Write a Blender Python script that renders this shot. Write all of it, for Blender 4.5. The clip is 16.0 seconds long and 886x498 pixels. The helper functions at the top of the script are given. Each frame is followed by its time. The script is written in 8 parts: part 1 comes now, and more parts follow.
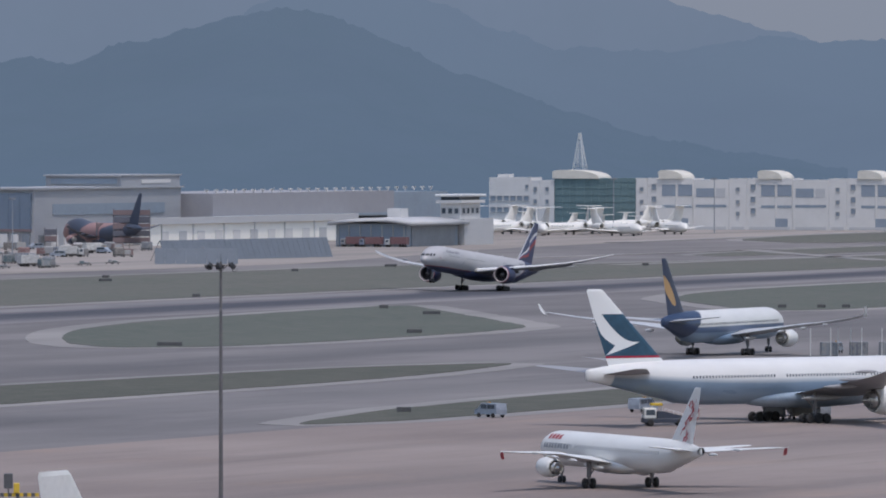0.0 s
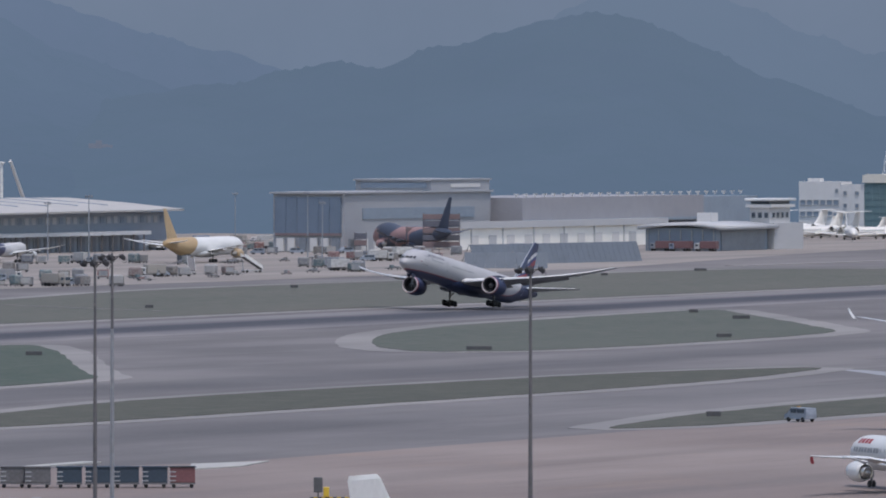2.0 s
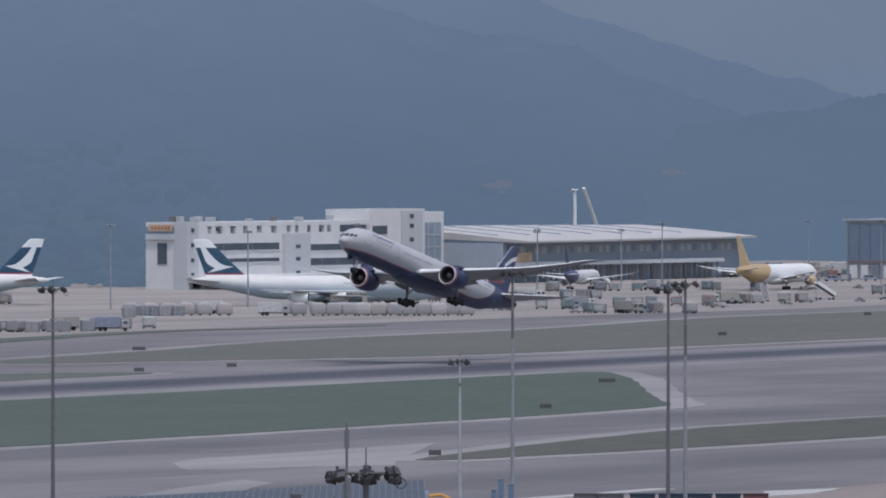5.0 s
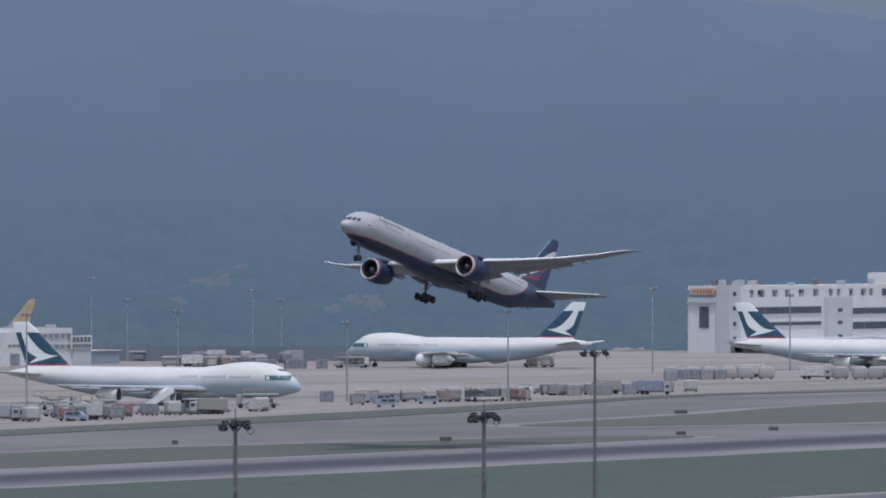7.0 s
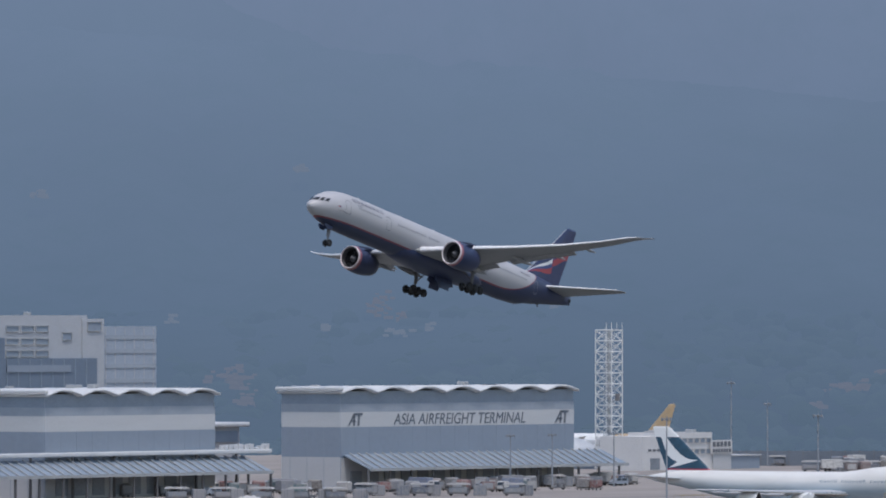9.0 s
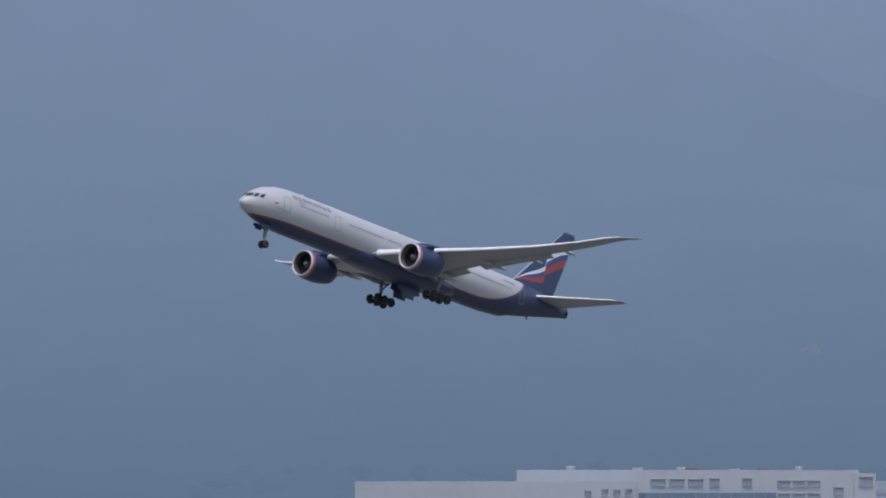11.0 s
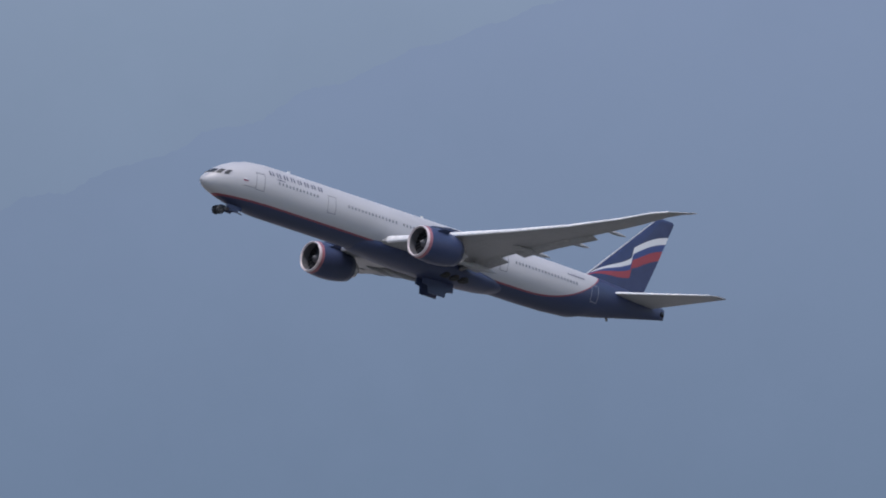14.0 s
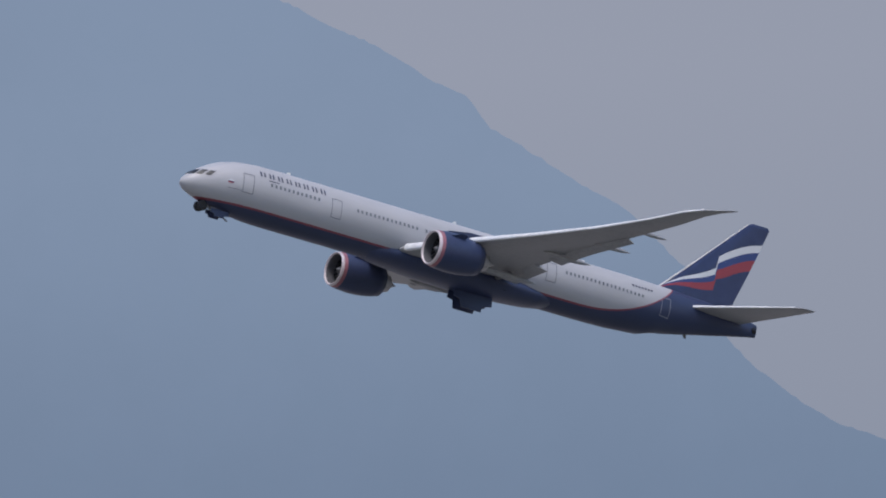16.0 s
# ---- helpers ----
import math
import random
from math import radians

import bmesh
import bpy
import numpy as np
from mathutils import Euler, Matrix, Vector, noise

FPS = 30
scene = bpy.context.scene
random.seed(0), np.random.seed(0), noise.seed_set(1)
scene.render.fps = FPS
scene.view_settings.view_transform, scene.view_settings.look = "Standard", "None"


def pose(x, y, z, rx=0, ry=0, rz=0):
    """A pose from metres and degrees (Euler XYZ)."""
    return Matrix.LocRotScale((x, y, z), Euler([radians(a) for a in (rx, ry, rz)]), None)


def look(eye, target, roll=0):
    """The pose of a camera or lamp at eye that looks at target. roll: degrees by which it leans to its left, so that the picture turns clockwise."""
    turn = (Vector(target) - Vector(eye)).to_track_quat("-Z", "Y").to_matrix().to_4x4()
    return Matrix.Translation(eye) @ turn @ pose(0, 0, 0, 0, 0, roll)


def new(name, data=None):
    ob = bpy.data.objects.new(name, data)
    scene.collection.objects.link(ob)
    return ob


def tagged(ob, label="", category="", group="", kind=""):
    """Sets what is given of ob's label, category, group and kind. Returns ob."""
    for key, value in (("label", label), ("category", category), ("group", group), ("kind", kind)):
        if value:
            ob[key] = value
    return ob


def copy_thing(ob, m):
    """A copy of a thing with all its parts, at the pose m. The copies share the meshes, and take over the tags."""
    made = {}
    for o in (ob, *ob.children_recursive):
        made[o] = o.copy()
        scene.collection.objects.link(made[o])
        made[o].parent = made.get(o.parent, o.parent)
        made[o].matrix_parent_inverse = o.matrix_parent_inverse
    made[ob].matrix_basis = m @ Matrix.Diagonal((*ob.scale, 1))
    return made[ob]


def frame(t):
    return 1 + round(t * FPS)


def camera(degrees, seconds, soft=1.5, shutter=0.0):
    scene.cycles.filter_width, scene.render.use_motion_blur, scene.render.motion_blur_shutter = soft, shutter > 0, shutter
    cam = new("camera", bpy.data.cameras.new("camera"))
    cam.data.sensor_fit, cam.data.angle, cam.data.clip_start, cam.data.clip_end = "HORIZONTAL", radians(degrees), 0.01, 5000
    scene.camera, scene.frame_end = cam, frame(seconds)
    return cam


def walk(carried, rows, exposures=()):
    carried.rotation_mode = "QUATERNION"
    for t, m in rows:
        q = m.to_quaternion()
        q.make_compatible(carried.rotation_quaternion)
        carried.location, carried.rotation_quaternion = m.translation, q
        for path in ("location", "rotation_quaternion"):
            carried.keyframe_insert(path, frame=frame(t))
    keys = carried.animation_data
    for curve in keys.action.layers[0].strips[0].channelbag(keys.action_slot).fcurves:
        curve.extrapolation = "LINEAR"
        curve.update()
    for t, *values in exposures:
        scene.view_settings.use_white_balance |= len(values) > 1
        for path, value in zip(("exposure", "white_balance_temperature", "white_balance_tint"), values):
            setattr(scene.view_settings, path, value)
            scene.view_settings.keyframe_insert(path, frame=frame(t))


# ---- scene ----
from mathutils.bvhtree import BVHTree

# The camera stands on a roof 40 m up and follows the departing jet with a long lens.
EYE = (0.0, 0.0, 40.48)
cam = camera(5.487, 16.0, soft=1.9)
# seconds, bearing from +y towards +x, elevation (degrees)
AIM = (
    (0, 67.920, -0.778),
    (0.5, 67.517, -0.635),
    (1, 67.034, -0.568),
    (1.5, 66.516, -0.635),
    (2, 66.001, -0.752),
    (2.5, 65.468, -0.762),
    (3, 64.905, -0.687),
    (3.5, 64.225, -0.719),
    (4, 63.546, -0.750),
    (4.2, 63.318, -0.722),
    (6.3, 60.492, -0.372),
    (6.5, 60.072, -0.340),
    (7, 59.091, -0.190),
    (7.5, 58.271, -0.001),
    (8, 57.375, 0.062),
    (8.5, 56.209, 0.262),
    (9, 55.126, 0.458),
    (9.5, 53.880, 0.693),
    (9.7, 53.445, 0.829),
    (11.8, 47.988, 1.751),
    (12, 47.315, 1.866),
    (12.5, 45.473, 2.200),
    (13, 44.061, 2.452),
    (13.5, 42.239, 2.713),
    (14, 40.203, 3.019),
    (14.5, 38.212, 3.302),
    (15, 35.752, 3.607),
    (15.5, 33.456, 4.159),
    (16, 31.260, 4.571),
)

def aim(bearing, elevation):
    a, e = radians(bearing), radians(elevation)
    way = Vector((math.sin(a) * math.cos(e), math.cos(a) * math.cos(e), math.sin(e)))
    return look(EYE, Vector(EYE) + way * 100)


walk(cam, [(t, aim(b, e)) for t, b, e in AIM], exposures=((0, 0.0, 6650, 14), (4.0, 0.0, 6600, 14), (7.0, -0.02, 6500, 12), (8.5, -0.06, 6500, 12), (9.5, 0.06, 6500, 12), (12.0, 0.12, 6500, 15), (13.2, 0.06, 6530, 15), (14.5, 0.12, 6550, 14), (16.0, -0.03, 6500, 14)))

# ---- light: a high sun in thick summer haze ----
world = bpy.data.worlds.new("hazy_sky")
scene.world = world
world.use_nodes = True
wn = world.node_tree
sky = wn.nodes.new("ShaderNodeTexSky")
sky.sky_type = "NISHITA"
sky.sun_disc = False
sky.sun_elevation, sky.sun_rotation = radians(70), radians(222)
sky.air_density, sky.dust_density, sky.ozone_density = 1.4, 2.0, 3.0
wn.links.new(sky.outputs[0], wn.nodes["Background"].inputs[0])
wn.nodes["Background"].inputs[1].default_value = 0.15
sun_lamp = bpy.data.lights.new("sun", "SUN")
sun_lamp.energy, sun_lamp.angle, sun_lamp.color = 1.85, radians(4), (1.0, 0.97, 0.94)
sun = new("sun", sun_lamp)
sun.matrix_world = look((-0.23, -0.27, 0.93), (0, 0, 0))
scene.view_settings.exposure = 0.0


# ---- materials ----
class Mat:
    """A node material with short calls for the maths in it."""

    def __init__(self, name, rough=0.5, metal=0.0):
        self.m = bpy.data.materials.new(name)
        self.m.use_nodes = True
        self.t = self.m.node_tree
        self.b = self.t.nodes["Principled BSDF"]
        self.b.inputs["Roughness"].default_value = rough
        self.b.inputs["Metallic"].default_value = metal

    def put(self, sock, v):
        if isinstance(v, bpy.types.NodeSocket):
            self.t.links.new(v, sock)
        else:
            sock.default_value = v

    def math(self, op, a, b=0.0, c=0.0):
        n = self.t.nodes.new("ShaderNodeMath")
        n.operation = op
        for s, v in zip(n.inputs, (a, b, c)):
            self.put(s, v)
        return n.outputs[0]

    def xyz(self):
        n = self.t.nodes.new("ShaderNodeTexCoord")
        s = self.t.nodes.new("ShaderNodeSeparateXYZ")
        self.t.links.new(n.outputs["Object"], s.inputs[0])
        return s.outputs[0], s.outputs[1], s.outputs[2], n.outputs["Object"]

    def noise(self, scale, detail=3.0, stretch=None, rough=0.55):
        c = self.t.nodes.new("ShaderNodeTexCoord").outputs["Object"]
        if stretch:
            mp = self.t.nodes.new("ShaderNodeMapping")
            mp.inputs["Scale"].default_value = stretch
            self.t.links.new(c, mp.inputs[0])
            c = mp.outputs[0]
        n = self.t.nodes.new("ShaderNodeTexNoise")
        self.t.links.new(c, n.inputs["Vector"])
        n.inputs["Scale"].default_value, n.inputs["Detail"].default_value, n.inputs["Roughness"].default_value = scale, detail, rough
        return n.outputs[0]

    def step(self, v, lo, hi):
        n = self.t.nodes.new("ShaderNodeMapRange")
        n.clamp = True
        self.put(n.inputs[0], v)
        self.put(n.inputs[1], lo)
        self.put(n.inputs[2], hi)
        return n.outputs[0]

    def mix(self, fac, a, b):
        n = self.t.nodes.new("ShaderNodeMix")
        n.data_type = "RGBA"
        self.put(n.inputs[0], fac)
        for s, v in ((n.inputs[6], a), (n.inputs[7], b)):
            self.put(s, (*v, 1.0) if isinstance(v, tuple) and len(v) == 3 else v)
        return n.outputs[2]

    def color(self, v):
        self.put(self.b.inputs["Base Color"], (*v, 1.0) if isinstance(v, tuple) and len(v) == 3 else v)
        return self

    def bump(self, height, strength, dist):
        n = self.t.nodes.new("ShaderNodeBump")
        n.inputs["Strength"].default_value, n.inputs["Distance"].default_value = strength, dist
        self.t.links.new(height, n.inputs["Height"])
        self.t.links.new(n.outputs[0], self.b.inputs["Normal"])
        return self


def worn(name, base, rough=0.5, metal=0.0, grain=1.0, amount=0.18, streak=None):
    """Paint, metal or concrete with grain, stains and slight relief."""
    k = Mat(name, rough, metal)
    fine, coarse = k.noise(2.3 * grain, 4), k.noise(0.21 * grain, 3, streak)
    dark = tuple(c * (1 - amount) for c in base)
    pale = tuple(min(1.0, c * (1 + 0.5 * amount)) for c in base)
    k.color(k.mix(k.step(fine, 0.35, 0.7), k.mix(k.step(coarse, 0.35, 0.65), dark, base), pale))
    k.put(k.b.inputs["Roughness"], k.math("MULTIPLY_ADD", fine, 0.2, rough - 0.1))
    return k.m


def varied(name, tones, rough=0.6):
    """One material for many alike things; each object takes its own tone."""
    k = Mat(name, rough)
    info = k.t.nodes.new("ShaderNodeObjectInfo")
    ramp = k.t.nodes.new("ShaderNodeValToRGB")
    ramp.color_ramp.interpolation = "CONSTANT"
    els = ramp.color_ramp.elements
    while len(els) < len(tones):
        els.new(1.0)
    for i, c in enumerate(tones):
        els[i].position, els[i].color = i / len(tones), (*c, 1.0)
    k.t.links.new(info.outputs["Random"], ramp.inputs[0])
    k.color(k.mix(k.step(k.noise(1.7, 3), 0.4, 0.75), ramp.outputs[0], (0.3, 0.29, 0.28)))
    return k.m


def pavement_material(name, base, pale, rubber, bands, slab=7.5, rust=0.0, wear=1.0):
    """Grey paving: slab tone, stains along x, dark rubber bands at the given y, tyre smears, patches and paving joints."""
    k = Mat(name, 0.85)
    x, y, z, c = k.xyz()
    along = k.noise(0.035, 5, (0.16, 1.0, 1.0))
    smear = k.noise(0.16, 6, (0.07, 1.0, 1.0), 0.7)
    turn = k.noise(0.05, 5, (0.35, 1.0, 1.0), 0.65)
    blot = k.noise(0.011, 4)
    fine = k.noise(0.9, 3)
    col = k.mix(k.step(blot, 0.38, 0.62), base, pale)
    col = k.mix(k.math("MULTIPLY", k.step(along, 0.48, 0.7), 0.55 * wear), col, tuple(v * 0.6 for v in base))
    col = k.mix(k.math("MULTIPLY", k.step(smear, 0.54, 0.7), 0.45 * wear), col, tuple(v * 0.55 for v in base))
    col = k.mix(k.math("MULTIPLY", k.step(turn, 0.56, 0.68), 0.35 * wear), col, tuple(v * 1.15 for v in pale))
    if rust:
        ochre = k.noise(0.045, 5, (0.4, 1.0, 1.0), 0.7)
        col = k.mix(k.math("MULTIPLY", k.step(ochre, 0.55, 0.72), rust), col, (0.33, 0.22, 0.16))
    for centre, half, amount in bands:
        d = k.math("ABSOLUTE", k.math("SUBTRACT", k.math("MULTIPLY_ADD", along, 10.0, y), centre + 5.0))
        thin = k.math("MULTIPLY_ADD", smear, 0.5, 0.7)
        col = k.mix(k.math("MULTIPLY", k.math("MULTIPLY", k.math("SUBTRACT", 1.0, k.step(d, half * 0.3, half)), amount), thin), col, rubber)
    if slab:
        for a in (x, y):
            fr = k.math("FRACT", k.math("DIVIDE", a, slab))
            col = k.mix(k.math("MULTIPLY", k.math("LESS_THAN", fr, 0.03), 0.3), col, tuple(v * 0.6 for v in base))
    col = k.mix(k.math("MULTIPLY", k.step(fine, 0.45, 0.75), 0.25), col, pale)
    k.color(col)
    k.bump(fine, 0.3, 0.02)
    return k.m


asphalt = pavement_material("asphalt", (0.13, 0.12, 0.12), (0.19, 0.175, 0.172), (0.05, 0.05, 0.056),
                            ((628, 16, 0.4), (530, 14, 0.25)), slab=0)
runway_paving = pavement_material("runway_paving", (0.168, 0.157, 0.16), (0.225, 0.208, 0.206), (0.035, 0.037, 0.05),
                                  ((-2, 21, 0.95), (3, 9, 0.6)), slab=0)
shoulder_paving = pavement_material("shoulder_paving", (0.21, 0.198, 0.192), (0.27, 0.253, 0.243), (0.12, 0.12, 0.12), (), slab=0, wear=0.9)
apron_concrete = pavement_material("apron_concrete", (0.205, 0.163, 0.149), (0.265, 0.216, 0.196), (0.1, 0.09, 0.09),
                                   ((440, 6, 0.25), (395, 7, 0.3), (350, 5, 0.3)), rust=0.35, wear=0.8)
cargo_concrete = pavement_material("cargo_concrete", (0.25, 0.222, 0.203), (0.315, 0.28, 0.255), (0.1, 0.1, 0.1), ((1100, 12, 0.4), (1190, 9, 0.35)), rust=0.2)


def grass_material(name, a, b, dry):
    k = Mat(name, 0.95)
    big, mid, fine = k.noise(0.02, 4, (0.5, 1, 1)), k.noise(0.2, 4), k.noise(2.5, 3)
    col = k.mix(k.step(big, 0.35, 0.68), a, b)
    col = k.mix(k.math("MULTIPLY", k.step(mid, 0.42, 0.66), 0.75), col, dry)
    k.color(col)
    k.bump(fine, 0.6, 0.1)
    return k.m


grass_green = grass_material("grass_green", (0.05, 0.073, 0.056), (0.064, 0.085, 0.066), (0.092, 0.098, 0.08))
grass_dry = grass_material("grass_dry", (0.084, 0.092, 0.074), (0.105, 0.106, 0.088), (0.13, 0.122, 0.106))
grass_olive = grass_material("grass_olive", (0.058, 0.062, 0.047), (0.074, 0.075, 0.058), (0.1, 0.094, 0.076))
grass_mown = grass_material("grass_mown", (0.07, 0.085, 0.068), (0.088, 0.098, 0.08), (0.115, 0.112, 0.096))


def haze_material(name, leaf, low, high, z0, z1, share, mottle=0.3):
    """Wooded slope far away: leaf tones with the haze painted over as emission, paler with height."""
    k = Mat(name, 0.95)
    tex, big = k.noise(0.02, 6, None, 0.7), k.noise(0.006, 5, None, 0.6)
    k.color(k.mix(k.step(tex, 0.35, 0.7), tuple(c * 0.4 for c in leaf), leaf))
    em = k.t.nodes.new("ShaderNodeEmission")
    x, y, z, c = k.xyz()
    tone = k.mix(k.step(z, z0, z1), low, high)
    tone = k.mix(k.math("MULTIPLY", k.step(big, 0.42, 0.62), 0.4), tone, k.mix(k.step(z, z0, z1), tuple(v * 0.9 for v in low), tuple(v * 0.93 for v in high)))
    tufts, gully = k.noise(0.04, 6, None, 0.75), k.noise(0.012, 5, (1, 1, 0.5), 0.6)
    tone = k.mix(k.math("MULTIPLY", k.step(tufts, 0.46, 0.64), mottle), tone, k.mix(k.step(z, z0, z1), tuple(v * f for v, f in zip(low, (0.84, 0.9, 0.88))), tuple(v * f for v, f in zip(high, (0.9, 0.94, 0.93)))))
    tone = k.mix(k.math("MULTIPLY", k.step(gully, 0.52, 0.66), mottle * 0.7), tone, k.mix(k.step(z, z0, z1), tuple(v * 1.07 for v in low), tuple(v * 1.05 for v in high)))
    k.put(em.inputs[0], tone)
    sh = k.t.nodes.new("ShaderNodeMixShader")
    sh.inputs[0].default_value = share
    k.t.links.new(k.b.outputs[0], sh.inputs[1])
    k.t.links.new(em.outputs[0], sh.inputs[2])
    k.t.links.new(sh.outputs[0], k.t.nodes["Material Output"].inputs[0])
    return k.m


white_paint = worn("white_paint", (0.68, 0.68, 0.67), 0.35, amount=0.1)
wing_grey = worn("wing_grey", (0.5, 0.51, 0.53), 0.4, 0.1, amount=0.12)
light_cladding = worn("light_cladding", (0.46, 0.465, 0.48), 0.65, amount=0.07, streak=(0.3, 0.3, 2))
white_wall = worn("white_wall", (0.6, 0.59, 0.585), 0.75, amount=0.09)
cream_wall = worn("cream_wall", (0.82, 0.8, 0.75), 0.75, amount=0.08)
haze_grey = worn("fence_grey", (0.14, 0.165, 0.2), 0.7, amount=0.15)
grey_cladding = worn("grey_cladding", (0.235, 0.28, 0.34), 0.65, grain=0.3, amount=0.07)
blue_cladding = worn("blue_cladding", (0.23, 0.28, 0.34), 0.5, amount=0.15)
# Dark tone for doors and for dim interiors, whose shade it paints in.
dark_opening = worn("dark_opening", (0.2, 0.225, 0.26), 0.4, amount=0.3)
glass_dark = worn("glass_dark", (0.07, 0.09, 0.115), 0.15, amount=0.2)
green_net = worn("green_net", (0.12, 0.19, 0.205), 0.8, amount=0.25, streak=(1, 1, 0.2))
roof_metal = worn("roof_metal", (0.58, 0.59, 0.6), 0.65, 0.1, amount=0.14)
steel_grey = worn("steel_grey", (0.17, 0.165, 0.17), 0.6, 0.2, amount=0.25)
steel_pale = worn("steel_pale", (0.38, 0.39, 0.4), 0.5, 0.2, amount=0.2)
lamp_dark = worn("lamp_dark", (0.05, 0.05, 0.055), 0.5, 0.3, amount=0.3)
rubber = worn("rubber", (0.025, 0.025, 0.027), 0.8, amount=0.3)
rust_red = worn("rust_red", (0.18, 0.075, 0.08), 0.6, amount=0.25)
safety_yellow = worn("safety_yellow", (0.6, 0.4, 0.04), 0.5, amount=0.2)
orange_paint = worn("orange_paint", (0.5, 0.26, 0.06), 0.5, amount=0.2)
navy_paint = worn("navy_paint", (0.02, 0.035, 0.12), 0.3, amount=0.2)
steel_blue = worn("steel_blue", (0.12, 0.17, 0.25), 0.5, amount=0.2)
sign_black = worn("sign_black", (0.085, 0.085, 0.09), 0.6, amount=0.3)
text_grey = worn("text_grey", (0.12, 0.13, 0.15), 0.6, amount=0.1)
emblem_red = worn("emblem_red", (0.34, 0.02, 0.03), 0.5, amount=0.15)
duct_grey = worn("duct_grey", (0.1, 0.1, 0.11), 0.5, amount=0.2)
fan_dark = worn("fan_dark", (0.03, 0.03, 0.035), 0.35, 0.6, amount=0.3)
bare_metal = worn("bare_metal", (0.55, 0.54, 0.53), 0.3, 0.8, amount=0.15)


# ---- mesh helpers ----
def finish(bm, mat, name, smooth=False):
    me = bpy.data.meshes.new(name)
    bmesh.ops.recalc_face_normals(bm, faces=bm.faces)
    bm.to_mesh(me)
    bm.free()
    if smooth:
        me.polygons.foreach_set("use_smooth", [True] * len(me.polygons))
    me.materials.append(mat)
    return me


def part(name, bm, mat, parent=None, label="", smooth=False):
    ob = new(name, finish(bm, mat, name, smooth))
    if parent is not None:
        ob.parent = parent
    if label:
        ob["label"] = label
    return ob


def empty(name, m, label, category, group="", kind=""):
    ob = new(name)
    ob.empty_display_size = 0.5
    ob.matrix_world = m
    return tagged(ob, label, category, group, kind)


def box(bm, x0, x1, y0, y1, z0, z1, bevel=0.0):
    vs = [bm.verts.new(p) for p in ((x0, y0, z0), (x1, y0, z0), (x1, y1, z0), (x0, y1, z0), (x0, y0, z1), (x1, y0, z1), (x1, y1, z1), (x0, y1, z1))]
    fs = [bm.faces.new([vs[i] for i in q]) for q in ((3, 2, 1, 0), (4, 5, 6, 7), (0, 1, 5, 4), (1, 2, 6, 5), (2, 3, 7, 6), (3, 0, 4, 7))]
    if bevel:
        bmesh.ops.bevel(bm, geom=list({e for f in fs for e in f.edges}), offset=bevel, segments=1, affect="EDGES")
    return bm


def boxes(*rows, bevel=0.0):
    bm = bmesh.new()
    for r in rows:
        box(bm, *r, bevel=bevel)
    return bm


def rod(bm, a, b, ra, rb=None, seg=8, caps=True):
    """A straight tapered rod from a to b."""
    a, b = Vector(a), Vector(b)
    rb = ra if rb is None else rb
    w = (b - a).normalized()
    u = w.orthogonal().normalized()
    v = w.cross(u)
    rings = []
    for p, r in ((a, ra), (b, rb)):
        rings.append([bm.verts.new(p + (u * math.cos(2 * math.pi * i / seg) + v * math.sin(2 * math.pi * i / seg)) * r) for i in range(seg)])
    for i in range(seg):
        j = (i + 1) % seg
        bm.faces.new((rings[0][i], rings[0][j], rings[1][j], rings[1][i]))
    if caps:
        bm.faces.new(rings[0][::-1])
        bm.faces.new(rings[1])
    return bm


def loft(bm, rings, close=True):
    """Skin a list of rings of points of equal count; the ends are closed."""
    vs = [[bm.verts.new(p) for p in r] for r in rings]
    n = len(vs[0])
    for a, b in zip(vs, vs[1:]):
        for i in range(n):
            j = (i + 1) % n
            bm.faces.new((a[i], a[j], b[j], b[i]))
    if close:
        bm.faces.new(vs[0][::-1])
        bm.faces.new(vs[-1])
    return bm


def turned(bm, profile, origin, axis="x", seg=28):
    """A turned form: (distance along the axis, radius) rows round an axis through origin; x runs backwards (-x)."""
    rings = []
    for d, r in profile:
        ring = []
        for i in range(seg):
            a = 2 * math.pi * i / seg
            c, s = math.cos(a) * r, math.sin(a) * r
            p = (-d, c, s) if axis == "x" else (c, d, s) if axis == "y" else (c, s, d)
            ring.append(Vector(origin) + Vector(p))
        rings.append(ring)
    return loft(bm, rings, close=False)


def slab(points, z0, z1):
    """An upright prism over a plan outline."""
    bm = bmesh.new()
    return loft(bm, [[(x, y, z0) for x, y in points], [(x, y, z1) for x, y in points]])


def structure(name, bm, mat, label, category="", smooth=False):
    return tagged(part(name, bm, mat, None, "", smooth), label, category, "", "structure")


# ---- ground ----
structure("ground", slab(((-4600, -4600), (4600, -4600), (4600, 4600), (-4600, 4600)), -2.0, 0.0), asphalt,
          "broad grey asphalt taxiways with dark tyre wear", "ground")
runway = structure("runway", slab(((-2800, -29), (3100, -29), (3100, 28), (-2800, 28)), -0.5, 0.03), runway_paving,
                   "long grey runway with black tyre rubber along its middle", "runway")
runway.matrix_world = pose(1300, 800, 0, 0, 0, 1.72)
structure("apron_near", slab(((-1500, -600), (1600, -600), (1600, 478), (1146, 478), (1010, 478), (960, 500), (-1500, 500)), -0.5, 0.03), apron_concrete,
          "pinkish grey concrete parking apron with oil stains", "apron")
structure("apron_far", slab(((-600, 935), (1400, 952), (1538, 981), (1700, 1010), (1860, 1046), (2450, 1040), (2800, 1110), (3200, 1150), (4400, 1150), (4400, 3000), (-600, 3000)), -0.5, 0.03),
          cargo_concrete, "pale concrete cargo apron in front of the terminals", "apron")


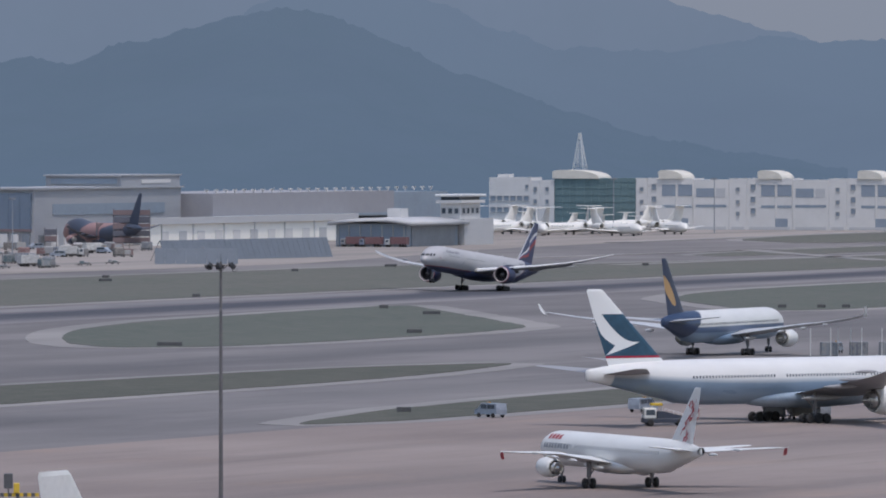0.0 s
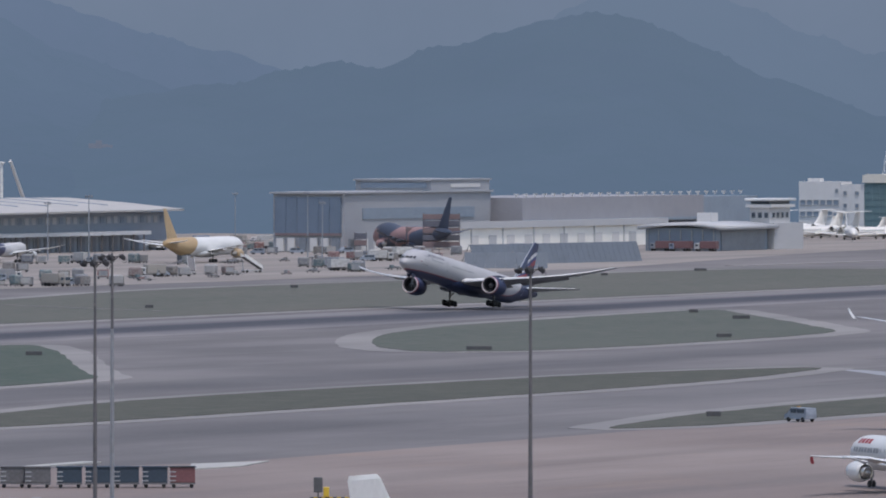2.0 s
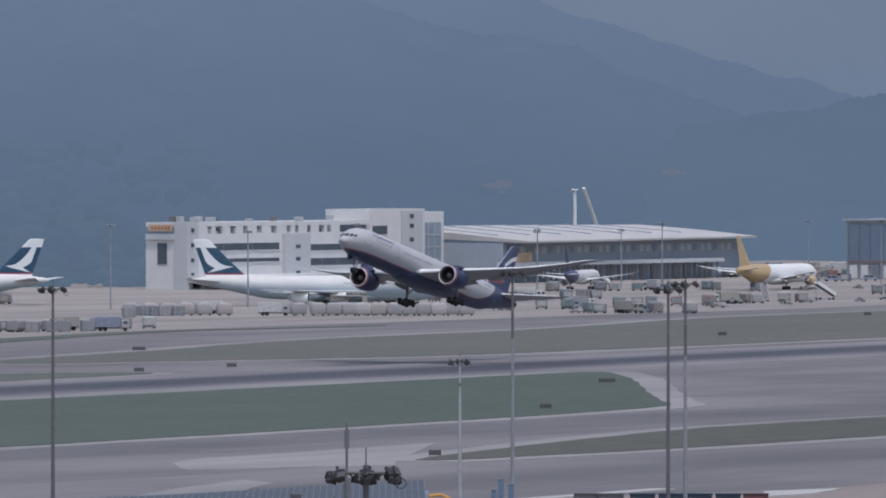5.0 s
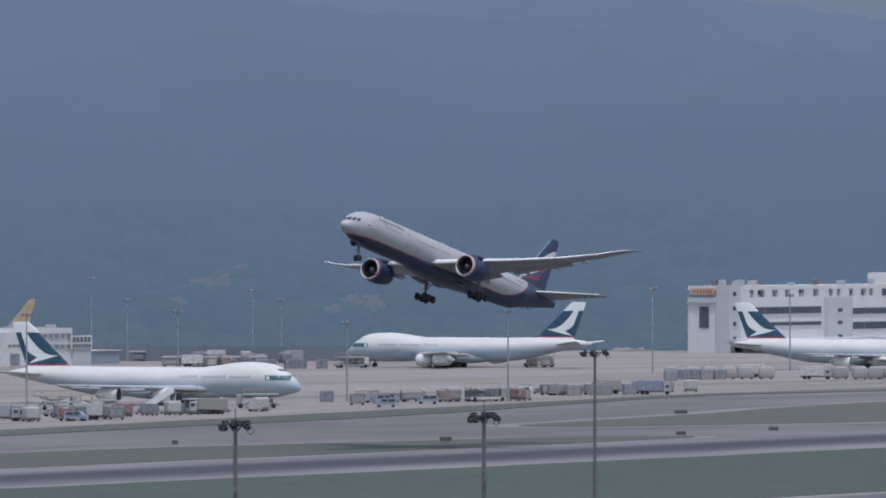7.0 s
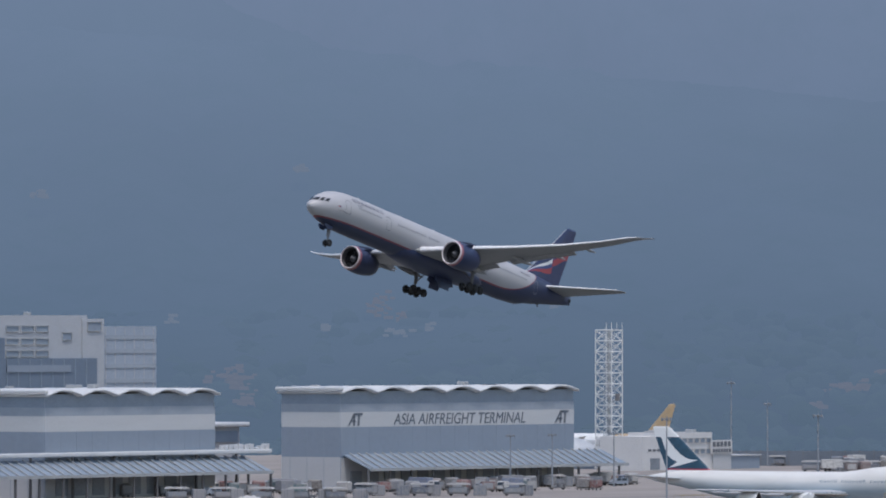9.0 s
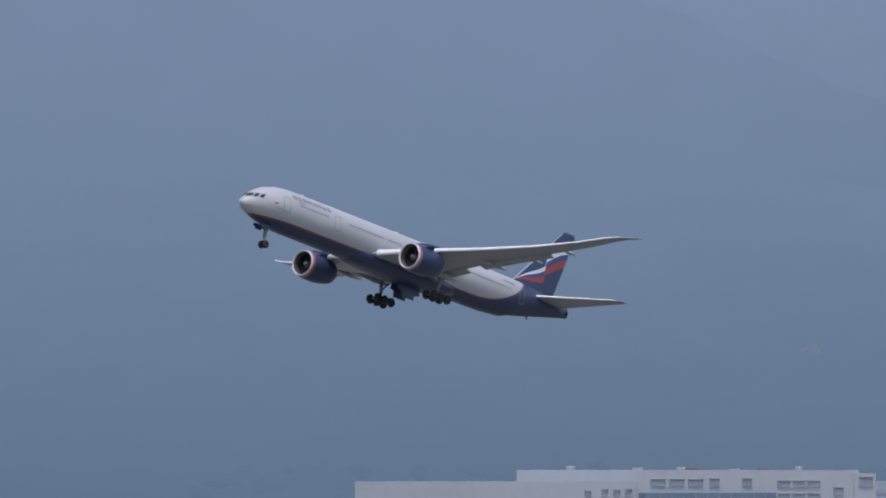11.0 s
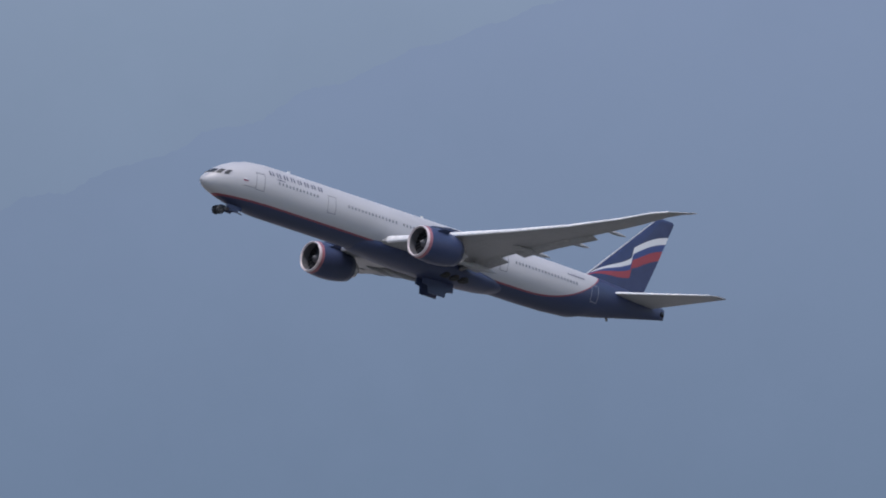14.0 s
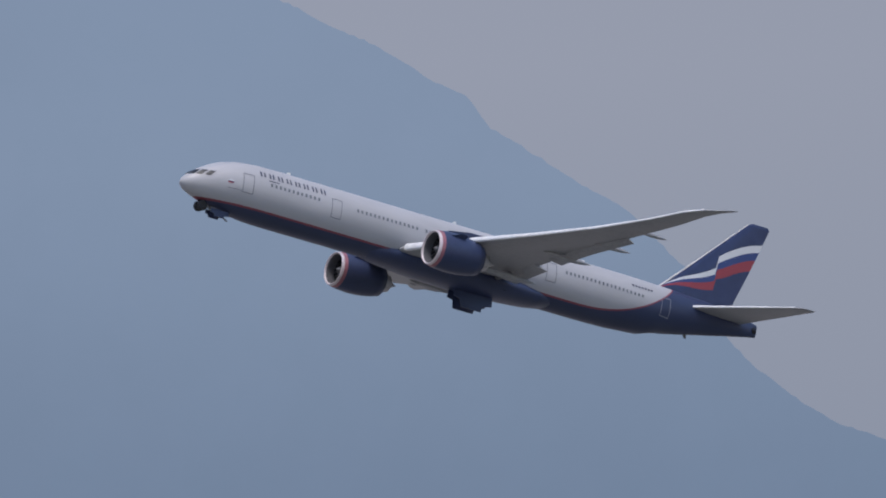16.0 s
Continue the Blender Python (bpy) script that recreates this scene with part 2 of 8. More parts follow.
def smooth_outline(points, rounds=2):
    for _ in range(rounds):
        out = []
        for (ax, ay), (bx, by) in zip(points, points[1:] + points[:1]):
            out += [(ax * 0.8 + bx * 0.2, ay * 0.8 + by * 0.2), (ax * 0.2 + bx * 0.8, ay * 0.2 + by * 0.8)]
        points = out
    return points


def ragged(points, step=6.0, reach=0.8):
    """Break an outline into short runs that wander a little, as grass grows over an edge."""
    out = []
    for (ax, ay), (bx, by) in zip(points, points[1:] + points[:1]):
        n = max(1, min(90, int(math.hypot(bx - ax, by - ay) / step)))
        for i in range(n):
            x, y = ax + (bx - ax) * i / n, ay + (by - ay) * i / n
            out.append((x, y + reach * (noise.noise((x * 0.05, y * 0.05, 2.0)) + 0.8 * noise.noise((x * 0.21, y * 0.21, 7.0)))))
    return out


def lawn(points, mat, label, verge=3.5):
    """A grass island with a pale paved margin round it."""
    pts = ragged(smooth_outline(points))
    cx, cy = sum(p[0] for p in pts) / len(pts), sum(p[1] for p in pts) / len(pts)
    area = sum(a[0] * b[1] - b[0] * a[1] for a, b in zip(pts, pts[1:] + pts[:1]))
    side = 1 if area > 0 else -1
    rim = []
    for a, p, b in zip(pts[-1:] + pts[:-1], pts, pts[1:] + pts[:1]):
        d = Vector((b[0] - a[0], b[1] - a[1])).normalized()
        rim.append((p[0] + d.y * side * verge * 1.4, p[1] - d.x * side * verge * 1.4))
    if verge:
        structure("pavement_margin", slab(rim, -0.5, 0.06), shoulder_paving, "pale weathered concrete margin round the grass", "pavement")
    structure("grass", slab(pts, -0.5, 0.14), mat, label, "grass")


lawn([(1588, 722), (1649, 747), (1724, 766), (1771, 770), (1848, 778), (1906, 782), (1857, 755), (1751, 697), (1705, 672), (1640, 664), (1538, 664), (1520, 682), (1551, 704)],
     grass_mown, "teardrop island of dull green mown grass", 5)
lawn([(300, 762), (1260, 765), (1480, 770), (1548, 774), (1500, 744), (1372, 676), (1338, 655), (1260, 647), (300, 632)], grass_green, "wide green lawn between runway and taxiway", 4)
lawn([(1955, 733), (1992, 752), (2060, 772), (2154, 782), (3600, 784), (3600, 668), (1912, 671), (1868, 684)], grass_mown, "green lawn beside the runway", 5)
lawn([(1066, 566), (1150, 585), (1238, 601), (1410, 592), (1456, 575), (1401, 564), (1333, 558), (1150, 559)], grass_olive, "narrow strip of olive dry grass between taxiways", 4)
lawn([(1138, 484), (1176, 493), (1217, 499), (1305, 504), (1620, 512), (1620, 478), (1244, 476), (1162, 477)], grass_olive, "tapering wedge of olive dry grass by the apron", 4)
lawn([(1590, 880), (1546, 896), (1550, 914), (1598, 922), (1671, 936), (1727, 951), (1803, 964), (1903, 968), (2067, 1004), (2240, 1002), (2450, 1003), (2475, 945), (3600, 935), (3600, 876), (1900, 860), (1700, 856), (1640, 860)],
     grass_dry, "broad strip of sparse dry grass beyond the runway", 5)
lawn([(2620, 965), (3600, 955), (3600, 1010), (2680, 1012)], grass_dry, "brownish dry grass between far taxiways", 4)
lawn([(2900, 1036), (3600, 1030), (3600, 1135), (3040, 1135)], grass_dry, "brownish dry grass before the hangars", 4)
lawn([(300, 826), (1290, 828), (1420, 832), (1500, 836), (1478, 860), (1424, 868), (1384, 878), (1335, 882), (300, 884)], grass_mown, "thin green verge along the runway", 3)
lawn([(300, 928), (1369, 942), (1501, 965), (1569, 971), (1656, 987), (1712, 1003), (1842, 1034), (1887, 1028), (1931, 1022), (1933, 1026), (1888, 1034), (1842, 1042), (1715, 1018), (1628, 1005), (1538, 989), (1411, 970), (300, 952)], grass_mown, "thin verge at the edge of the cargo apron", 0)
lawn([(880, 492), (930, 494), (958, 486), (962, 481), (900, 484)], grass_olive, "small patch of grass beside parked carts", 2)



def pale_strip(a, b, w, label, mat=None):
    """A narrow pale paved strip on the far field."""
    d = Vector((b[0] - a[0], b[1] - a[1])).normalized() * w / 2
    structure("pavement_strip", slab([(a[0] - d.y, a[1] + d.x), (b[0] - d.y, b[1] + d.x), (b[0] + d.y, b[1] - d.x), (a[0] + d.y, a[1] - d.x)], -0.5, 0.2), mat or shoulder_paving, label, "pavement")


structure("pavement_margin", slab(ragged([(1036, 578), (1058, 592), (1078, 598), (1150, 601), (1120, 588), (1088, 574), (1066, 563)], 5), -0.5, 0.05), shoulder_paving, "pale weathered paving at the tip of the grass", "pavement")
structure("pavement_margin", slab(ragged([(860, 512), (930, 531), (975, 546), (1008, 554), (1000, 545), (950, 527), (890, 508)], 5), -0.5, 0.05), shoulder_paving, "pale weathered paving beside the taxiway", "pavement")
bright_concrete = worn("bright_concrete", (0.4, 0.39, 0.37), 0.85, amount=0.12)
pale_strip((905, 491.5), (1002, 492.5), 2.6, "bright concrete edge of the apron", bright_concrete)
structure("pavement_strip", slab([(984.7, 471.1), (996.2, 469.9), (1012.8, 474.0), (1000.4, 478.5)], -0.5, 0.19), bright_concrete, "bright concrete edge of the apron", "pavement")
pale_strip((2928, 1124), (3600, 1166), 9, "pale service road before the hangars")
pale_strip((1881, 948), (1832, 883), 1.2, "thin worn path across the dry grass")
pale_strip((2773, 1022), (2572, 903), 8, "pale strip crossing the dry grass")
pale_strip((2462, 945), (3600, 930), 7, "pale strip along the far taxiway")
pale_strip((2500, 1020), (3600, 1016), 6, "pale edge of a far taxiway")


# ---- hills and sky far behind ----
LENS = 16359.95
NORTH = radians(67.92)


def bearing_of(u):
    return NORTH + (u - 784.0) / LENS


def hill(label, ridge, far, mat, depth=500.0, lumps=5.0, seed=0.0):
    """A wooded range: its crest follows (bearing offset, rise) rows at a distance, with spurs that fall towards the airport."""
    us = [r[0] for r in ridge]
    es = [r[1] for r in ridge]
    n, rows = int((us[-1] - us[0]) / 9), 16
    bm = bmesh.new()
    grid = []
    for j in range(rows + 2):
        line = []
        for i in range(n + 1):
            u = us[0] + (us[-1] - us[0]) * i / n
            a = bearing_of(u)
            top = 40.5 + far * float(np.interp(u, us, es)) / LENS
            top += noise.noise((u * 0.012, seed, 0)) * lumps * 0.6 + abs(noise.noise((u * 0.06, seed, 3))) * lumps * 0.35 + abs(noise.noise((u * 0.2, seed, 5))) * lumps * 0.2
            if j <= rows:
                s = j / rows
                d = far - depth * (1 - s)
                z = -3 + (top + 3) * s ** 1.25 * (d / far)
                z += noise.noise((u * 0.006, s * 3.0, seed)) * 30 * s * (1 - s)
            else:
                d, z = far + 60, -3
            line.append(bm.verts.new((d * math.sin(a), d * math.cos(a), z)))
        grid.append(line)
    for a, b in zip(grid, grid[1:]):
        for i in range(n):
            bm.faces.new((a[i], a[i + 1], b[i + 1], b[i]))
    return structure("backdrop_hill", bm, mat, label, "hill", True)


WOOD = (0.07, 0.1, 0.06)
# Blue haze tints that the hills themselves emit, one for each distance.
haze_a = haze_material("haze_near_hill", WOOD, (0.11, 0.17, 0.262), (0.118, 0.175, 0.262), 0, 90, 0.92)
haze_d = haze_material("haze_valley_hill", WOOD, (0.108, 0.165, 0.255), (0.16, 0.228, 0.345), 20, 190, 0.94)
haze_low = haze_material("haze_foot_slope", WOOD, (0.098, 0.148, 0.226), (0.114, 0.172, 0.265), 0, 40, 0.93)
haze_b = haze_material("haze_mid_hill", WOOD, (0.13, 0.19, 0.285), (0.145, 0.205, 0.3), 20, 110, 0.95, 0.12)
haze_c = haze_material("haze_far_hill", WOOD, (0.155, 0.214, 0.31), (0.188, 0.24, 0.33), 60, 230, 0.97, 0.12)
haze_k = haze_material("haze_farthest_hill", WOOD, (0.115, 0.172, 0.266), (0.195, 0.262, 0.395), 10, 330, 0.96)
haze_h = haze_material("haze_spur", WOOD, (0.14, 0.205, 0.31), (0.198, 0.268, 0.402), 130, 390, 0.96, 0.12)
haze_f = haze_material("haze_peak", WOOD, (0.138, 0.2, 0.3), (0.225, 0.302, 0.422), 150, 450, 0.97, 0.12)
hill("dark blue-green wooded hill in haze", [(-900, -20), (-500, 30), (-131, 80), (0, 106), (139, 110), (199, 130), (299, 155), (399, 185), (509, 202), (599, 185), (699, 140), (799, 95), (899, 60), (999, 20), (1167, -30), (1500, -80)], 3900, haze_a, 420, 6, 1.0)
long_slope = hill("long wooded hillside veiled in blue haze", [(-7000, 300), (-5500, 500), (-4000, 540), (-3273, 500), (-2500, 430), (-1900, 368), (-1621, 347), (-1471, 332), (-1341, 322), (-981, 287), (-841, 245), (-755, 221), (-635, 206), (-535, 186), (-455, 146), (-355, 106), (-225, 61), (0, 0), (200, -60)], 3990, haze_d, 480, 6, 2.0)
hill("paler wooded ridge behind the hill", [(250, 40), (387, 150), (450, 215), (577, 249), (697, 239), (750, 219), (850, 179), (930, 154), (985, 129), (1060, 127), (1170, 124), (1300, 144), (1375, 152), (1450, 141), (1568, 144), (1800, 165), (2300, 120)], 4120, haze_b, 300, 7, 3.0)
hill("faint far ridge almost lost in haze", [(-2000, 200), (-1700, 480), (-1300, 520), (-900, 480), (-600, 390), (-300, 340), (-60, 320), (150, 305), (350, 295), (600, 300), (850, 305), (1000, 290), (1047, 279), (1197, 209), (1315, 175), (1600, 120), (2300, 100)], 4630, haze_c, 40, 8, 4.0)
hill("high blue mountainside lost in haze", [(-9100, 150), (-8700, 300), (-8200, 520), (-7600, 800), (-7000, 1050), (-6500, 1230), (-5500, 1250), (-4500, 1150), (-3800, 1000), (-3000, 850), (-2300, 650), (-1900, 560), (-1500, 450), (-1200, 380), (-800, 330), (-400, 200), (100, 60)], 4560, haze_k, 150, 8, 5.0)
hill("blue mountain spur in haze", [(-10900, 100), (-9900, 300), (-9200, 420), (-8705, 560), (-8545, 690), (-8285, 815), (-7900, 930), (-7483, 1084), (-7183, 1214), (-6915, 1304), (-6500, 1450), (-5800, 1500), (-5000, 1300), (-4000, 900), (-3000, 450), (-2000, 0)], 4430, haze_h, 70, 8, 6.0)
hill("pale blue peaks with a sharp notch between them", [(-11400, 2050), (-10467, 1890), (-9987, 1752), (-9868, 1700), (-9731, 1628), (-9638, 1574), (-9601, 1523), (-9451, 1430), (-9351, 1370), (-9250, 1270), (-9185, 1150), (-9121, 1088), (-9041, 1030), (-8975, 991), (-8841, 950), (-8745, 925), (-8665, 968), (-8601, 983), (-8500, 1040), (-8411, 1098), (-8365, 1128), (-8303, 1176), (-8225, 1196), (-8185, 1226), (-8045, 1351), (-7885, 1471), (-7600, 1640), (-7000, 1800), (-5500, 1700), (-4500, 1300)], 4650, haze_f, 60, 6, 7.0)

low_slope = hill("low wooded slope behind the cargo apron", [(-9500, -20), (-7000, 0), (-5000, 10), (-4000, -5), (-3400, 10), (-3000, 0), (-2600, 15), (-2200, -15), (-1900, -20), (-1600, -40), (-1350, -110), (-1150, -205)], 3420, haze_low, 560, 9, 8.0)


def slope_houses(bearing, e, w, h, n, mat, label):
    """Many small pale roofs and bare patches strewn over the slope, almost lost in haze."""
    a = radians(bearing)
    way = Vector((math.sin(a), math.cos(a), e / LENS)).normalized()
    eye = Vector((0, 0, 40.5))
    hits = [q for q in (tree.ray_cast(eye, way)[0] for tree in slopes) if q]
    at = (min(hits, key=lambda q: q.length) if hits else eye + way * 3300) - way * 24
    rnd = random.Random(int(bearing * 97 + e))
    bm = bmesh.new()
    for i in range(n):
        x, z, q = rnd.gauss(0, w * 0.42), rnd.gauss(0, h * 0.36), rnd.uniform(0.6, 1.7)
        x += z * w / h * 0.25
        box(bm, x - q, x + q * rnd.uniform(0.4, 1.3), -2.0 - 0.03 * i, 6, z - q * 0.35, z + q * 0.45, bevel=0.1)
    ob = part("backdrop_house", bm, mat)
    ob.matrix_world = pose(at.x, at.y, at.z, 0, 0, -bearing)
    tagged(ob, label, "house", "", "structure")


def far_woods():
    """Tree crowns by the hundred over the foot of the slope, their haze painted in as emission."""
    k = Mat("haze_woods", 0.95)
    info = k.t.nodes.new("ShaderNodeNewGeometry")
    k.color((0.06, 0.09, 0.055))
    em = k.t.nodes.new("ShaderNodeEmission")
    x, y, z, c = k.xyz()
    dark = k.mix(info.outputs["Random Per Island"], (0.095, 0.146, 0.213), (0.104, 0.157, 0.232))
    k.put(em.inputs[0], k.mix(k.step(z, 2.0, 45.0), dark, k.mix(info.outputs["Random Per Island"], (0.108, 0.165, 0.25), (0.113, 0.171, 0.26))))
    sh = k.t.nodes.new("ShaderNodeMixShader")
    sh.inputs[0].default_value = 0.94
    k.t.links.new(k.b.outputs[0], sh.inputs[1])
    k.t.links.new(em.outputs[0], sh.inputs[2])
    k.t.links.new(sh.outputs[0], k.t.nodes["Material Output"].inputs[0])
    ball = bmesh.new()
    bmesh.ops.create_icosphere(ball, subdivisions=1, radius=1.0)
    base, faces = [v.co.copy() for v in ball.verts], [[v.index for v in f.verts] for f in ball.faces]
    ball.free()
    rnd = random.Random(31)
    verts, polys = [], []
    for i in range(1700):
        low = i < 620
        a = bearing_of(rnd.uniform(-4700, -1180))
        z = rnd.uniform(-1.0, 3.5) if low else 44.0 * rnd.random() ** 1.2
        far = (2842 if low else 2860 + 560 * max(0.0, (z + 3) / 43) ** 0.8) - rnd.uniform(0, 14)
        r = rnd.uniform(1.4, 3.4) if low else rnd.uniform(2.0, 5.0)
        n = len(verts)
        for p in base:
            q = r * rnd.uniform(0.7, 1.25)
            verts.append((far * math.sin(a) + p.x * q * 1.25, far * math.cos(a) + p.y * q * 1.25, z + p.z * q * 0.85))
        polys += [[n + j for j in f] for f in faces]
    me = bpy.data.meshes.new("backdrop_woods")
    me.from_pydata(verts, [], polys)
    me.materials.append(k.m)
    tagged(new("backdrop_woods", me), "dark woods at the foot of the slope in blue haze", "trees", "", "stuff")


far_woods()
# Haze over houses and clearings is painted in: their own materials emit it.
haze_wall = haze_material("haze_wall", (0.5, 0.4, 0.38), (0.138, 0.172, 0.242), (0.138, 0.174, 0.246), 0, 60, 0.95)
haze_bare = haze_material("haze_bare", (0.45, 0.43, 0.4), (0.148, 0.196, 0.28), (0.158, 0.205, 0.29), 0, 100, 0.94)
slopes = [BVHTree.FromPolygons([v.co for v in q.data.vertices], [list(f.vertices) for f in q.data.polygons]) for q in (long_slope, low_slope)]
PINK, GREY = "faint pinkish houses lost in haze on the slope", "faint pale clearing in the woods of the slope"
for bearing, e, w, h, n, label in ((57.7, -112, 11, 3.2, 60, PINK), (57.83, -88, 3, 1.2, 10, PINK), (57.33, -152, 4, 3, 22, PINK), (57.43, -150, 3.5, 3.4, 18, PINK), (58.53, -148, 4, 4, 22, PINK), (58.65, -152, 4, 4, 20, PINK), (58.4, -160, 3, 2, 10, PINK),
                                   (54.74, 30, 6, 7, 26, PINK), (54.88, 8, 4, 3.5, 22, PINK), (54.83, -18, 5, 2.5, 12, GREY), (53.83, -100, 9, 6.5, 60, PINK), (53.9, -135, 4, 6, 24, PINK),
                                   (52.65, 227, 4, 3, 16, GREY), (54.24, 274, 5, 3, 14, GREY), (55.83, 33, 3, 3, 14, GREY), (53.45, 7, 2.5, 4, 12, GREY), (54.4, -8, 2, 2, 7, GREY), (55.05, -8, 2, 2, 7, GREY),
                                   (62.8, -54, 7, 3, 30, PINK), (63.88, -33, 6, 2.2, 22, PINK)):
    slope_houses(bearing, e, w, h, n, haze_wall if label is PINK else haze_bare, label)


def sky_backdrop():
    k = Mat("sky_haze")
    x, y, z, c = k.xyz()
    em = k.t.nodes.new("ShaderNodeEmission")
    soft = k.noise(0.0012, 3, (1, 1, 3))
    tone = k.mix(k.step(z, 40.0, 520.0), (0.215, 0.258, 0.33), (0.307, 0.343, 0.42))
    k.put(em.inputs[0], k.mix(k.math("MULTIPLY", soft, 0.15), tone, (0.24, 0.28, 0.36)))
    k.t.links.new(em.outputs[0], k.t.nodes["Material Output"].inputs[0])
    bm = bmesh.new()
    cols = []
    for i in range(41):
        a = radians(15 + 70 * i / 40)
        cols.append([bm.verts.new((4780 * math.sin(a), 4780 * math.cos(a), z)) for z in (-5, 950)])
    for a, b in zip(cols, cols[1:]):
        bm.faces.new((a[0], b[0], b[1], a[1]))
    structure("backdrop_sky", bm, k.m, "pale grey-lilac hazy sky low over the hills", "sky")


sky_backdrop()


# ---- aircraft ----
def fuselage(stations, ref, seg=32):
    bm = bmesh.new()
    rings = []
    for back, zc, ry, rz in stations:
        rings.append([(ref - back, ry * math.cos(2 * math.pi * i / seg), zc + rz * math.sin(2 * math.pi * i / seg)) for i in range(seg)])
    return loft(bm, rings)


def spaced(stations, length, radius, nose=1.0):
    """Scale a body outline that was drawn for a length and radius of one."""
    return [(b * length, z * radius, y * radius, r * radius) for b, z, y, r in stations]


TWIN = [(0.0, -0.24, 0.02, 0.02), (0.004, -0.23, 0.19, 0.17), (0.011, -0.2, 0.33, 0.31), (0.023, -0.145, 0.49, 0.47), (0.038, -0.08, 0.63, 0.63),
        (0.057, -0.026, 0.78, 0.78), (0.082, 0.0, 0.91, 0.91), (0.115, 0.0, 0.985, 0.985), (0.145, 0.0, 1.0, 1.0), (0.3, 0, 1, 1), (0.45, 0, 1, 1), (0.63, 0.0, 1.0, 1.0),
        (0.685, 0.0, 0.995, 1.0), (0.74, 0.01, 0.95, 0.99), (0.795, 0.05, 0.85, 0.94), (0.82, 0.13, 0.79, 0.84), (0.85, 0.19, 0.69, 0.77), (0.905, 0.3, 0.49, 0.6),
        (0.955, 0.365, 0.28, 0.41), (0.986, 0.39, 0.13, 0.285), (1.0, 0.39, 0.05, 0.22)]
JUMBO = [(0.0, -0.35, 0.02, 0.02), (0.004, -0.32, 0.2, 0.2), (0.012, -0.25, 0.36, 0.37), (0.025, -0.15, 0.53, 0.55), (0.04, -0.06, 0.67, 0.73),
         (0.06, 0.04, 0.81, 0.93), (0.09, 0.12, 0.93, 1.11), (0.13, 0.15, 1.0, 1.19), (0.18, 0.17, 1.0, 1.21), (0.23, 0.13, 1.0, 1.16), (0.28, 0.06, 1.0, 1.06), (0.33, 0.0, 1.0, 1.0),
         (0.5, 0, 1, 1), (0.64, 0, 1, 1), (0.7, 0.05, 0.97, 0.96), (0.76, 0.17, 0.88, 0.85), (0.82, 0.31, 0.75, 0.7), (0.88, 0.43, 0.56, 0.54),
         (0.94, 0.5, 0.35, 0.36), (0.98, 0.52, 0.18, 0.2), (1.0, 0.52, 0.06, 0.08)]


def aerofoil(le, chord, thick, y, z, ref, side, upright=False):
    """A closed wing section; le is metres behind the nose."""
    out = []
    for u, t in ((0, 0), (0.02, 0.35), (0.1, 0.75), (0.3, 1.0), (0.55, 0.8), (0.8, 0.4), (1, 0.04), (0.8, -0.22), (0.55, -0.42), (0.3, -0.5), (0.1, -0.42), (0.02, -0.22)):
        x = ref - (le + u * chord)
        if upright:
            v = t if t >= 0 else t * 1.6
            out.append((x, side * v * thick * 0.5 if True else 0, z))
        else:
            washout = u * chord * 0.0031 * max(0.0, y - 4.0)
            out.append((x, side * y, z + t * thick * 0.5 + washout))
    return out


def wing(sections, ref, side, upright=False):
    bm = bmesh.new()
    return loft(bm, [aerofoil(le, ch, th, y, z, ref, side, upright) for y, le, ch, z, th in sections])


def wheel(bm, at, r, w):
    turned(bm, ((-w / 2, r * 0.5), (-w / 2, r * 0.9), (-w * 0.3, r), (w * 0.3, r), (w / 2, r * 0.9), (w / 2, r * 0.5), (w / 2, 0.02), (-w / 2, 0.02), (-w / 2, r * 0.5)), at, "y", 14)


def leg(name, parent, at, reach, axles, r, w, half, struts):
    """An undercarriage leg: its origin is the hinge, it hangs along -z."""
    hinge = new(name)
    hinge.parent = parent
    hinge.matrix_basis = Matrix.Translation(at)
    bm = bmesh.new()
    rod(bm, (0, 0, 0.3), (0, 0, -reach * 0.55), 0.3, 0.26, 10)
    rod(bm, (0, 0, -reach * 0.5), (0, 0, -reach + r), 0.15, 0.15, 10)
    for p in struts:
        rod(bm, p, (0, 0, -reach * 0.5), 0.08, 0.08, 6)
    if len(axles) > 1:
        rod(bm, (axles[0], 0, -reach + r), (axles[-1], 0, -reach + r), 0.14, 0.14, 8)
    for a in axles:
        rod(bm, (a, -half, -reach + r), (a, half, -reach + r), 0.08, 0.08, 8)
    part("strut", bm, steel_grey, hinge)
    for a in axles:
        for s in (-1, 1):
            bm = bmesh.new()
            wheel(bm, (a, s * half, -reach + r), r, w)
            part("wheel", bm, rubber, hinge, "", True)
    return hinge


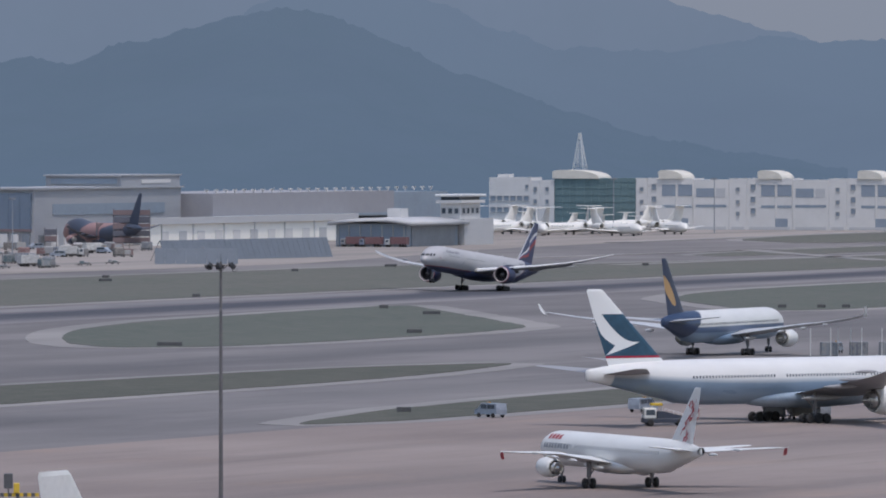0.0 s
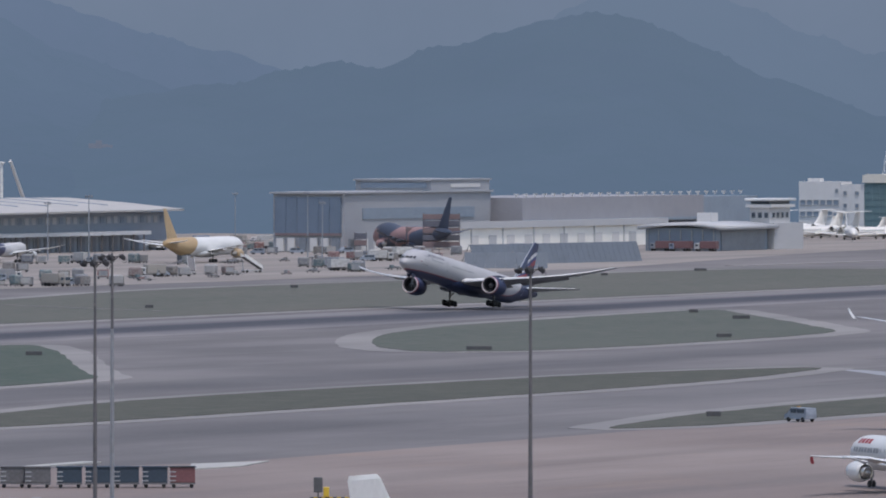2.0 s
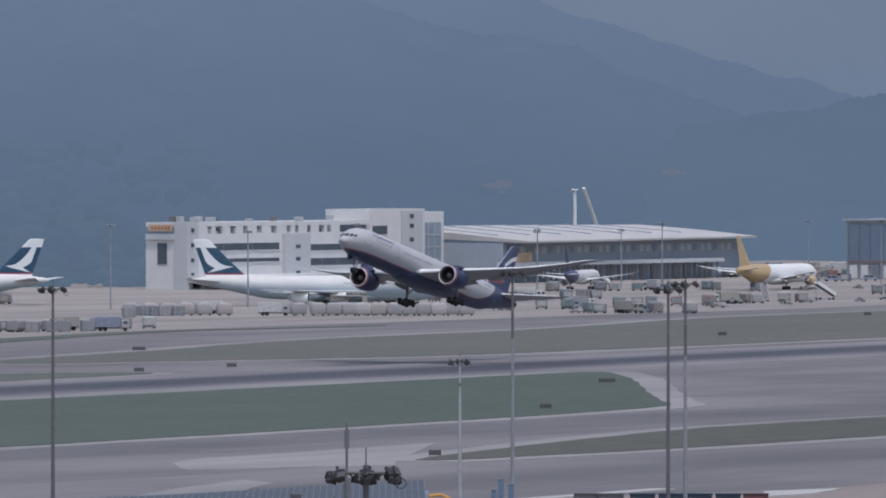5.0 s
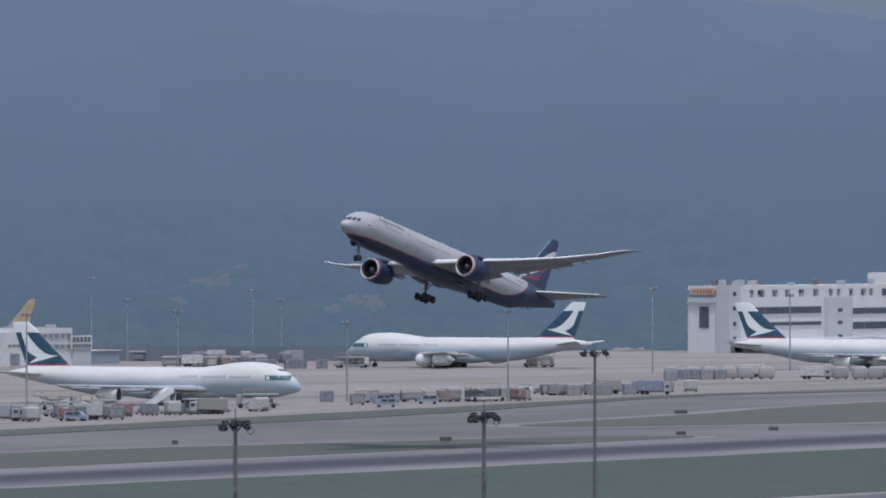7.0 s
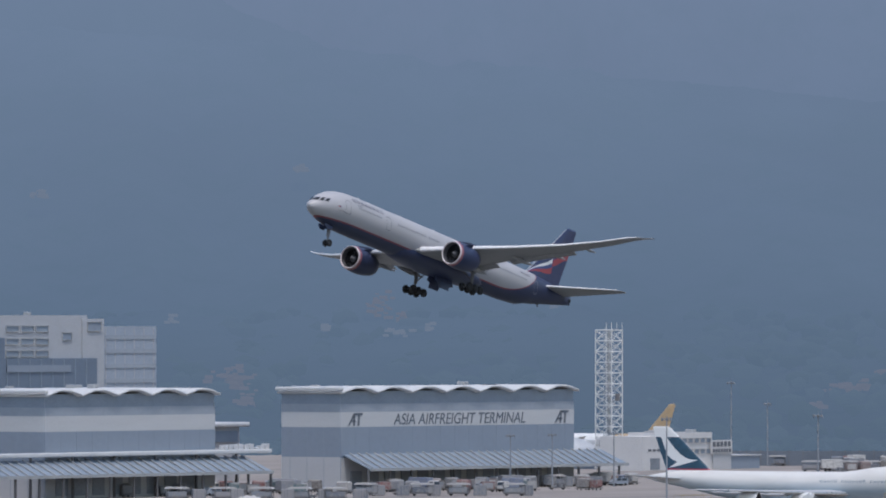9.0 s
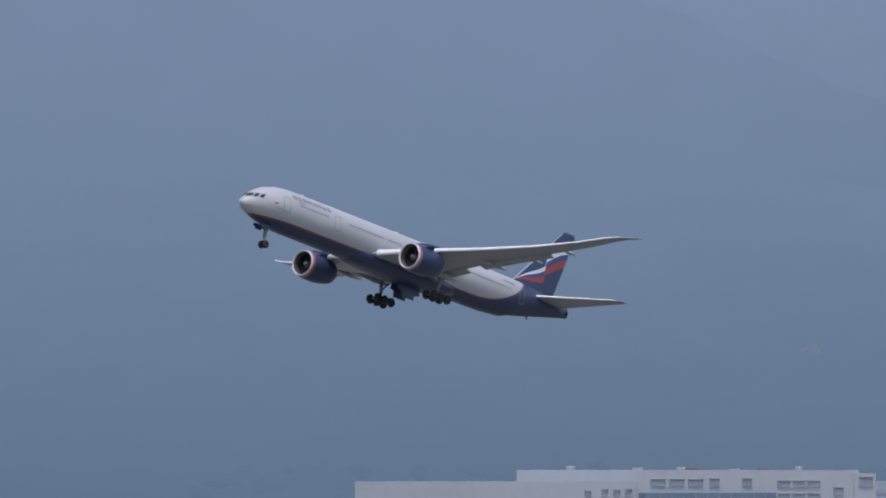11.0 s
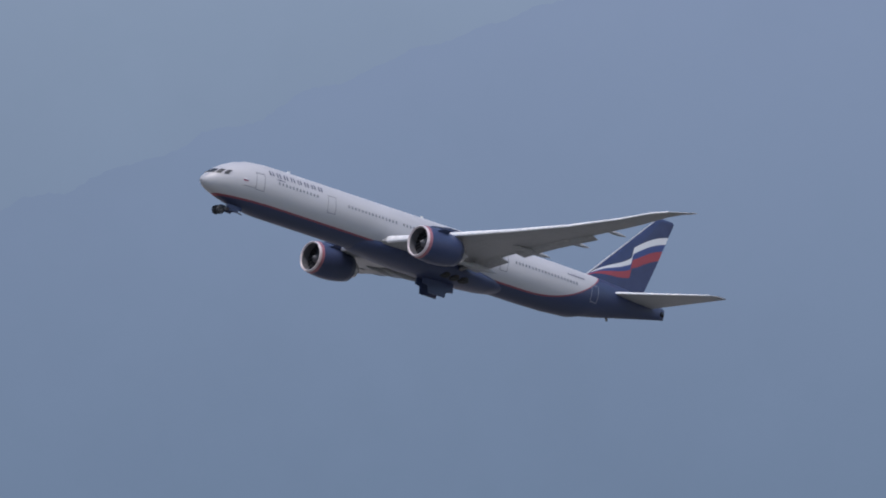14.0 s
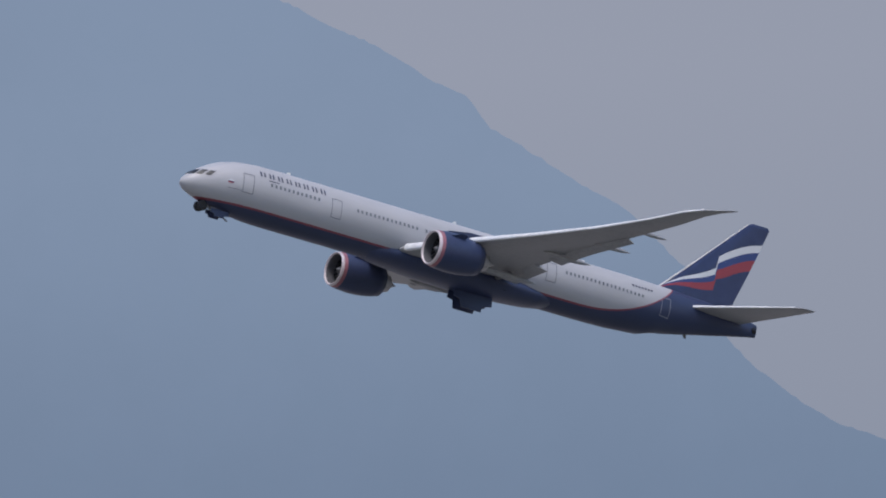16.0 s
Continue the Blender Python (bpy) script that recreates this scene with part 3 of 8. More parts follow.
def engine(parent, at, length, r, skin, lip, pylon_top, pylon_back, ring=None):
    """A turbofan in its nacelle, hung on a pylon; at is the middle of the intake."""
    ob = new("engine")
    ob.parent = parent
    ob.matrix_basis = Matrix.Translation(at)
    k = length
    bm = bmesh.new()
    turned(bm, ((0.045 * k, r * 0.97), (0.15 * k, r * 1.06), (0.32 * k, r * 1.1), (0.5 * k, r * 1.07), (0.68 * k, r * 0.96), (0.8 * k, r * 0.84), (0.8 * k, r * 0.78), (0.55 * k, r * 0.85)), (0, 0, 0))
    nacelle = part("nacelle", bm, skin, ob, "", True)
    if ring:
        bm = bmesh.new()
        turned(bm, ((0.045 * k, r * 0.978), (0.075 * k, r * 1.012), (0.095 * k, r * 1.028)), (0, 0, 0))
        part("ring", bm, ring, nacelle, "pinkish red ring behind the rim", True)
    bm = bmesh.new()
    turned(bm, ((0.03 * k, r * 0.855), (0.012 * k, r * 0.87), (0.0, r * 0.92), (0.012 * k, r * 0.955), (0.047 * k, r * 0.975)), (0, 0, 0))
    part("intake_lip", bm, lip, ob, "bright rim of the intake", True)
    bm = bmesh.new()
    turned(bm, ((0.16 * k, r * 0.84), (0.06 * k, r * 0.83), (0.03 * k, r * 0.856)), (0, 0, 0))
    part("intake_duct", bm, duct_grey, ob, "dark grey intake duct", True)
    bm = bmesh.new()
    rings = []
    for rad, lift in ((0.84, 0.0), (0.6, 0.012), (0.3, 0.02), (0.05, 0.02)):
        rings.append([(-(0.15 + lift + (0.02 if n % 2 else 0.0)) * k, math.cos(math.pi * n / 20 + rad * 0.5) * rad * r, math.sin(math.pi * n / 20 + rad * 0.5) * rad * r) for n in range(40)])
    loft(bm, rings, close=False)
    part("fan", bm, fan_dark, ob)
    bm = bmesh.new()
    turned(bm, ((0.06 * k, 0.02), (0.08 * k, r * 0.1), (0.13 * k, r * 0.26), (0.16 * k, r * 0.3)), (0, 0, 0), "x", 14)
    part("spinner", bm, duct_grey, ob, "", True)
    bm = bmesh.new()
    turned(bm, ((0.55 * k, r * 0.7), (0.8 * k, r * 0.62), (0.94 * k, r * 0.46), (0.93 * k, r * 0.4), (0.88 * k, r * 0.3), (1.0 * k, r * 0.16), (1.08 * k, 0.02)), (0, 0, 0), "x", 18)
    part("exhaust", bm, bare_metal, ob, "", True)
    bm = bmesh.new()
    w = 0.09 * r + 0.12
    loft(bm, [[(-0.22 * k, -w, r * 1.0), (-0.22 * k, w, r * 1.0), (-0.24 * k, w, r * 1.14), (-0.24 * k, -w, r * 1.14)],
              [(-0.6 * k, -w, r * 0.9), (-0.6 * k, w, r * 0.9), (-0.6 * k, w, pylon_top), (-0.6 * k, -w, pylon_top)],
              [(-pylon_back, -w, pylon_top - 0.5), (-pylon_back, w, pylon_top - 0.5), (-pylon_back, w, pylon_top), (-pylon_back, -w, pylon_top)]])
    part("pylon", bm, skin, ob)
    return ob


def skin_of(s):
    """The body's section (centre height, half width, half height) at any distance behind the nose."""
    st = spaced(s["form"], s["length"], s["radius"])
    bs = [q[0] for q in st]
    return lambda back: tuple(float(np.interp(back, bs, [q[i] for q in st])) for i in (1, 2, 3))


def skin_y(skin, back, z):
    zc, ry, rz = skin(back)
    return ry * math.sqrt(max(0.0, 1 - ((z - zc) / rz) ** 2))


def skin_back(skin, y, z):
    """How far behind the nose the skin reaches out to y at the height z."""
    b = 0.05
    while b < 12 and skin_y(skin, b, z) < y:
        b += 0.04
    return b


def patch(bm, rows):
    """A curved sheet over a grid of points."""
    vs = [[bm.verts.new(p) for p in r] for r in rows]
    for a, b in zip(vs, vs[1:]):
        for i in range(len(a) - 1):
            bm.faces.new((a[i], a[i + 1], b[i + 1], b[i]))


def skin_patch(bm, skin, ref, side, b0, b1, z0, z1, lift=0.03, n=4):
    patch(bm, [[(ref - (b0 + (b1 - b0) * i / 2), side * (skin_y(skin, b0 + (b1 - b0) * i / 2, z0 + (z1 - z0) * j / n) + lift), z0 + (z1 - z0) * j / n) for i in range(3)] for j in range(n + 1)])


def outline_frame(bm, skin, ref, back, z0, z1, w, t=0.06):
    """A thin raised door frame on the port side."""
    for a, b, c, d in ((back - w / 2, back - w / 2 + t, z0, z1), (back + w / 2 - t, back + w / 2, z0, z1), (back - w / 2, back + w / 2, z1 - t, z1), (back - w / 2, back + w / 2, z0, z0 + t)):
        skin_patch(bm, skin, ref, 1, a, b, c, d, 0.02)


def pane_rows(backs, z, h, w, skin, ref, side):
    """Small cabin panes laid just proud of the body."""
    bm = bmesh.new()
    for b in backs:
        skin_patch(bm, skin, ref, side, b - w / 2, b + w / 2, z - h / 2, z + h / 2, 0.025, 1)
    return bm


def bars_on_body(spans, z0, z1, skin, ref, side):
    bm = bmesh.new()
    for a, b in spans:
        skin_patch(bm, skin, ref, side, a, b, z0, z1)
    return bm


def livery(name, upper, lower, line, z_line, width, rise_from, rise_len, rise, power=2.6, soft=0.05, rough=0.3, aft=None):
    """Two-tone body paint with a coloured line between; behind rise_from (m behind the reference) the line sweeps up."""
    k = Mat(name, rough)
    x, y, z, c = k.xyz()
    back = k.math("MAXIMUM", k.math("DIVIDE", k.math("SUBTRACT", k.math("MULTIPLY", x, -1.0), rise_from), rise_len), 0.0)
    edge = k.math("ADD", k.math("MULTIPLY", k.math("POWER", back, power), rise), z_line)
    d = k.math("SUBTRACT", z, edge)
    dirt = k.noise(0.5, 4, (0.25, 1, 1))
    up = k.mix(k.step(dirt, 0.35, 0.75), upper, tuple(v * 0.88 for v in upper))
    low = k.mix(k.step(dirt, 0.35, 0.75), lower, tuple(v * 0.8 for v in lower))
    col = k.mix(k.step(d, -soft, soft), low, up)
    if width:
        col = k.mix(k.math("LESS_THAN", k.math("ABSOLUTE", d), width), col, line)
    if aft:
        start, slope, tone = aft
        col = k.mix(k.step(k.math("MULTIPLY_ADD", z, slope, k.math("MULTIPLY", x, -1.0)), start, start + 0.3), col, tone)
    k.color(col)
    k.put(k.b.inputs["Roughness"], k.math("MULTIPLY_ADD", dirt, 0.2, rough - 0.08))
    return k.m


def swept_coords(k, slope, x0, z0, height):
    """Height share up the fin and metres behind its leading edge."""
    x, y, z, c = k.xyz()
    v = k.math("DIVIDE", k.math("SUBTRACT", z, z0), height)
    u = k.math("SUBTRACT", k.math("MULTIPLY", x, -1.0), k.math("MULTIPLY_ADD", k.math("SUBTRACT", z, z0), slope, x0))
    return u, v, z


def flag_fin():
    """Deep blue fin with a wind-blown stripe in white, blue and red rising towards its rear edge."""
    k = Mat("flag_fin_paint", 0.3)
    x, y, z, c = k.xyz()
    back = k.math("SUBTRACT", k.math("MULTIPLY", x, -1.0), 22.9)
    wave = k.math("MULTIPLY", k.math("SINE", k.math("MULTIPLY_ADD", back, 0.75, 0.2)), 0.22)
    w = k.math("SUBTRACT", k.math("SUBTRACT", z, k.math("MULTIPLY", back, 0.43)), wave)
    w = k.math("SUBTRACT", w, k.math("MULTIPLY", k.step(back, 6.75, 6.95), 1.2))
    s = k.math("DIVIDE", k.math("SUBTRACT", w, 2.95), k.math("MINIMUM", k.math("MAXIMUM", k.math("DIVIDE", back, 6.0), 0.15), 1.3))
    col = k.mix(k.step(k.noise(0.6, 3), 0.4, 0.7), (0.028, 0.04, 0.105), (0.036, 0.05, 0.125))
    for lo, hi, c in ((0.3, 0.95, (0.66, 0.66, 0.67)), (-0.35, 0.3, (0.035, 0.06, 0.19)), (-1.25, -0.35, (0.3, 0.045, 0.065))):
        m = k.math("MULTIPLY", k.math("GREATER_THAN", s, lo), k.math("LESS_THAN", s, hi))
        col = k.mix(m, col, c)
    k.color(col)
    return k.m


def brush_fin(name, slope, x0, z0, height, chord, top=0.68, base=(0.02, 0.065, 0.11)):
    """White-tipped teal fin with a white brush-stroke emblem and a red foot line."""
    k = Mat(name, 0.35)
    u, v, z = swept_coords(k, slope, x0, z0, height)
    col = k.mix(k.step(k.noise(0.7, 3), 0.4, 0.7), base, tuple(c * 1.3 for c in base))
    un = k.math("DIVIDE", u, k.math("MULTIPLY_ADD", v, -0.68 * chord, chord))
    rise = k.math("POWER", k.math("MAXIMUM", k.math("DIVIDE", un, 0.62), 0.0), 5.0)
    under = k.math("LESS_THAN", v, k.math("MULTIPLY_ADD", rise, 0.45, 0.31))
    over = k.math("GREATER_THAN", v, k.math("MULTIPLY_ADD", un, -0.2, 0.33))
    low = k.math("MAXIMUM", k.math("SUBTRACT", 0.45, v), 0.0)
    rear = k.math("GREATER_THAN", un, k.math("MULTIPLY_ADD", k.math("MULTIPLY", low, low), -6.0, 0.88))
    rear = k.math("MULTIPLY", rear, k.math("GREATER_THAN", v, k.math("MULTIPLY_ADD", k.math("SUBTRACT", un, 0.68), -0.48, 0.27)))
    stroke = k.math("MULTIPLY", k.math("MULTIPLY", under, over), k.math("SUBTRACT", 1.0, rear))
    col = k.mix(stroke, col, (0.75, 0.76, 0.76))
    col = k.mix(k.math("GREATER_THAN", v, top), col, (0.76, 0.77, 0.77))
    col = k.mix(k.math("LESS_THAN", v, 0.1), col, (0.76, 0.77, 0.77))
    foot = k.math("MULTIPLY", k.math("GREATER_THAN", v, 0.1), k.math("LESS_THAN", v, 0.13))
    k.color(k.mix(foot, col, (0.35, 0.02, 0.05)))
    return k.m


def airliner(name, label, m, s, group=""):
    """A whole jet from its plan s (metres, measured back from the nose; z from the body's axis). Origin: axis above the main wheels."""
    ref, r = s["ref"], s["radius"]
    root = empty(name, m, label, "airplane", group)
    skin = skin_of(s)
    part("fuselage", fuselage(spaced(s["form"], s["length"], r), ref), s["body_paint"], root, "", True)
    for side in (1, -1):
        w = part("wing", wing(s["wing"], ref, side), s.get("wing_paint", wing_grey), root, "", False)
        rim = [(y, le - 0.1, ch * 0.07 + 0.15, z + 0.02, th * 0.55 + 0.06) for y, le, ch, z, th in s["wing"][1:-1]]
        part("slat", wing(rim, ref, side), bare_metal if "slat_paint" not in s else s["slat_paint"], w, "bright metal leading edge")
        for y, le, ch, z, th in s.get("fairings", ()):
            bm = bmesh.new()
            turned(bm, ((0, 0.02), (ch * 0.15, th * 0.6), (ch * 0.5, th), (ch * 0.8, th * 0.7), (ch, 0.03)), (ref - le, side * y, z), "x", 10)
            part("flap_fairing", bm, s.get("wing_paint", wing_grey), w, "", True)
        tp = part("tailplane", wing(s["stab"], ref, side), s.get("stab_paint", s.get("wing_paint", wing_grey)), root)
        part("leading_edge", wing([(y, le - 0.06, ch * 0.05 + 0.12, z + 0.01, th * 0.5 + 0.05) for y, le, ch, z, th in s["stab"][:-1]], ref, side), s.get("slat_paint", bare_metal), tp, "bright metal leading edge")
        if "winglet" in s:
            part("winglet", wing(s["winglet"], ref, side), s.get("winglet_paint", white_paint), w)
        for at in s["engines"]:
            engine(root, (ref - at[0], side * at[1], at[2]), at[3], at[4], s["engine_paint"], s.get("lip_paint", bare_metal), s.get("pylon_top", at[4] + 0.7), at[3] * 1.2, s.get("ring_paint"))
        if "panes" in s:
            for a, b, step in s["panes"]:
                tagged(part("cabin_panes", pane_rows(list(np.arange(a, b, step)), s["pane_z"], 0.36, 0.25, skin, ref, side), s.get("pane_paint", glass_dark), root, "row of small dark cabin panes"), kind="stuff")
        if "name_bars" in s:
            a, z0, z1, spans = s["name_bars"]
            for p, q, *zz in spans:
                part("lettering_bar", bars_on_body([(p, q)], zz[0] if zz else z0, zz[1] if zz else z1, skin, ref, side), a, root, "dark bar in place of lettering")
    fin = part("fin", wing(s["fin"], ref, 1, True), s["fin_paint"], root)
    if s.get("fin_rim"):
        part("leading_edge", wing([(y, le - 0.07, ch * 0.04 + 0.12, z, th * 0.5 + 0.04) for y, le, ch, z, th in s["fin"][1:-1]], ref, 1, True), bare_metal, fin, "bright metal leading edge")
    # belly fairing between the wings
    a, b = s["belly"]
    bm = bmesh.new()
    rings = []
    for i in range(9):
        t = i / 8
        q = math.sin(math.pi * min(1, max(0, t * 0.98 + 0.01))) ** 0.5
        rings.append([(ref - (a + (b - a) * t), r * 1.02 * math.cos(2 * math.pi * j / 16) * (0.35 + 0.7 * q), -r * 0.72 + r * 0.5 * math.sin(2 * math.pi * j / 16) * (0.3 + 0.7 * q)) for j in range(16)])
    part("belly_fairing", loft(bm, rings), s["belly_paint"], root, "", True)
    # flight deck panes
    for y0, y1, z0, z1 in s["deck_panes"]:
        for side in (1, -1):
            bm = bmesh.new()
            rows = []
            for j in range(4):
                z = z0 + (z1 - z0) * j / 3
                ys = [y0 + (y1 - y0) * i / 3 for i in range(4)]
                rows.append([(ref - skin_back(skin, y, z) + 0.05, side * (y + 0.02), z + 0.03) for y in ys])
            patch(bm, rows)
            part("cockpit_pane", bm, s.get("deck_paint", glass_dark), root, "dark cockpit pane")
    legs = []
    for nm, at, reach, axles, wr, ww, half, struts in s["legs"]:
        for side in ((1, -1) if at[1] else (1,)):
            legs.append(leg(nm, root, (ref - at[0], side * at[1], at[2]), reach, axles, wr, ww, half, [(p[0], side * p[1], p[2]) for p in struts]))
    return root, legs


WING_LONG = [(2.0, 25.6, 14.2, -1.9, 2.0), (3.2, 26.2, 13.1, -1.75, 1.9), (10.2, 29.9, 9.9, -0.85, 1.25), (16, 33.5, 7.0, -0.05, 0.9), (22, 37.4, 5.0, 1.0, 0.62),
            (27, 40.8, 3.6, 2.2, 0.44), (30.0, 42.9, 2.75, 3.15, 0.34), (31.2, 44.6, 2.1, 3.65, 0.25), (32.6, 47.3, 0.7, 4.1, 0.1)]
STAB_LONG = [(0.6, 62.6, 8.0, 1.3, 0.75), (5, 66.4, 5.4, 1.7, 0.5), (10.3, 71.0, 2.4, 2.2, 0.25), (10.75, 71.9, 1.5, 2.27, 0.12)]
FIN_LONG = [(0, 56.5, 12.6, 2.0, 0.5), (0, 59.6, 9.8, 2.7, 0.85), (0, 64.6, 6.6, 7.3, 0.6), (0, 70.1, 2.9, 12.4, 0.35), (0, 70.7, 2.1, 12.7, 0.15)]
blue_body = livery("silver_blue_livery", (0.445, 0.437, 0.452), (0.034, 0.047, 0.105), (0.24, 0.055, 0.075), -2.05, 0.09, 10.9, 13.0, 4.6, 2.6, 0.05, 0.42)
engine_blue = worn("engine_blue", (0.034, 0.047, 0.105), 0.4, amount=0.2)
lip_red = worn("lip_pale", (0.62, 0.54, 0.55), 0.45, 0.2, amount=0.12)
TRIPLE = dict(form=TWIN, length=73.1, radius=3.1, ref=37.1, body_paint=blue_body, wing=WING_LONG, stab=STAB_LONG, fin=FIN_LONG, fin_paint=flag_fin(),
              engines=[(25.4, 9.7, -2.6, 7.4, 1.93)], engine_paint=engine_blue, ring_paint=worn("ring_red", (0.33, 0.13, 0.155), 0.4), lip_paint=lip_red, belly=(22, 47), belly_paint=engine_blue,
              fairings=[(6.2, 33.5, 7.5, -2.3, 0.42), (13.2, 37.0, 6.0, -0.55, 0.36), (18.2, 39.5, 5.0, 0.55, 0.3), (23.0, 41.8, 4.0, 1.75, 0.25)],
              panes=[(9.3, 15.3, 0.53), (20.0, 27.5, 0.53), (28.6, 31.5, 0.53), (46.5, 57.0, 0.53)], pane_z=0.75,
              deck_panes=[(0.08, 0.86, 0.2, 0.78), (1.0, 1.38, 0.2, 0.84), (1.52, 1.8, 0.24, 0.84)], deck_paint=worn("cockpit_glass", (0.02, 0.022, 0.028), 0.4), fin_rim=True, slat_paint=worn("slat_white", (0.74, 0.73, 0.74), 0.45), pane_paint=worn("shaded_pane", (0.17, 0.18, 0.2), 0.3), wing_paint=worn("shaded_wing_grey", (0.33, 0.33, 0.34), 0.45, 0.1, amount=0.15),
              legs=[("nose_gear", (5.9, 0, -2.4), 3.6, (0.0,), 0.55, 0.4, 0.38, [(-1.2, 0, 0.3)]),
                    ("main_gear", (37.9, 5.4, -1.9), 4.05, (1.45, 0.0, -1.45), 0.67, 0.5, 0.72, [(0.2, -2.2, -0.2), (-1.8, -0.6, 0.0)])])
TRIPLE["name_bars"] = (worn("name_blue", (0.075, 0.08, 0.12), 0.5), 1.4, 2.05,
                       [(8.0 + i * 1.06 + q, 8.0 + i * 1.06 + q + 0.2, 1.46, 2.06) for i in range(8) for q in (0.0, 0.42)] + [(55.2 + i * 0.42, 55.45 + i * 0.42, 1.55, 1.8) for i in range(7)] + [(8.9, 10.2, 1.14, 1.24)])

# ---- the departing jet ----
# seconds, x, height of the body axis, pitch, roll, heading off the runway
FLIGHT = (
    (0, 2079.0, 5.92, 4.41, -0.4, -0.28), (0.5, 2031.3, 5.98, 4.95, -0.4, -0.3), (1, 1983.3, 6.1, 5.81, -0.35, -0.36), (1.5, 1935.1, 6.3, 6.88, -0.22, -0.39),
    (2, 1887.0, 6.6, 8.04, 0.13, -0.43), (2.5, 1838.6, 7.1, 9.3, 0.55, -0.47), (3, 1789.8, 7.95, 10.25, 0.85, -0.5), (3.5, 1740.4, 9.3, 10.95, 1.12, -0.52),
    (4, 1690.6, 11.5, 11.3, 1.3, -0.52), (5, 1592.0, 17.2, 12.1, 1.65, -0.47), (6.3, 1463.95, 26.0, 12.78, 1.95, -0.4), (7, 1394.6, 31.95, 12.92, 1.9, -0.38),
    (8, 1295.1, 41.1, 13.15, 1.88, -0.27), (9, 1195.6, 51.0, 13.26, 1.85, -0.14), (10.5, 1047.2, 66.1, 13.1, 2.1, 0.02), (12, 899.4, 80.1, 12.88, 2.28, 0.15),
    (13, 801.4, 89.0, 12.54, 2.6, 0.25), (14, 703.7, 97.7, 12.34, 3.15, 0.33), (14.5, 655.3, 102.15, 12.28, 3.35, 0.38), (15, 606.6, 106.9, 12.2, 3.45, 0.42), (15.5, 557.8, 111.9, 12.06, 3.22, 0.47), (16, 510.0, 117.3, 11.82, 2.85, 0.54))


def on_path(x, z, pitch, roll, yaw):
    return pose(x, 833.17, z, roll, -pitch, 180 + yaw)


departing, departing_legs = airliner("departing_airliner", "long twin-engine jet, silver above and deep blue below, taking off", on_path(*FLIGHT[0][1:]), TRIPLE)
door_pale = worn("door_pale", (0.36, 0.36, 0.4), 0.5)
# doors, door frames, cockpit flag and lettering on the port side
for back in (6.6, 17.4, 44.6, 59.8):
    bm = bmesh.new()
    outline_frame(bm, skin_of(TRIPLE), 37.1, back, -0.75, 1.35, 1.25)
    part("cabin_door", bm, text_grey if back < 50 else door_pale, departing, "thin outline of a cabin door")


for i, tone in enumerate((white_paint, navy_paint, emblem_red)):
    part("flag_mark", bars_on_body([(4.35, 4.95)], 0.14 - 0.1 * i, 0.24 - 0.1 * i, skin_of(TRIPLE), 37.1, 1), tone, departing, "small painted flag behind the cockpit")
part("pitot_line", bars_on_body([(4.4, 5.9)], -0.62, -0.57, skin_of(TRIPLE), 37.1, 1), text_grey, departing, "thin grey line below the cockpit")
for back in (12.6, 33.5, 50.0):
    bm = bmesh.new()
    loft(bm, [[(37.1 - back - 0.35, -0.03, 3.0), (37.1 - back + 0.35, -0.03, 3.0), (37.1 - back + 0.35, 0.03, 3.0), (37.1 - back - 0.35, 0.03, 3.0)],
              [(37.1 - back - 0.35, -0.02, 3.42), (37.1 - back, -0.02, 3.42), (37.1 - back, 0.02, 3.42), (37.1 - back - 0.35, 0.02, 3.42)]])
    part("blade_antenna", bm, white_paint, departing, "small white blade antenna")
bm = bmesh.new()
loft(bm, [[(37.1 - 64.3, -0.05, -0.9), (37.1 - 63.7, -0.05, -0.9), (37.1 - 63.7, 0.05, -0.9), (37.1 - 64.3, 0.05, -0.9)],
          [(37.1 - 64.4, -0.03, -1.75), (37.1 - 64.1, -0.03, -1.75), (37.1 - 64.1, 0.03, -1.75), (37.1 - 64.4, 0.03, -1.75)]])
part("drain_mast", bm, steel_grey, departing)
bm = bmesh.new()
turned(bm, ((0.0, 0.06), (0.0, 0.42), (0.5, 0.4), (0.55, 0.05)), (37.1 - 72.4, 0, 1.2), "x", 12)
part("tail_exhaust", bm, fan_dark, departing, "dark exhaust at the tail cone")
for s in (1, -1):
    for e in (1, -1):
        bm = bmesh.new()
        y, x0 = s * 9.7 + e * 1.55, 37.1 - 25.4
        loft(bm, [[(x0 - 1.4, y, -1.2), (x0 - 3.2, y, -1.2), (x0 - 3.2, y + e * 0.05, -1.25)], [(x0 - 2.4, y + e * 0.38, -0.82), (x0 - 3.2, y + e * 0.42, -0.78), (x0 - 3.2, y + e * 0.46, -0.82)]])
        part("strake", bm, engine_blue, departing, "small fin on the engine's shoulder")


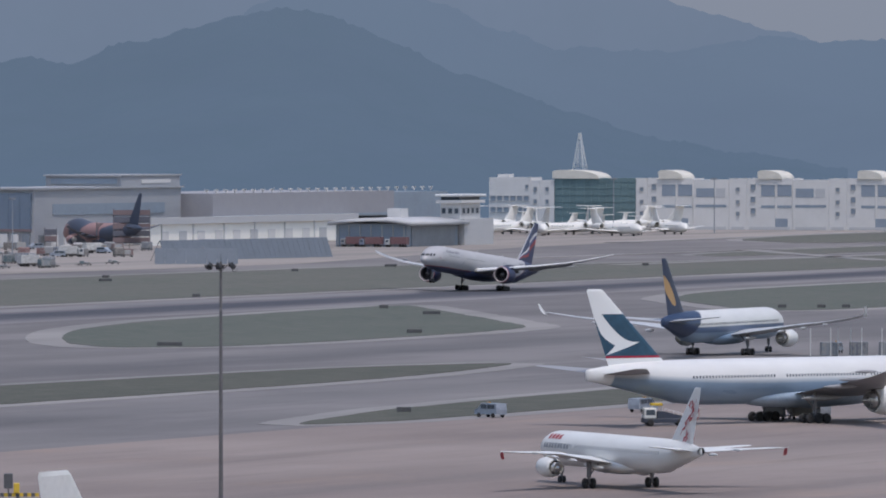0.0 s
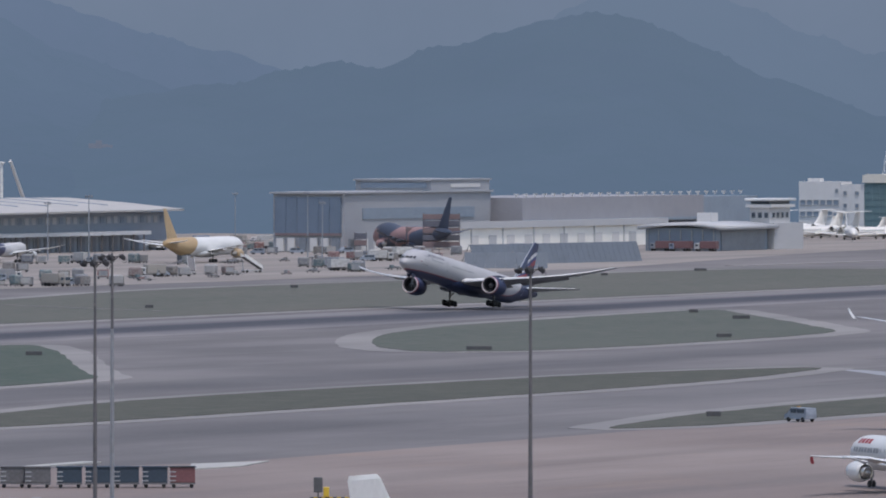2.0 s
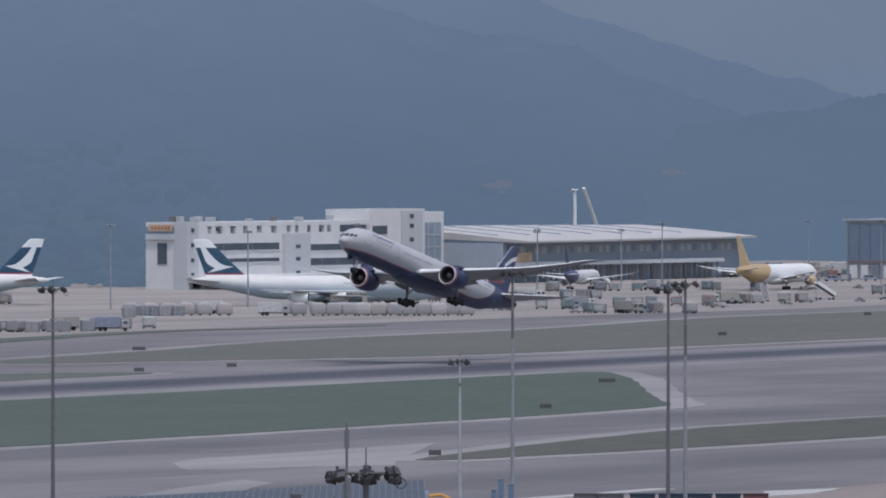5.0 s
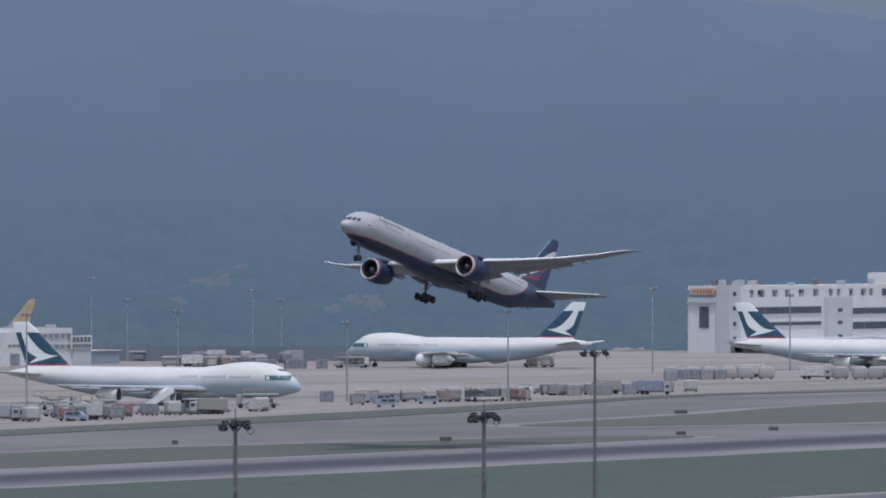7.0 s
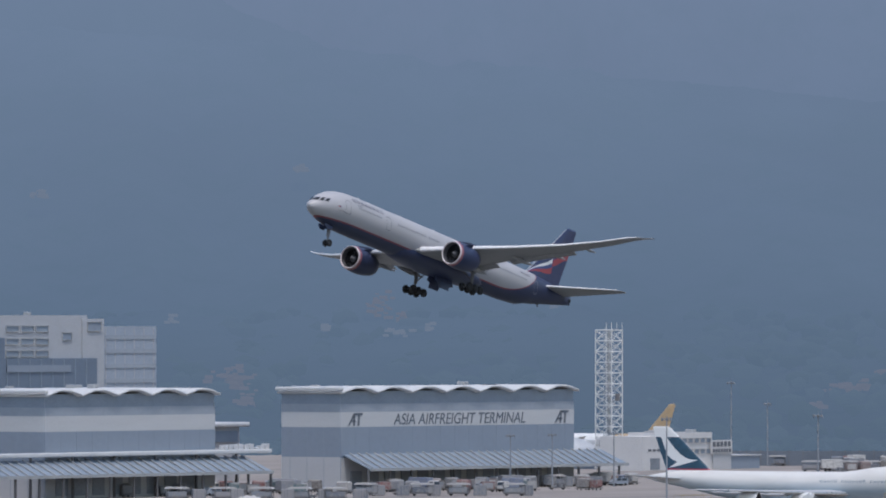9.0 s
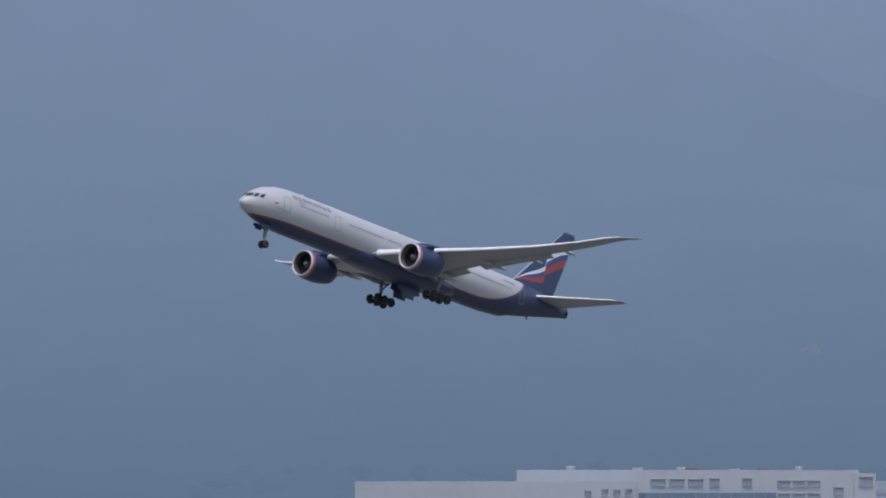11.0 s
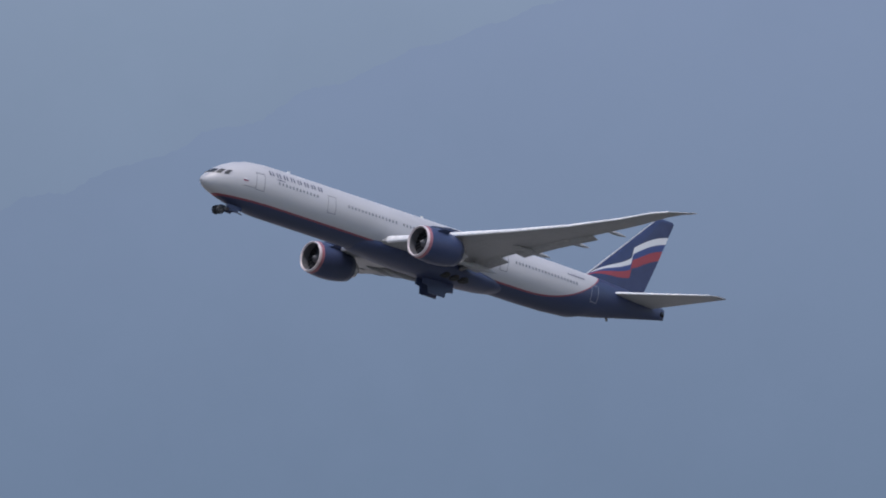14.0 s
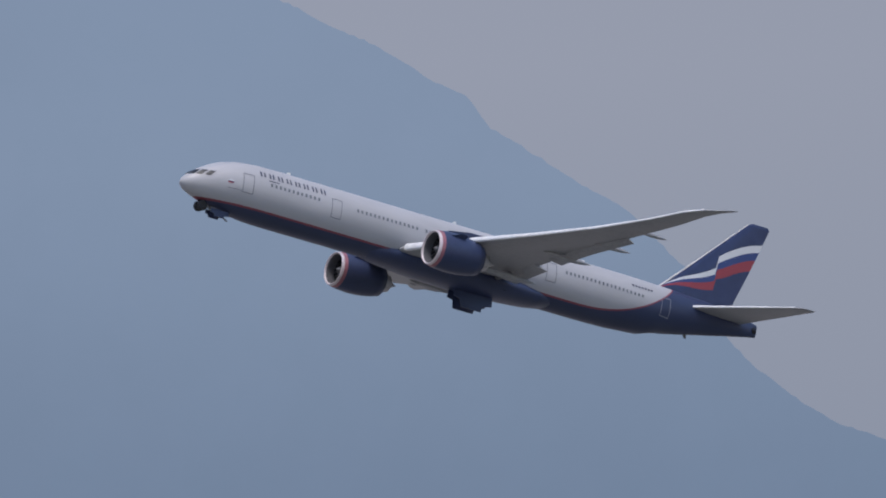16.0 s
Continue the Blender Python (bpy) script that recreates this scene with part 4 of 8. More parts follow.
wing_parts = [p for p in departing.children if p.name.startswith("wing")]
for p, side in zip(wing_parts, (1, -1)):
    for a, b in ((3.4, 8.8), (11.2, 21.5)):
        rows = []
        for i in range(5):
            y = a + (b - a) * i / 4
            le, ch, z = (float(np.interp(y, [q[0] for q in WING_LONG], [q[j] for q in WING_LONG])) for j in (1, 2, 3))
            drop = ch * 0.0031 * max(0.0, y - 4.0)
            rows.append((y, le + ch * 0.91, 0.14 * ch + 0.3, z + drop - 0.15, 0.18))
        bm = bmesh.new()
        loft(bm, [[(37.1 - le - u * ch, side * y, z + t * th - u * 0.3) for u, t in ((0, 0.4), (0.3, 0.9), (1, 0.1), (0.3, -0.4))] for y, le, ch, z, th in rows])
        part("flap", bm, TRIPLE["wing_paint"], p, "lowered trailing flap")


def gear_door(parent, at, lx, lz, tilt):
    bm = bmesh.new()
    prof = ((-lx * 0.5, 0), (lx * 0.5, 0), (lx * 0.5, -lz * 0.55), (lx * 0.34, -lz * 0.62), (lx * 0.3, -lz), (-lx * 0.22, -lz), (-lx * 0.26, -lz * 0.7), (-lx * 0.5, -lz * 0.6))
    loft(bm, [[(x, -0.05, z) for x, z in prof], [(x, 0.05, z) for x, z in prof]])
    ob = part("gear_door", bm, engine_blue, parent, "open blue undercarriage door")
    ob.matrix_basis = Matrix.Translation(at) @ pose(0, 0, 0, tilt, 0, 0)
    return ob


gear_doors = [gear_door(departing, (37.1 - 36.9, s * 0.5, -3.3), 4.8, 2.25, s * 8) for s in (1, -1)]
for s in (1, -1):
    gear_door(departing, (37.1 - 5.0, s * 0.55, -2.75), 2.2, 0.75, s * 6)


# ---- parked aircraft ----
def jet_plan(form, length, radius, span, axis, fin_top, body, fin_paint, engines, **more):
    """A parked jet scaled from the long twin's plan; axis is the body axis's height over the ground."""
    droop = more.pop("droop", 0.6)
    kx, ky, kr = length / 73.1, span / 64.8, radius / 3.1
    s = dict(form=form, length=length, radius=radius, ref=37.1 * kx, body_paint=body, fin_paint=fin_paint, engines=engines, engine_paint=white_paint,
             wing=[(y * ky, le * kx, ch * kx, z * kr * (1.0 if z < 0 else droop), th * kr) for y, le, ch, z, th in WING_LONG],
             stab=[(y * ky * 1.05, le * kx, ch * kx, z * kr, th * kr) for y, le, ch, z, th in STAB_LONG],
             fin=[(0, le * kx, ch * kx, radius * 0.65 + (z - 2.0) * (fin_top - radius * 0.65) / 10.7, th * kr) for y, le, ch, z, th in FIN_LONG],
             belly=(22 * kx, 47 * kx), belly_paint=body,
             fairings=[(y * ky, le * kx, ch * kx, z * kr - 0.1, th * kr) for y, le, ch, z, th in ((6.2, 33.5, 7.5, -2.3, 0.42), (13.2, 37.0, 6.0, -0.9, 0.36), (18.2, 39.5, 5.0, -0.2, 0.3), (23.0, 41.8, 4.0, 0.6, 0.25))],
             deck_panes=[tuple(v * kr for v in q) for q in TRIPLE["deck_panes"]])
    w = 0.67 * min(1.0, axis / 5.6)
    s["legs"] = [("nose_gear", (5.9 * kx + 0.5, 0, -radius * 0.75), axis - radius * 0.75, (0.0,), w * 0.8, 0.35, 0.35, [(-1.0, 0, 0.2)]),
                 ("main_gear", (37.1 * kx, 5.5 * ky, -radius * 0.55), axis - radius * 0.55, more.pop("axles", (0.8, -0.8)), w, 0.45, 0.6, [(0.2, -1.4, -0.1)])]
    s.update(more)
    return s


def parked(name, label, x, y, axis, yaw, s, group="parked airliners"):
    return airliner(name, label, pose(x, y, axis, 0, 0, yaw), s, group)[0]


plain_body = livery("plain_white_livery", (0.7, 0.695, 0.68), (0.64, 0.635, 0.63), (0.7, 0.7, 0.7), -9.0, 0, 50, 10, 0)
SMALL_JET = jet_plan(TWIN, 44.5, 1.98, 34.1, 3.95, 7.8, plain_body, white_paint, [(13.6, 5.75, -1.75, 4.4, 1.05)], axles=(0.0,), wing_paint=white_paint, droop=0.2,
                winglet=[(16.9, 28.4, 0.9, -0.3, 0.06), (17.0, 28.3, 1.0, 0.2, 0.08), (17.02, 28.6, 0.6, 0.5, 0.06)], winglet_paint=emblem_red,
                panes=[(6.5, 12.5, 0.53), (13.5, 36.5, 0.53)], pane_z=0.45, pane_paint=worn("pale_pane", (0.36, 0.37, 0.39), 0.3))
SMALL_JET["legs"][0] = ("nose_gear", (5.0, 0, -1.4), 2.55, (0.0,), 0.4, 0.25, 0.25, [(-0.8, 0, 0.2)])
SMALL_JET["ref"] = 22.0
SMALL_JET["legs"][1] = ("main_gear", (22.0, 3.8, -1.2), 2.75, (0.0,), 0.6, 0.4, 0.45, [(0.2, -1.2, 0.0)])
taxiing = parked("airliner", "small white twin-engine jet with a red emblem on its fin", 957.9, 367.3, 3.95, 43.9, SMALL_JET)


letter_grey = worn("letter_grey", (0.3, 0.31, 0.33), 0.6)


def red_emblem(parent):
    """A curling red shape on both sides of the fin, with two red marks and grey bars on the nose."""
    for side in (1, -1):
        bm = bmesh.new()
        strokes = [[(0.72 * math.sin(t * 10.5) * (1.0 - 0.35 * t), 4.3 * t) for t in [i / 26 for i in range(27)]],
                   [(-0.2, 3.5), (0.35, 4.0), (0.9, 4.7)], [(-0.3, 3.3), (-0.9, 3.7), (-0.8, 4.3)], [(0.2, 2.2), (0.9, 2.5), (1.0, 3.0)], [(-0.4, 1.4), (-1.0, 1.1), (-1.1, 0.5)], [(0.3, 0.6), (0.9, 0.3), (0.7, -0.2)]]
        for line in strokes:
            rows = []
            for i, (dx, dz) in enumerate(line):
                a, b = Vector(line[max(0, i - 1)]), Vector(line[min(len(line) - 1, i + 1)])
                d = (b - a).normalized()
                half = 0.3 if len(line) > 5 else 0.26 - 0.08 * i
                back = 40.5 + 0.62 * dz
                rows.append([(22 - back - dx - d.y * half, side * (0.42 - 0.03 * dz), 2.0 + dz + d.x * half), (22 - back - dx + d.y * half, side * (0.42 - 0.03 * dz), 2.0 + dz - d.x * half)])
            patch(bm, rows)
        part("emblem", bm, emblem_red, parent, "curling red emblem")
        for i in range(4):
            part("lettering_bar", bars_on_body([(4.9 + i * 1.0, 5.6 + i * 1.0)], 1.1, 1.6, skin_of(SMALL_JET), 22.0, side), emblem_red, parent, "red bar in place of a character")
        for i in range(9):
            part("lettering_bar", bars_on_body([(4.2 + i * 0.85, 4.75 + i * 0.85)], 0.1, 0.65, skin_of(SMALL_JET), 22.0, side), letter_grey, parent, "grey bar in place of lettering")


red_emblem(taxiing)
bm = bmesh.new()
turned(bm, ((0, 0.42), (0.05, 0.4), (-0.4, 0.3), (-0.4, 0.01)), (22.0 - 44.5, 0, 0.85), "x", 14)
part("tail_exhaust", bm, fan_dark, taxiing, "dark exhaust at the tail")

teal_body = livery("white_and_pale_blue_livery", (0.68, 0.675, 0.67), (0.21, 0.29, 0.38), (0.6, 0.62, 0.64), 0.1, 0, 8, 26, 1.2, 1.6, 0.4, 0.3, (32.0, 0.2, (0.66, 0.66, 0.65)))
teal_fin = brush_fin("brush_fin_paint", 1.08, 22.9, 2.4, 10.2, 9.5)
LONG_JET = dict(TRIPLE, body_paint=teal_body, fin_paint=teal_fin, engine_paint=white_paint, lip_paint=bare_metal, belly_paint=worn("belly_grey", (0.3, 0.38, 0.47), 0.4), wing_paint=worn("dull_wing", (0.3, 0.3, 0.315), 0.5), fin_rim=False, pane_paint=glass_dark, slat_paint=bare_metal, ring_paint=None)
LONG_JET.pop("name_bars")
LONG_JET["panes"] = [(8, 16.5, 0.53), (19, 26, 0.53), (27, 41, 0.53), (43, 57, 0.53)]
LONG_JET["wing"] = [(y, le, ch, z * (1.0 if z < 0 else 0.62), th) for y, le, ch, z, th in WING_LONG]
LONG_JET["legs"] = [(n, at, reach - 0.15 if n == "nose_gear" else reach - 0.25, ax, wr, ww, hf, st) for n, at, reach, ax, wr, ww, hf, st in TRIPLE["legs"]]
parked("airliner", "long white twin-engine jet with a teal fin, parked at a stand", 1179.2, 427.0, 5.7, -30.3, LONG_JET)
white_tail = dict(LONG_JET, fin_paint=white_paint, fin=[(y, le - 1.7 if z > 2.5 else le, ch + 2.2, z, th) for y, le, ch, z, th in FIN_LONG])
parked("airliner", "white twin-engine jet of which the fin stands above the stand", 571.1, 244.7, 5.6, 0.0, white_tail)

navy_body = livery("navy_and_white_livery", (0.66, 0.66, 0.65), (0.22, 0.31, 0.42), (0.1, 0.15, 0.24), -0.5, 0.5, 15, 11, 1.5, 2.0, 0.3, 0.35, (17.0, 1.3, (0.025, 0.045, 0.1)))


def oval_fin():
    k = Mat("navy_fin_paint", 0.35)
    u, v, z = swept_coords(k, 0.98, 18.4, 1.8, 10.5)
    a = k.math("DIVIDE", k.math("SUBTRACT", u, 2.7), 1.45)
    b = k.math("DIVIDE", k.math("SUBTRACT", v, 0.45), 0.26)
    inside = k.math("LESS_THAN", k.math("ADD", k.math("MULTIPLY", a, a), k.math("MULTIPLY", b, b)), 1.0)
    k.color(k.mix(inside, k.mix(k.noise(0.6), (0.02, 0.035, 0.08), (0.03, 0.05, 0.1)), (0.48, 0.29, 0.13)))
    return k.m


WIDE_JET = jet_plan(TWIN, 58.8, 2.82, 60.3, 5.2, 12.1, navy_body, oval_fin(), [(19.5, 9.4, -2.3, 5.8, 1.45)],
                winglet=[(29.6, 37.0, 2.0, 1.75, 0.14), (30.1, 38.0, 1.5, 2.7, 0.12), (30.3, 38.9, 0.9, 3.6, 0.08)], panes=[(8, 48, 0.53)], pane_z=0.5)
parked("airliner", "navy and white twin-engine jet with a yellow oval on its fin", 1515.3, 562.4, 5.2, 0.0, WIDE_JET)

cargo_body = livery("white_cargo_livery", (0.66, 0.65, 0.63), (0.34, 0.42, 0.48), (0.5, 0.6, 0.63), 0.35, 0, 8, 26, 0.6, 1.6, 1.1, 0.55)
jumbo_fin = brush_fin("jumbo_fin_paint", 1.05, 22.7, 2.3, 10.6, 11.8, 0.78)
AXIS = 4.95
nose_teal = worn("nose_teal", (0.045, 0.125, 0.155), 0.35)
HUMPED_JET = jet_plan(JUMBO, 70.7, 3.25, 64.4, AXIS, 13.6, cargo_body, jumbo_fin, [(25.0, 11.7, -2.75, 5.6, 1.62), (33.5, 20.9, -2.45, 5.6, 1.62)], axles=(0.8, -0.8), wing_paint=light_cladding, pylon_top=2.0, lip_paint=wing_grey)
HUMPED_JET["wing"] = [(y, le - 4.5 + y * 0.08, ch, -1.75 + 0.045 * y, th) for y, le, ch, z, th in HUMPED_JET["wing"]]
HUMPED_JET["fairings"] = [(y, le, ch, -2.0 + 0.045 * y, th) for y, le, ch, z, th in HUMPED_JET["fairings"]]
HUMPED_JET["fin"] = [(0, 53.2, 12.3, 2.0, 0.5), (0, 55.0, 10.9, 3.2, 0.85), (0, 59.6, 7.9, 7.5, 0.6), (0, 64.9, 4.4, 12.6, 0.35), (0, 65.6, 3.4, 12.9, 0.15)]
HUMPED_JET["ref"] = 31.0
HUMPED_JET["belly"] = (18, 42)
HUMPED_JET["legs"] = [("nose_gear", (8.0, 0, -2.3), 2.65, (0.0,), 0.6, 0.4, 0.4, [(-1.2, 0, 0.3)]),
                ("main_gear", (32.5, 1.9, -2.4), 2.55, (0.8, -0.8), 0.62, 0.45, 0.6, [(0.2, 0.6, 0.3)]),
                ("main_gear", (29.5, 5.5, -1.8), 3.15, (0.8, -0.8), 0.62, 0.45, 0.6, [(0.2, -1.2, 0.0)])]
HUMPED_JET["deck_panes"] = [(0.08, 0.8, 2.5, 2.95), (0.9, 1.25, 2.5, 2.95), (1.32, 1.55, 2.5, 2.95)]
HUMPED_JET["name_bars"] = (worn("name_grey_blue", (0.2, 0.27, 0.33), 0.6), 1.0, 1.6, [(10.6 + i * 0.86 + q, 10.78 + i * 0.86 + q, 0.95, 1.6 if i in (0, 7, 15) else 1.48) for i in range(20) if i not in (6, 14) for q in (0.0, 0.36)])
for x, y, yaw in ((1692.9, 1082.4, -82.6), (2181, 1171, -72.7), (2153.6, 1286, 99.7)):
    ob = parked("cargo_airliner", "white four-engine freighter with a humped nose and teal fin", x, y, AXIS, yaw, HUMPED_JET, "freighters on the cargo apron")
    for side in (1, -1):
        bm = bmesh.new()
        patch(bm, [[(31 - b + 0.03, side * (skin_y(skin_of(HUMPED_JET), b, z) + 0.04), z) for b in (1.9, 2.6, 3.6, 4.8, 6.0, 7.2)] for z in (0.55, 0.9, 1.25, 1.6)])
        band = part("nose_band", bm, nose_teal, ob, "dark teal band on the nose")
        bm = bmesh.new()
        patch(bm, [[(31 - b + 0.05, side * (skin_y(skin_of(HUMPED_JET), b, z) + 0.07), z) for b in (6.0 + 0.5 * (z - 0.7), 6.9)] for z in (0.7, 1.1, 1.5)])
        part("nose_mark", bm, white_paint, band, "small white brush mark")

yellow_body = livery("yellow_tail_livery", (0.74, 0.74, 0.73), (0.44, 0.31, 0.17), (0.45, 0.3, 0.14), -4.0, 0, -1, 14, 0.0, 2.0, 0.05, 0.4, (9.0, 0.9, (0.44, 0.31, 0.17)))
yellow_fin = worn("yellow_fin_paint", (0.46, 0.335, 0.2), 0.4, amount=0.15)
OCHRE_JET = jet_plan(TWIN, 54.0, 2.82, 44.8, 4.9, 11.6, yellow_body, yellow_fin, [(17.0, 7.9, -2.2, 5.2, 1.3)], engine_paint=yellow_fin, wing_paint=white_paint)
parked("cargo_airliner", "white freighter with yellow tail and engines", 2506, 1195, 4.9, 0.0, OCHRE_JET, "freighters on the cargo apron")
parked("cargo_airliner", "freighter with a tall ochre fin behind the office block", 2277.3, 1532.7, 4.9, 100.0, OCHRE_JET, "freighters on the cargo apron")
purple_body = livery("white_navy_tail_livery", (0.6, 0.59, 0.59), (0.06, 0.065, 0.12), (0.06, 0.065, 0.12), -4.0, 0, 4, 12, 0.0, 1.6, 0.05, 0.4, (11.0, 0.8, (0.05, 0.06, 0.13)))
wide_body = livery("white_body_navy_tail", (0.6, 0.59, 0.59), (0.06, 0.065, 0.12), (0.06, 0.065, 0.12), -4.0, 0, 4, 12, 0.0, 1.6, 0.05, 0.4, (19.0, 0.8, (0.05, 0.06, 0.13)))
SLIM_JET = jet_plan(TWIN, 47.3, 1.95, 38.0, 3.9, 9.6, purple_body, navy_paint, [(15.5, 6.4, -1.7, 4.4, 1.1)], wing_paint=white_paint)
parked("cargo_airliner", "small freighter with white nose and navy tail", 2481.5, 1248, 3.9, 15.0, SLIM_JET, "freighters on the cargo apron")
TRIJET = jet_plan(TWIN, 58.0, 3.0, 51.0, 5.0, 12.4, wide_body, navy_paint, [(18.5, 8.2, -2.3, 5.4, 1.3)])
ob = parked("cargo_airliner", "wide freighter with white body and navy tail", 2426.2, 1286.3, 5.0, 14.1, TRIJET, "freighters on the cargo apron")
engine(ob, (31 - 49.5, 0, 5.6), 7.0, 1.45, white_paint, bare_metal, 1.9, 8.0)


def maroon_paint():
    k = Mat("patched_maroon_paint", 0.5)
    x, y, z, c = k.xyz()
    blotch = k.step(k.noise(0.1, 1), 0.46, 0.5)
    k.color(k.mix(blotch, k.mix(k.noise(0.8), (0.3, 0.18, 0.17), (0.36, 0.22, 0.21)), (0.06, 0.075, 0.11)))
    return k.m


maroon = maroon_paint()
OLD = jet_plan(JUMBO, 56.0, 3.3, 34.0, 5.2, 13.0, maroon, maroon, [(20.0, 8.6, -2.2, 5.0, 1.3)], engine_paint=maroon, wing_paint=worn("dull_navy", (0.08, 0.09, 0.12), 0.5))
OLD["legs"] = [(n, at, reach, ax, wr, ww, hf, st) for n, at, reach, ax, wr, ww, hf, st in OLD["legs"]]
parked("airliner", "patched maroon and navy jet under repair by the hangar", 2722, 1222, 5.2, 50.0, OLD)


cream_paint = worn("cream_paint", (0.74, 0.72, 0.68), 0.4, amount=0.12)


def business_jet(m):
    root = empty("business_jet", m, "small white business jet with a high tailplane", "airplane", "business jets in a row")
    part("fuselage", fuselage(spaced(TWIN, 28.5, 1.45), 13.0), cream_paint, root, "", True)
    for side in (1, -1):
        part("wing", wing([(0.8, 10.8, 6.2, -0.8, 0.7), (6, 14.1, 3.6, -0.4, 0.4), (12.6, 18.4, 1.7, 0.2, 0.2)], 13.0, side), cream_paint, root)
        part("tailplane", wing([(0.1, 25.7, 3.4, 5.6, 0.35), (3.7, 27.9, 1.8, 5.72, 0.16)], 13.0, side), cream_paint, root)
        bm = bmesh.new()
        turned(bm, ((0.3, 0.75), (0, 0.85), (0.5, 0.95), (2.7, 0.97), (4.4, 0.68), (4.4, 0.5), (3.0, 0.4)), (13 - 18.4, side * 2.3, 0.65), "x", 14)
        part("engine", bm, cream_paint, root, "", True)
    part("fin", wing([(0, 21.2, 6.6, 1.0, 0.6), (0, 23.6, 5.0, 2.8, 0.5), (0, 25.8, 3.6, 5.65, 0.34)], 13.0, 1, True), cream_paint, root)
    bm = bmesh.new()
    sk = skin_of(dict(form=TWIN, length=28.5, radius=1.45))
    for b in range(9):
        for side in (1, -1):
            skin_patch(bm, sk, 13.0, side, 4.6 + b * 1.15, 5.0 + b * 1.15, 0.25, 0.62, 0.03, 1)
    tagged(part("cabin_panes", bm, glass_dark, root, "dark oval cabin panes"), kind="stuff")
    for n, x, y in (("nose_gear", 8.2, 0), ("main_gear", -1.2, 1.5), ("main_gear", -1.2, -1.5)):
        bm = bmesh.new()
        rod(bm, (x, y, -0.8), (x, y, -1.75), 0.09)
        wheel(bm, (x, y, -1.75), 0.35, 0.4)
        part(n, bm, rubber, root)
    return root


jet = business_jet(pose(3184, 1277, 2.62, 0, 0, 205))
for p in jet.children:
    p.data.transform(Matrix.Scale(1.25, 4))
small_jet = business_jet(pose(3214, 1236, 2.1, 0, 0, 178))
for p in small_jet.children:
    p.data.transform(Matrix.Diagonal((0.95, 0.95, 0.9, 1)))
small_jet["label"] = "compact white business jet with a high tailplane"
rnd = random.Random(17)
for i in range(15):
    dx = 34 * ((i * 3) % 5) - 70 + rnd.uniform(-9, 9)
    kind, h = (jet, 2.62) if i % 3 else (small_jet, 1.92)
    copy_thing(kind, pose(3172 + dx, 1274 - i * 5.4 + 0.4 * dx + rnd.uniform(-2, 2), h, 0, 0, rnd.choice((150, 196, 230, 25, 55, 172)) + rnd.uniform(-14, 14)))


# ---- buildings: all stand square to the runway ----
def building(name, label, x, y):
    return empty(name, Matrix.Translation((x, y, 0)), label, "building")


def wall_box(root, x0, x1, y0, y1, z0, z1, mat, name="wall", label="", bevel=0.0):
    return part(name, boxes((x0, x1, y0, y1, z0, z1), bevel=bevel), mat, root, label)


def front_windows(root, xs, z0, z1, w, y, mat=None, frame_mat=None):
    """Set-in panes with frames on a wall that faces -y."""
    for x in xs:
        p = part("window", boxes((x - w / 2 - 0.15, x - w / 2, y - 0.25, y, z0, z1), (x + w / 2, x + w / 2 + 0.15, y - 0.25, y, z0, z1), (x - w / 2 - 0.15, x + w / 2 + 0.15, y - 0.3, y, z1, z1 + 0.2),
                                (x - w / 2 - 0.15, x + w / 2 + 0.15, y - 0.35, y, z0 - 0.2, z0)), frame_mat or steel_pale, root)
        part("pane", boxes((x - w / 2, x + w / 2, y - 0.08, y + 0.02, z0, z1)), mat or glass_dark, p)


def side_windows(root, ys, z0, z1, w, x, mat=None):
    """The same on a wall that faces -x."""
    for y in ys:
        p = part("window", boxes((x - 0.25, x, y - w / 2 - 0.15, y - w / 2, z0, z1), (x - 0.25, x, y + w / 2, y + w / 2 + 0.15, z0, z1), (x - 0.35, x, y - w / 2 - 0.15, y + w / 2 + 0.15, z0 - 0.2, z0),
                                (x - 0.3, x, y - w / 2 - 0.15, y + w / 2 + 0.15, z1, z1 + 0.2)), steel_pale, root)
        part("pane", boxes((x - 0.08, x + 0.02, y - w / 2, y + w / 2, z0, z1)), mat or glass_dark, p)


def parapet(root, x0, x1, y0, y1, z, mat, t=0.4, h=0.9):
    part("parapet", boxes((x0, x1, y0, y0 + t, z, z + h), (x0, x1, y1 - t, y1, z, z + h), (x0, x0 + t, y0 + t, y1 - t, z, z + h), (x1 - t, x1, y0 + t, y1 - t, z, z + h)), mat, root)


def roof_plant(root, x0, x1, y0, y1, z, n, seed):
    rnd = random.Random(seed)
    for _ in range(n):
        x, y, w, d, h = rnd.uniform(x0, x1), rnd.uniform(y0, y1), rnd.uniform(1.2, 3.5), rnd.uniform(1.2, 3), rnd.uniform(0.8, 1.9)
        part("roof_unit", boxes((x, x + w, y, y + d, z, z + h), bevel=0.12), steel_pale if rnd.random() < 0.7 else steel_grey, root)


def vault(x0, x1, y0, y1, z0, rise, along="y", n=10, thick=0.5):
    """A curved roof sheet; its arch spans along the given axis."""
    bm = bmesh.new()
    out, inn = [], []
    for i in range(n + 1):
        t = i / n
        z = z0 + rise * math.sin(math.pi * t)
        if along == "y":
            out.append(((x0, y0 + (y1 - y0) * t, z), (x1, y0 + (y1 - y0) * t, z)))
        else:
            out.append(((x0 + (x1 - x0) * t, y0, z), (x0 + (x1 - x0) * t, y1, z)))
    ring_a = [p for p, q in out] + [(p[0], p[1], p[2] - thick) for p, q in reversed(out)]
    ring_b = [q for p, q in out] + [(q[0], q[1], q[2] - thick) for p, q in reversed(out)]
    return loft(bm, [ring_a, ring_b])


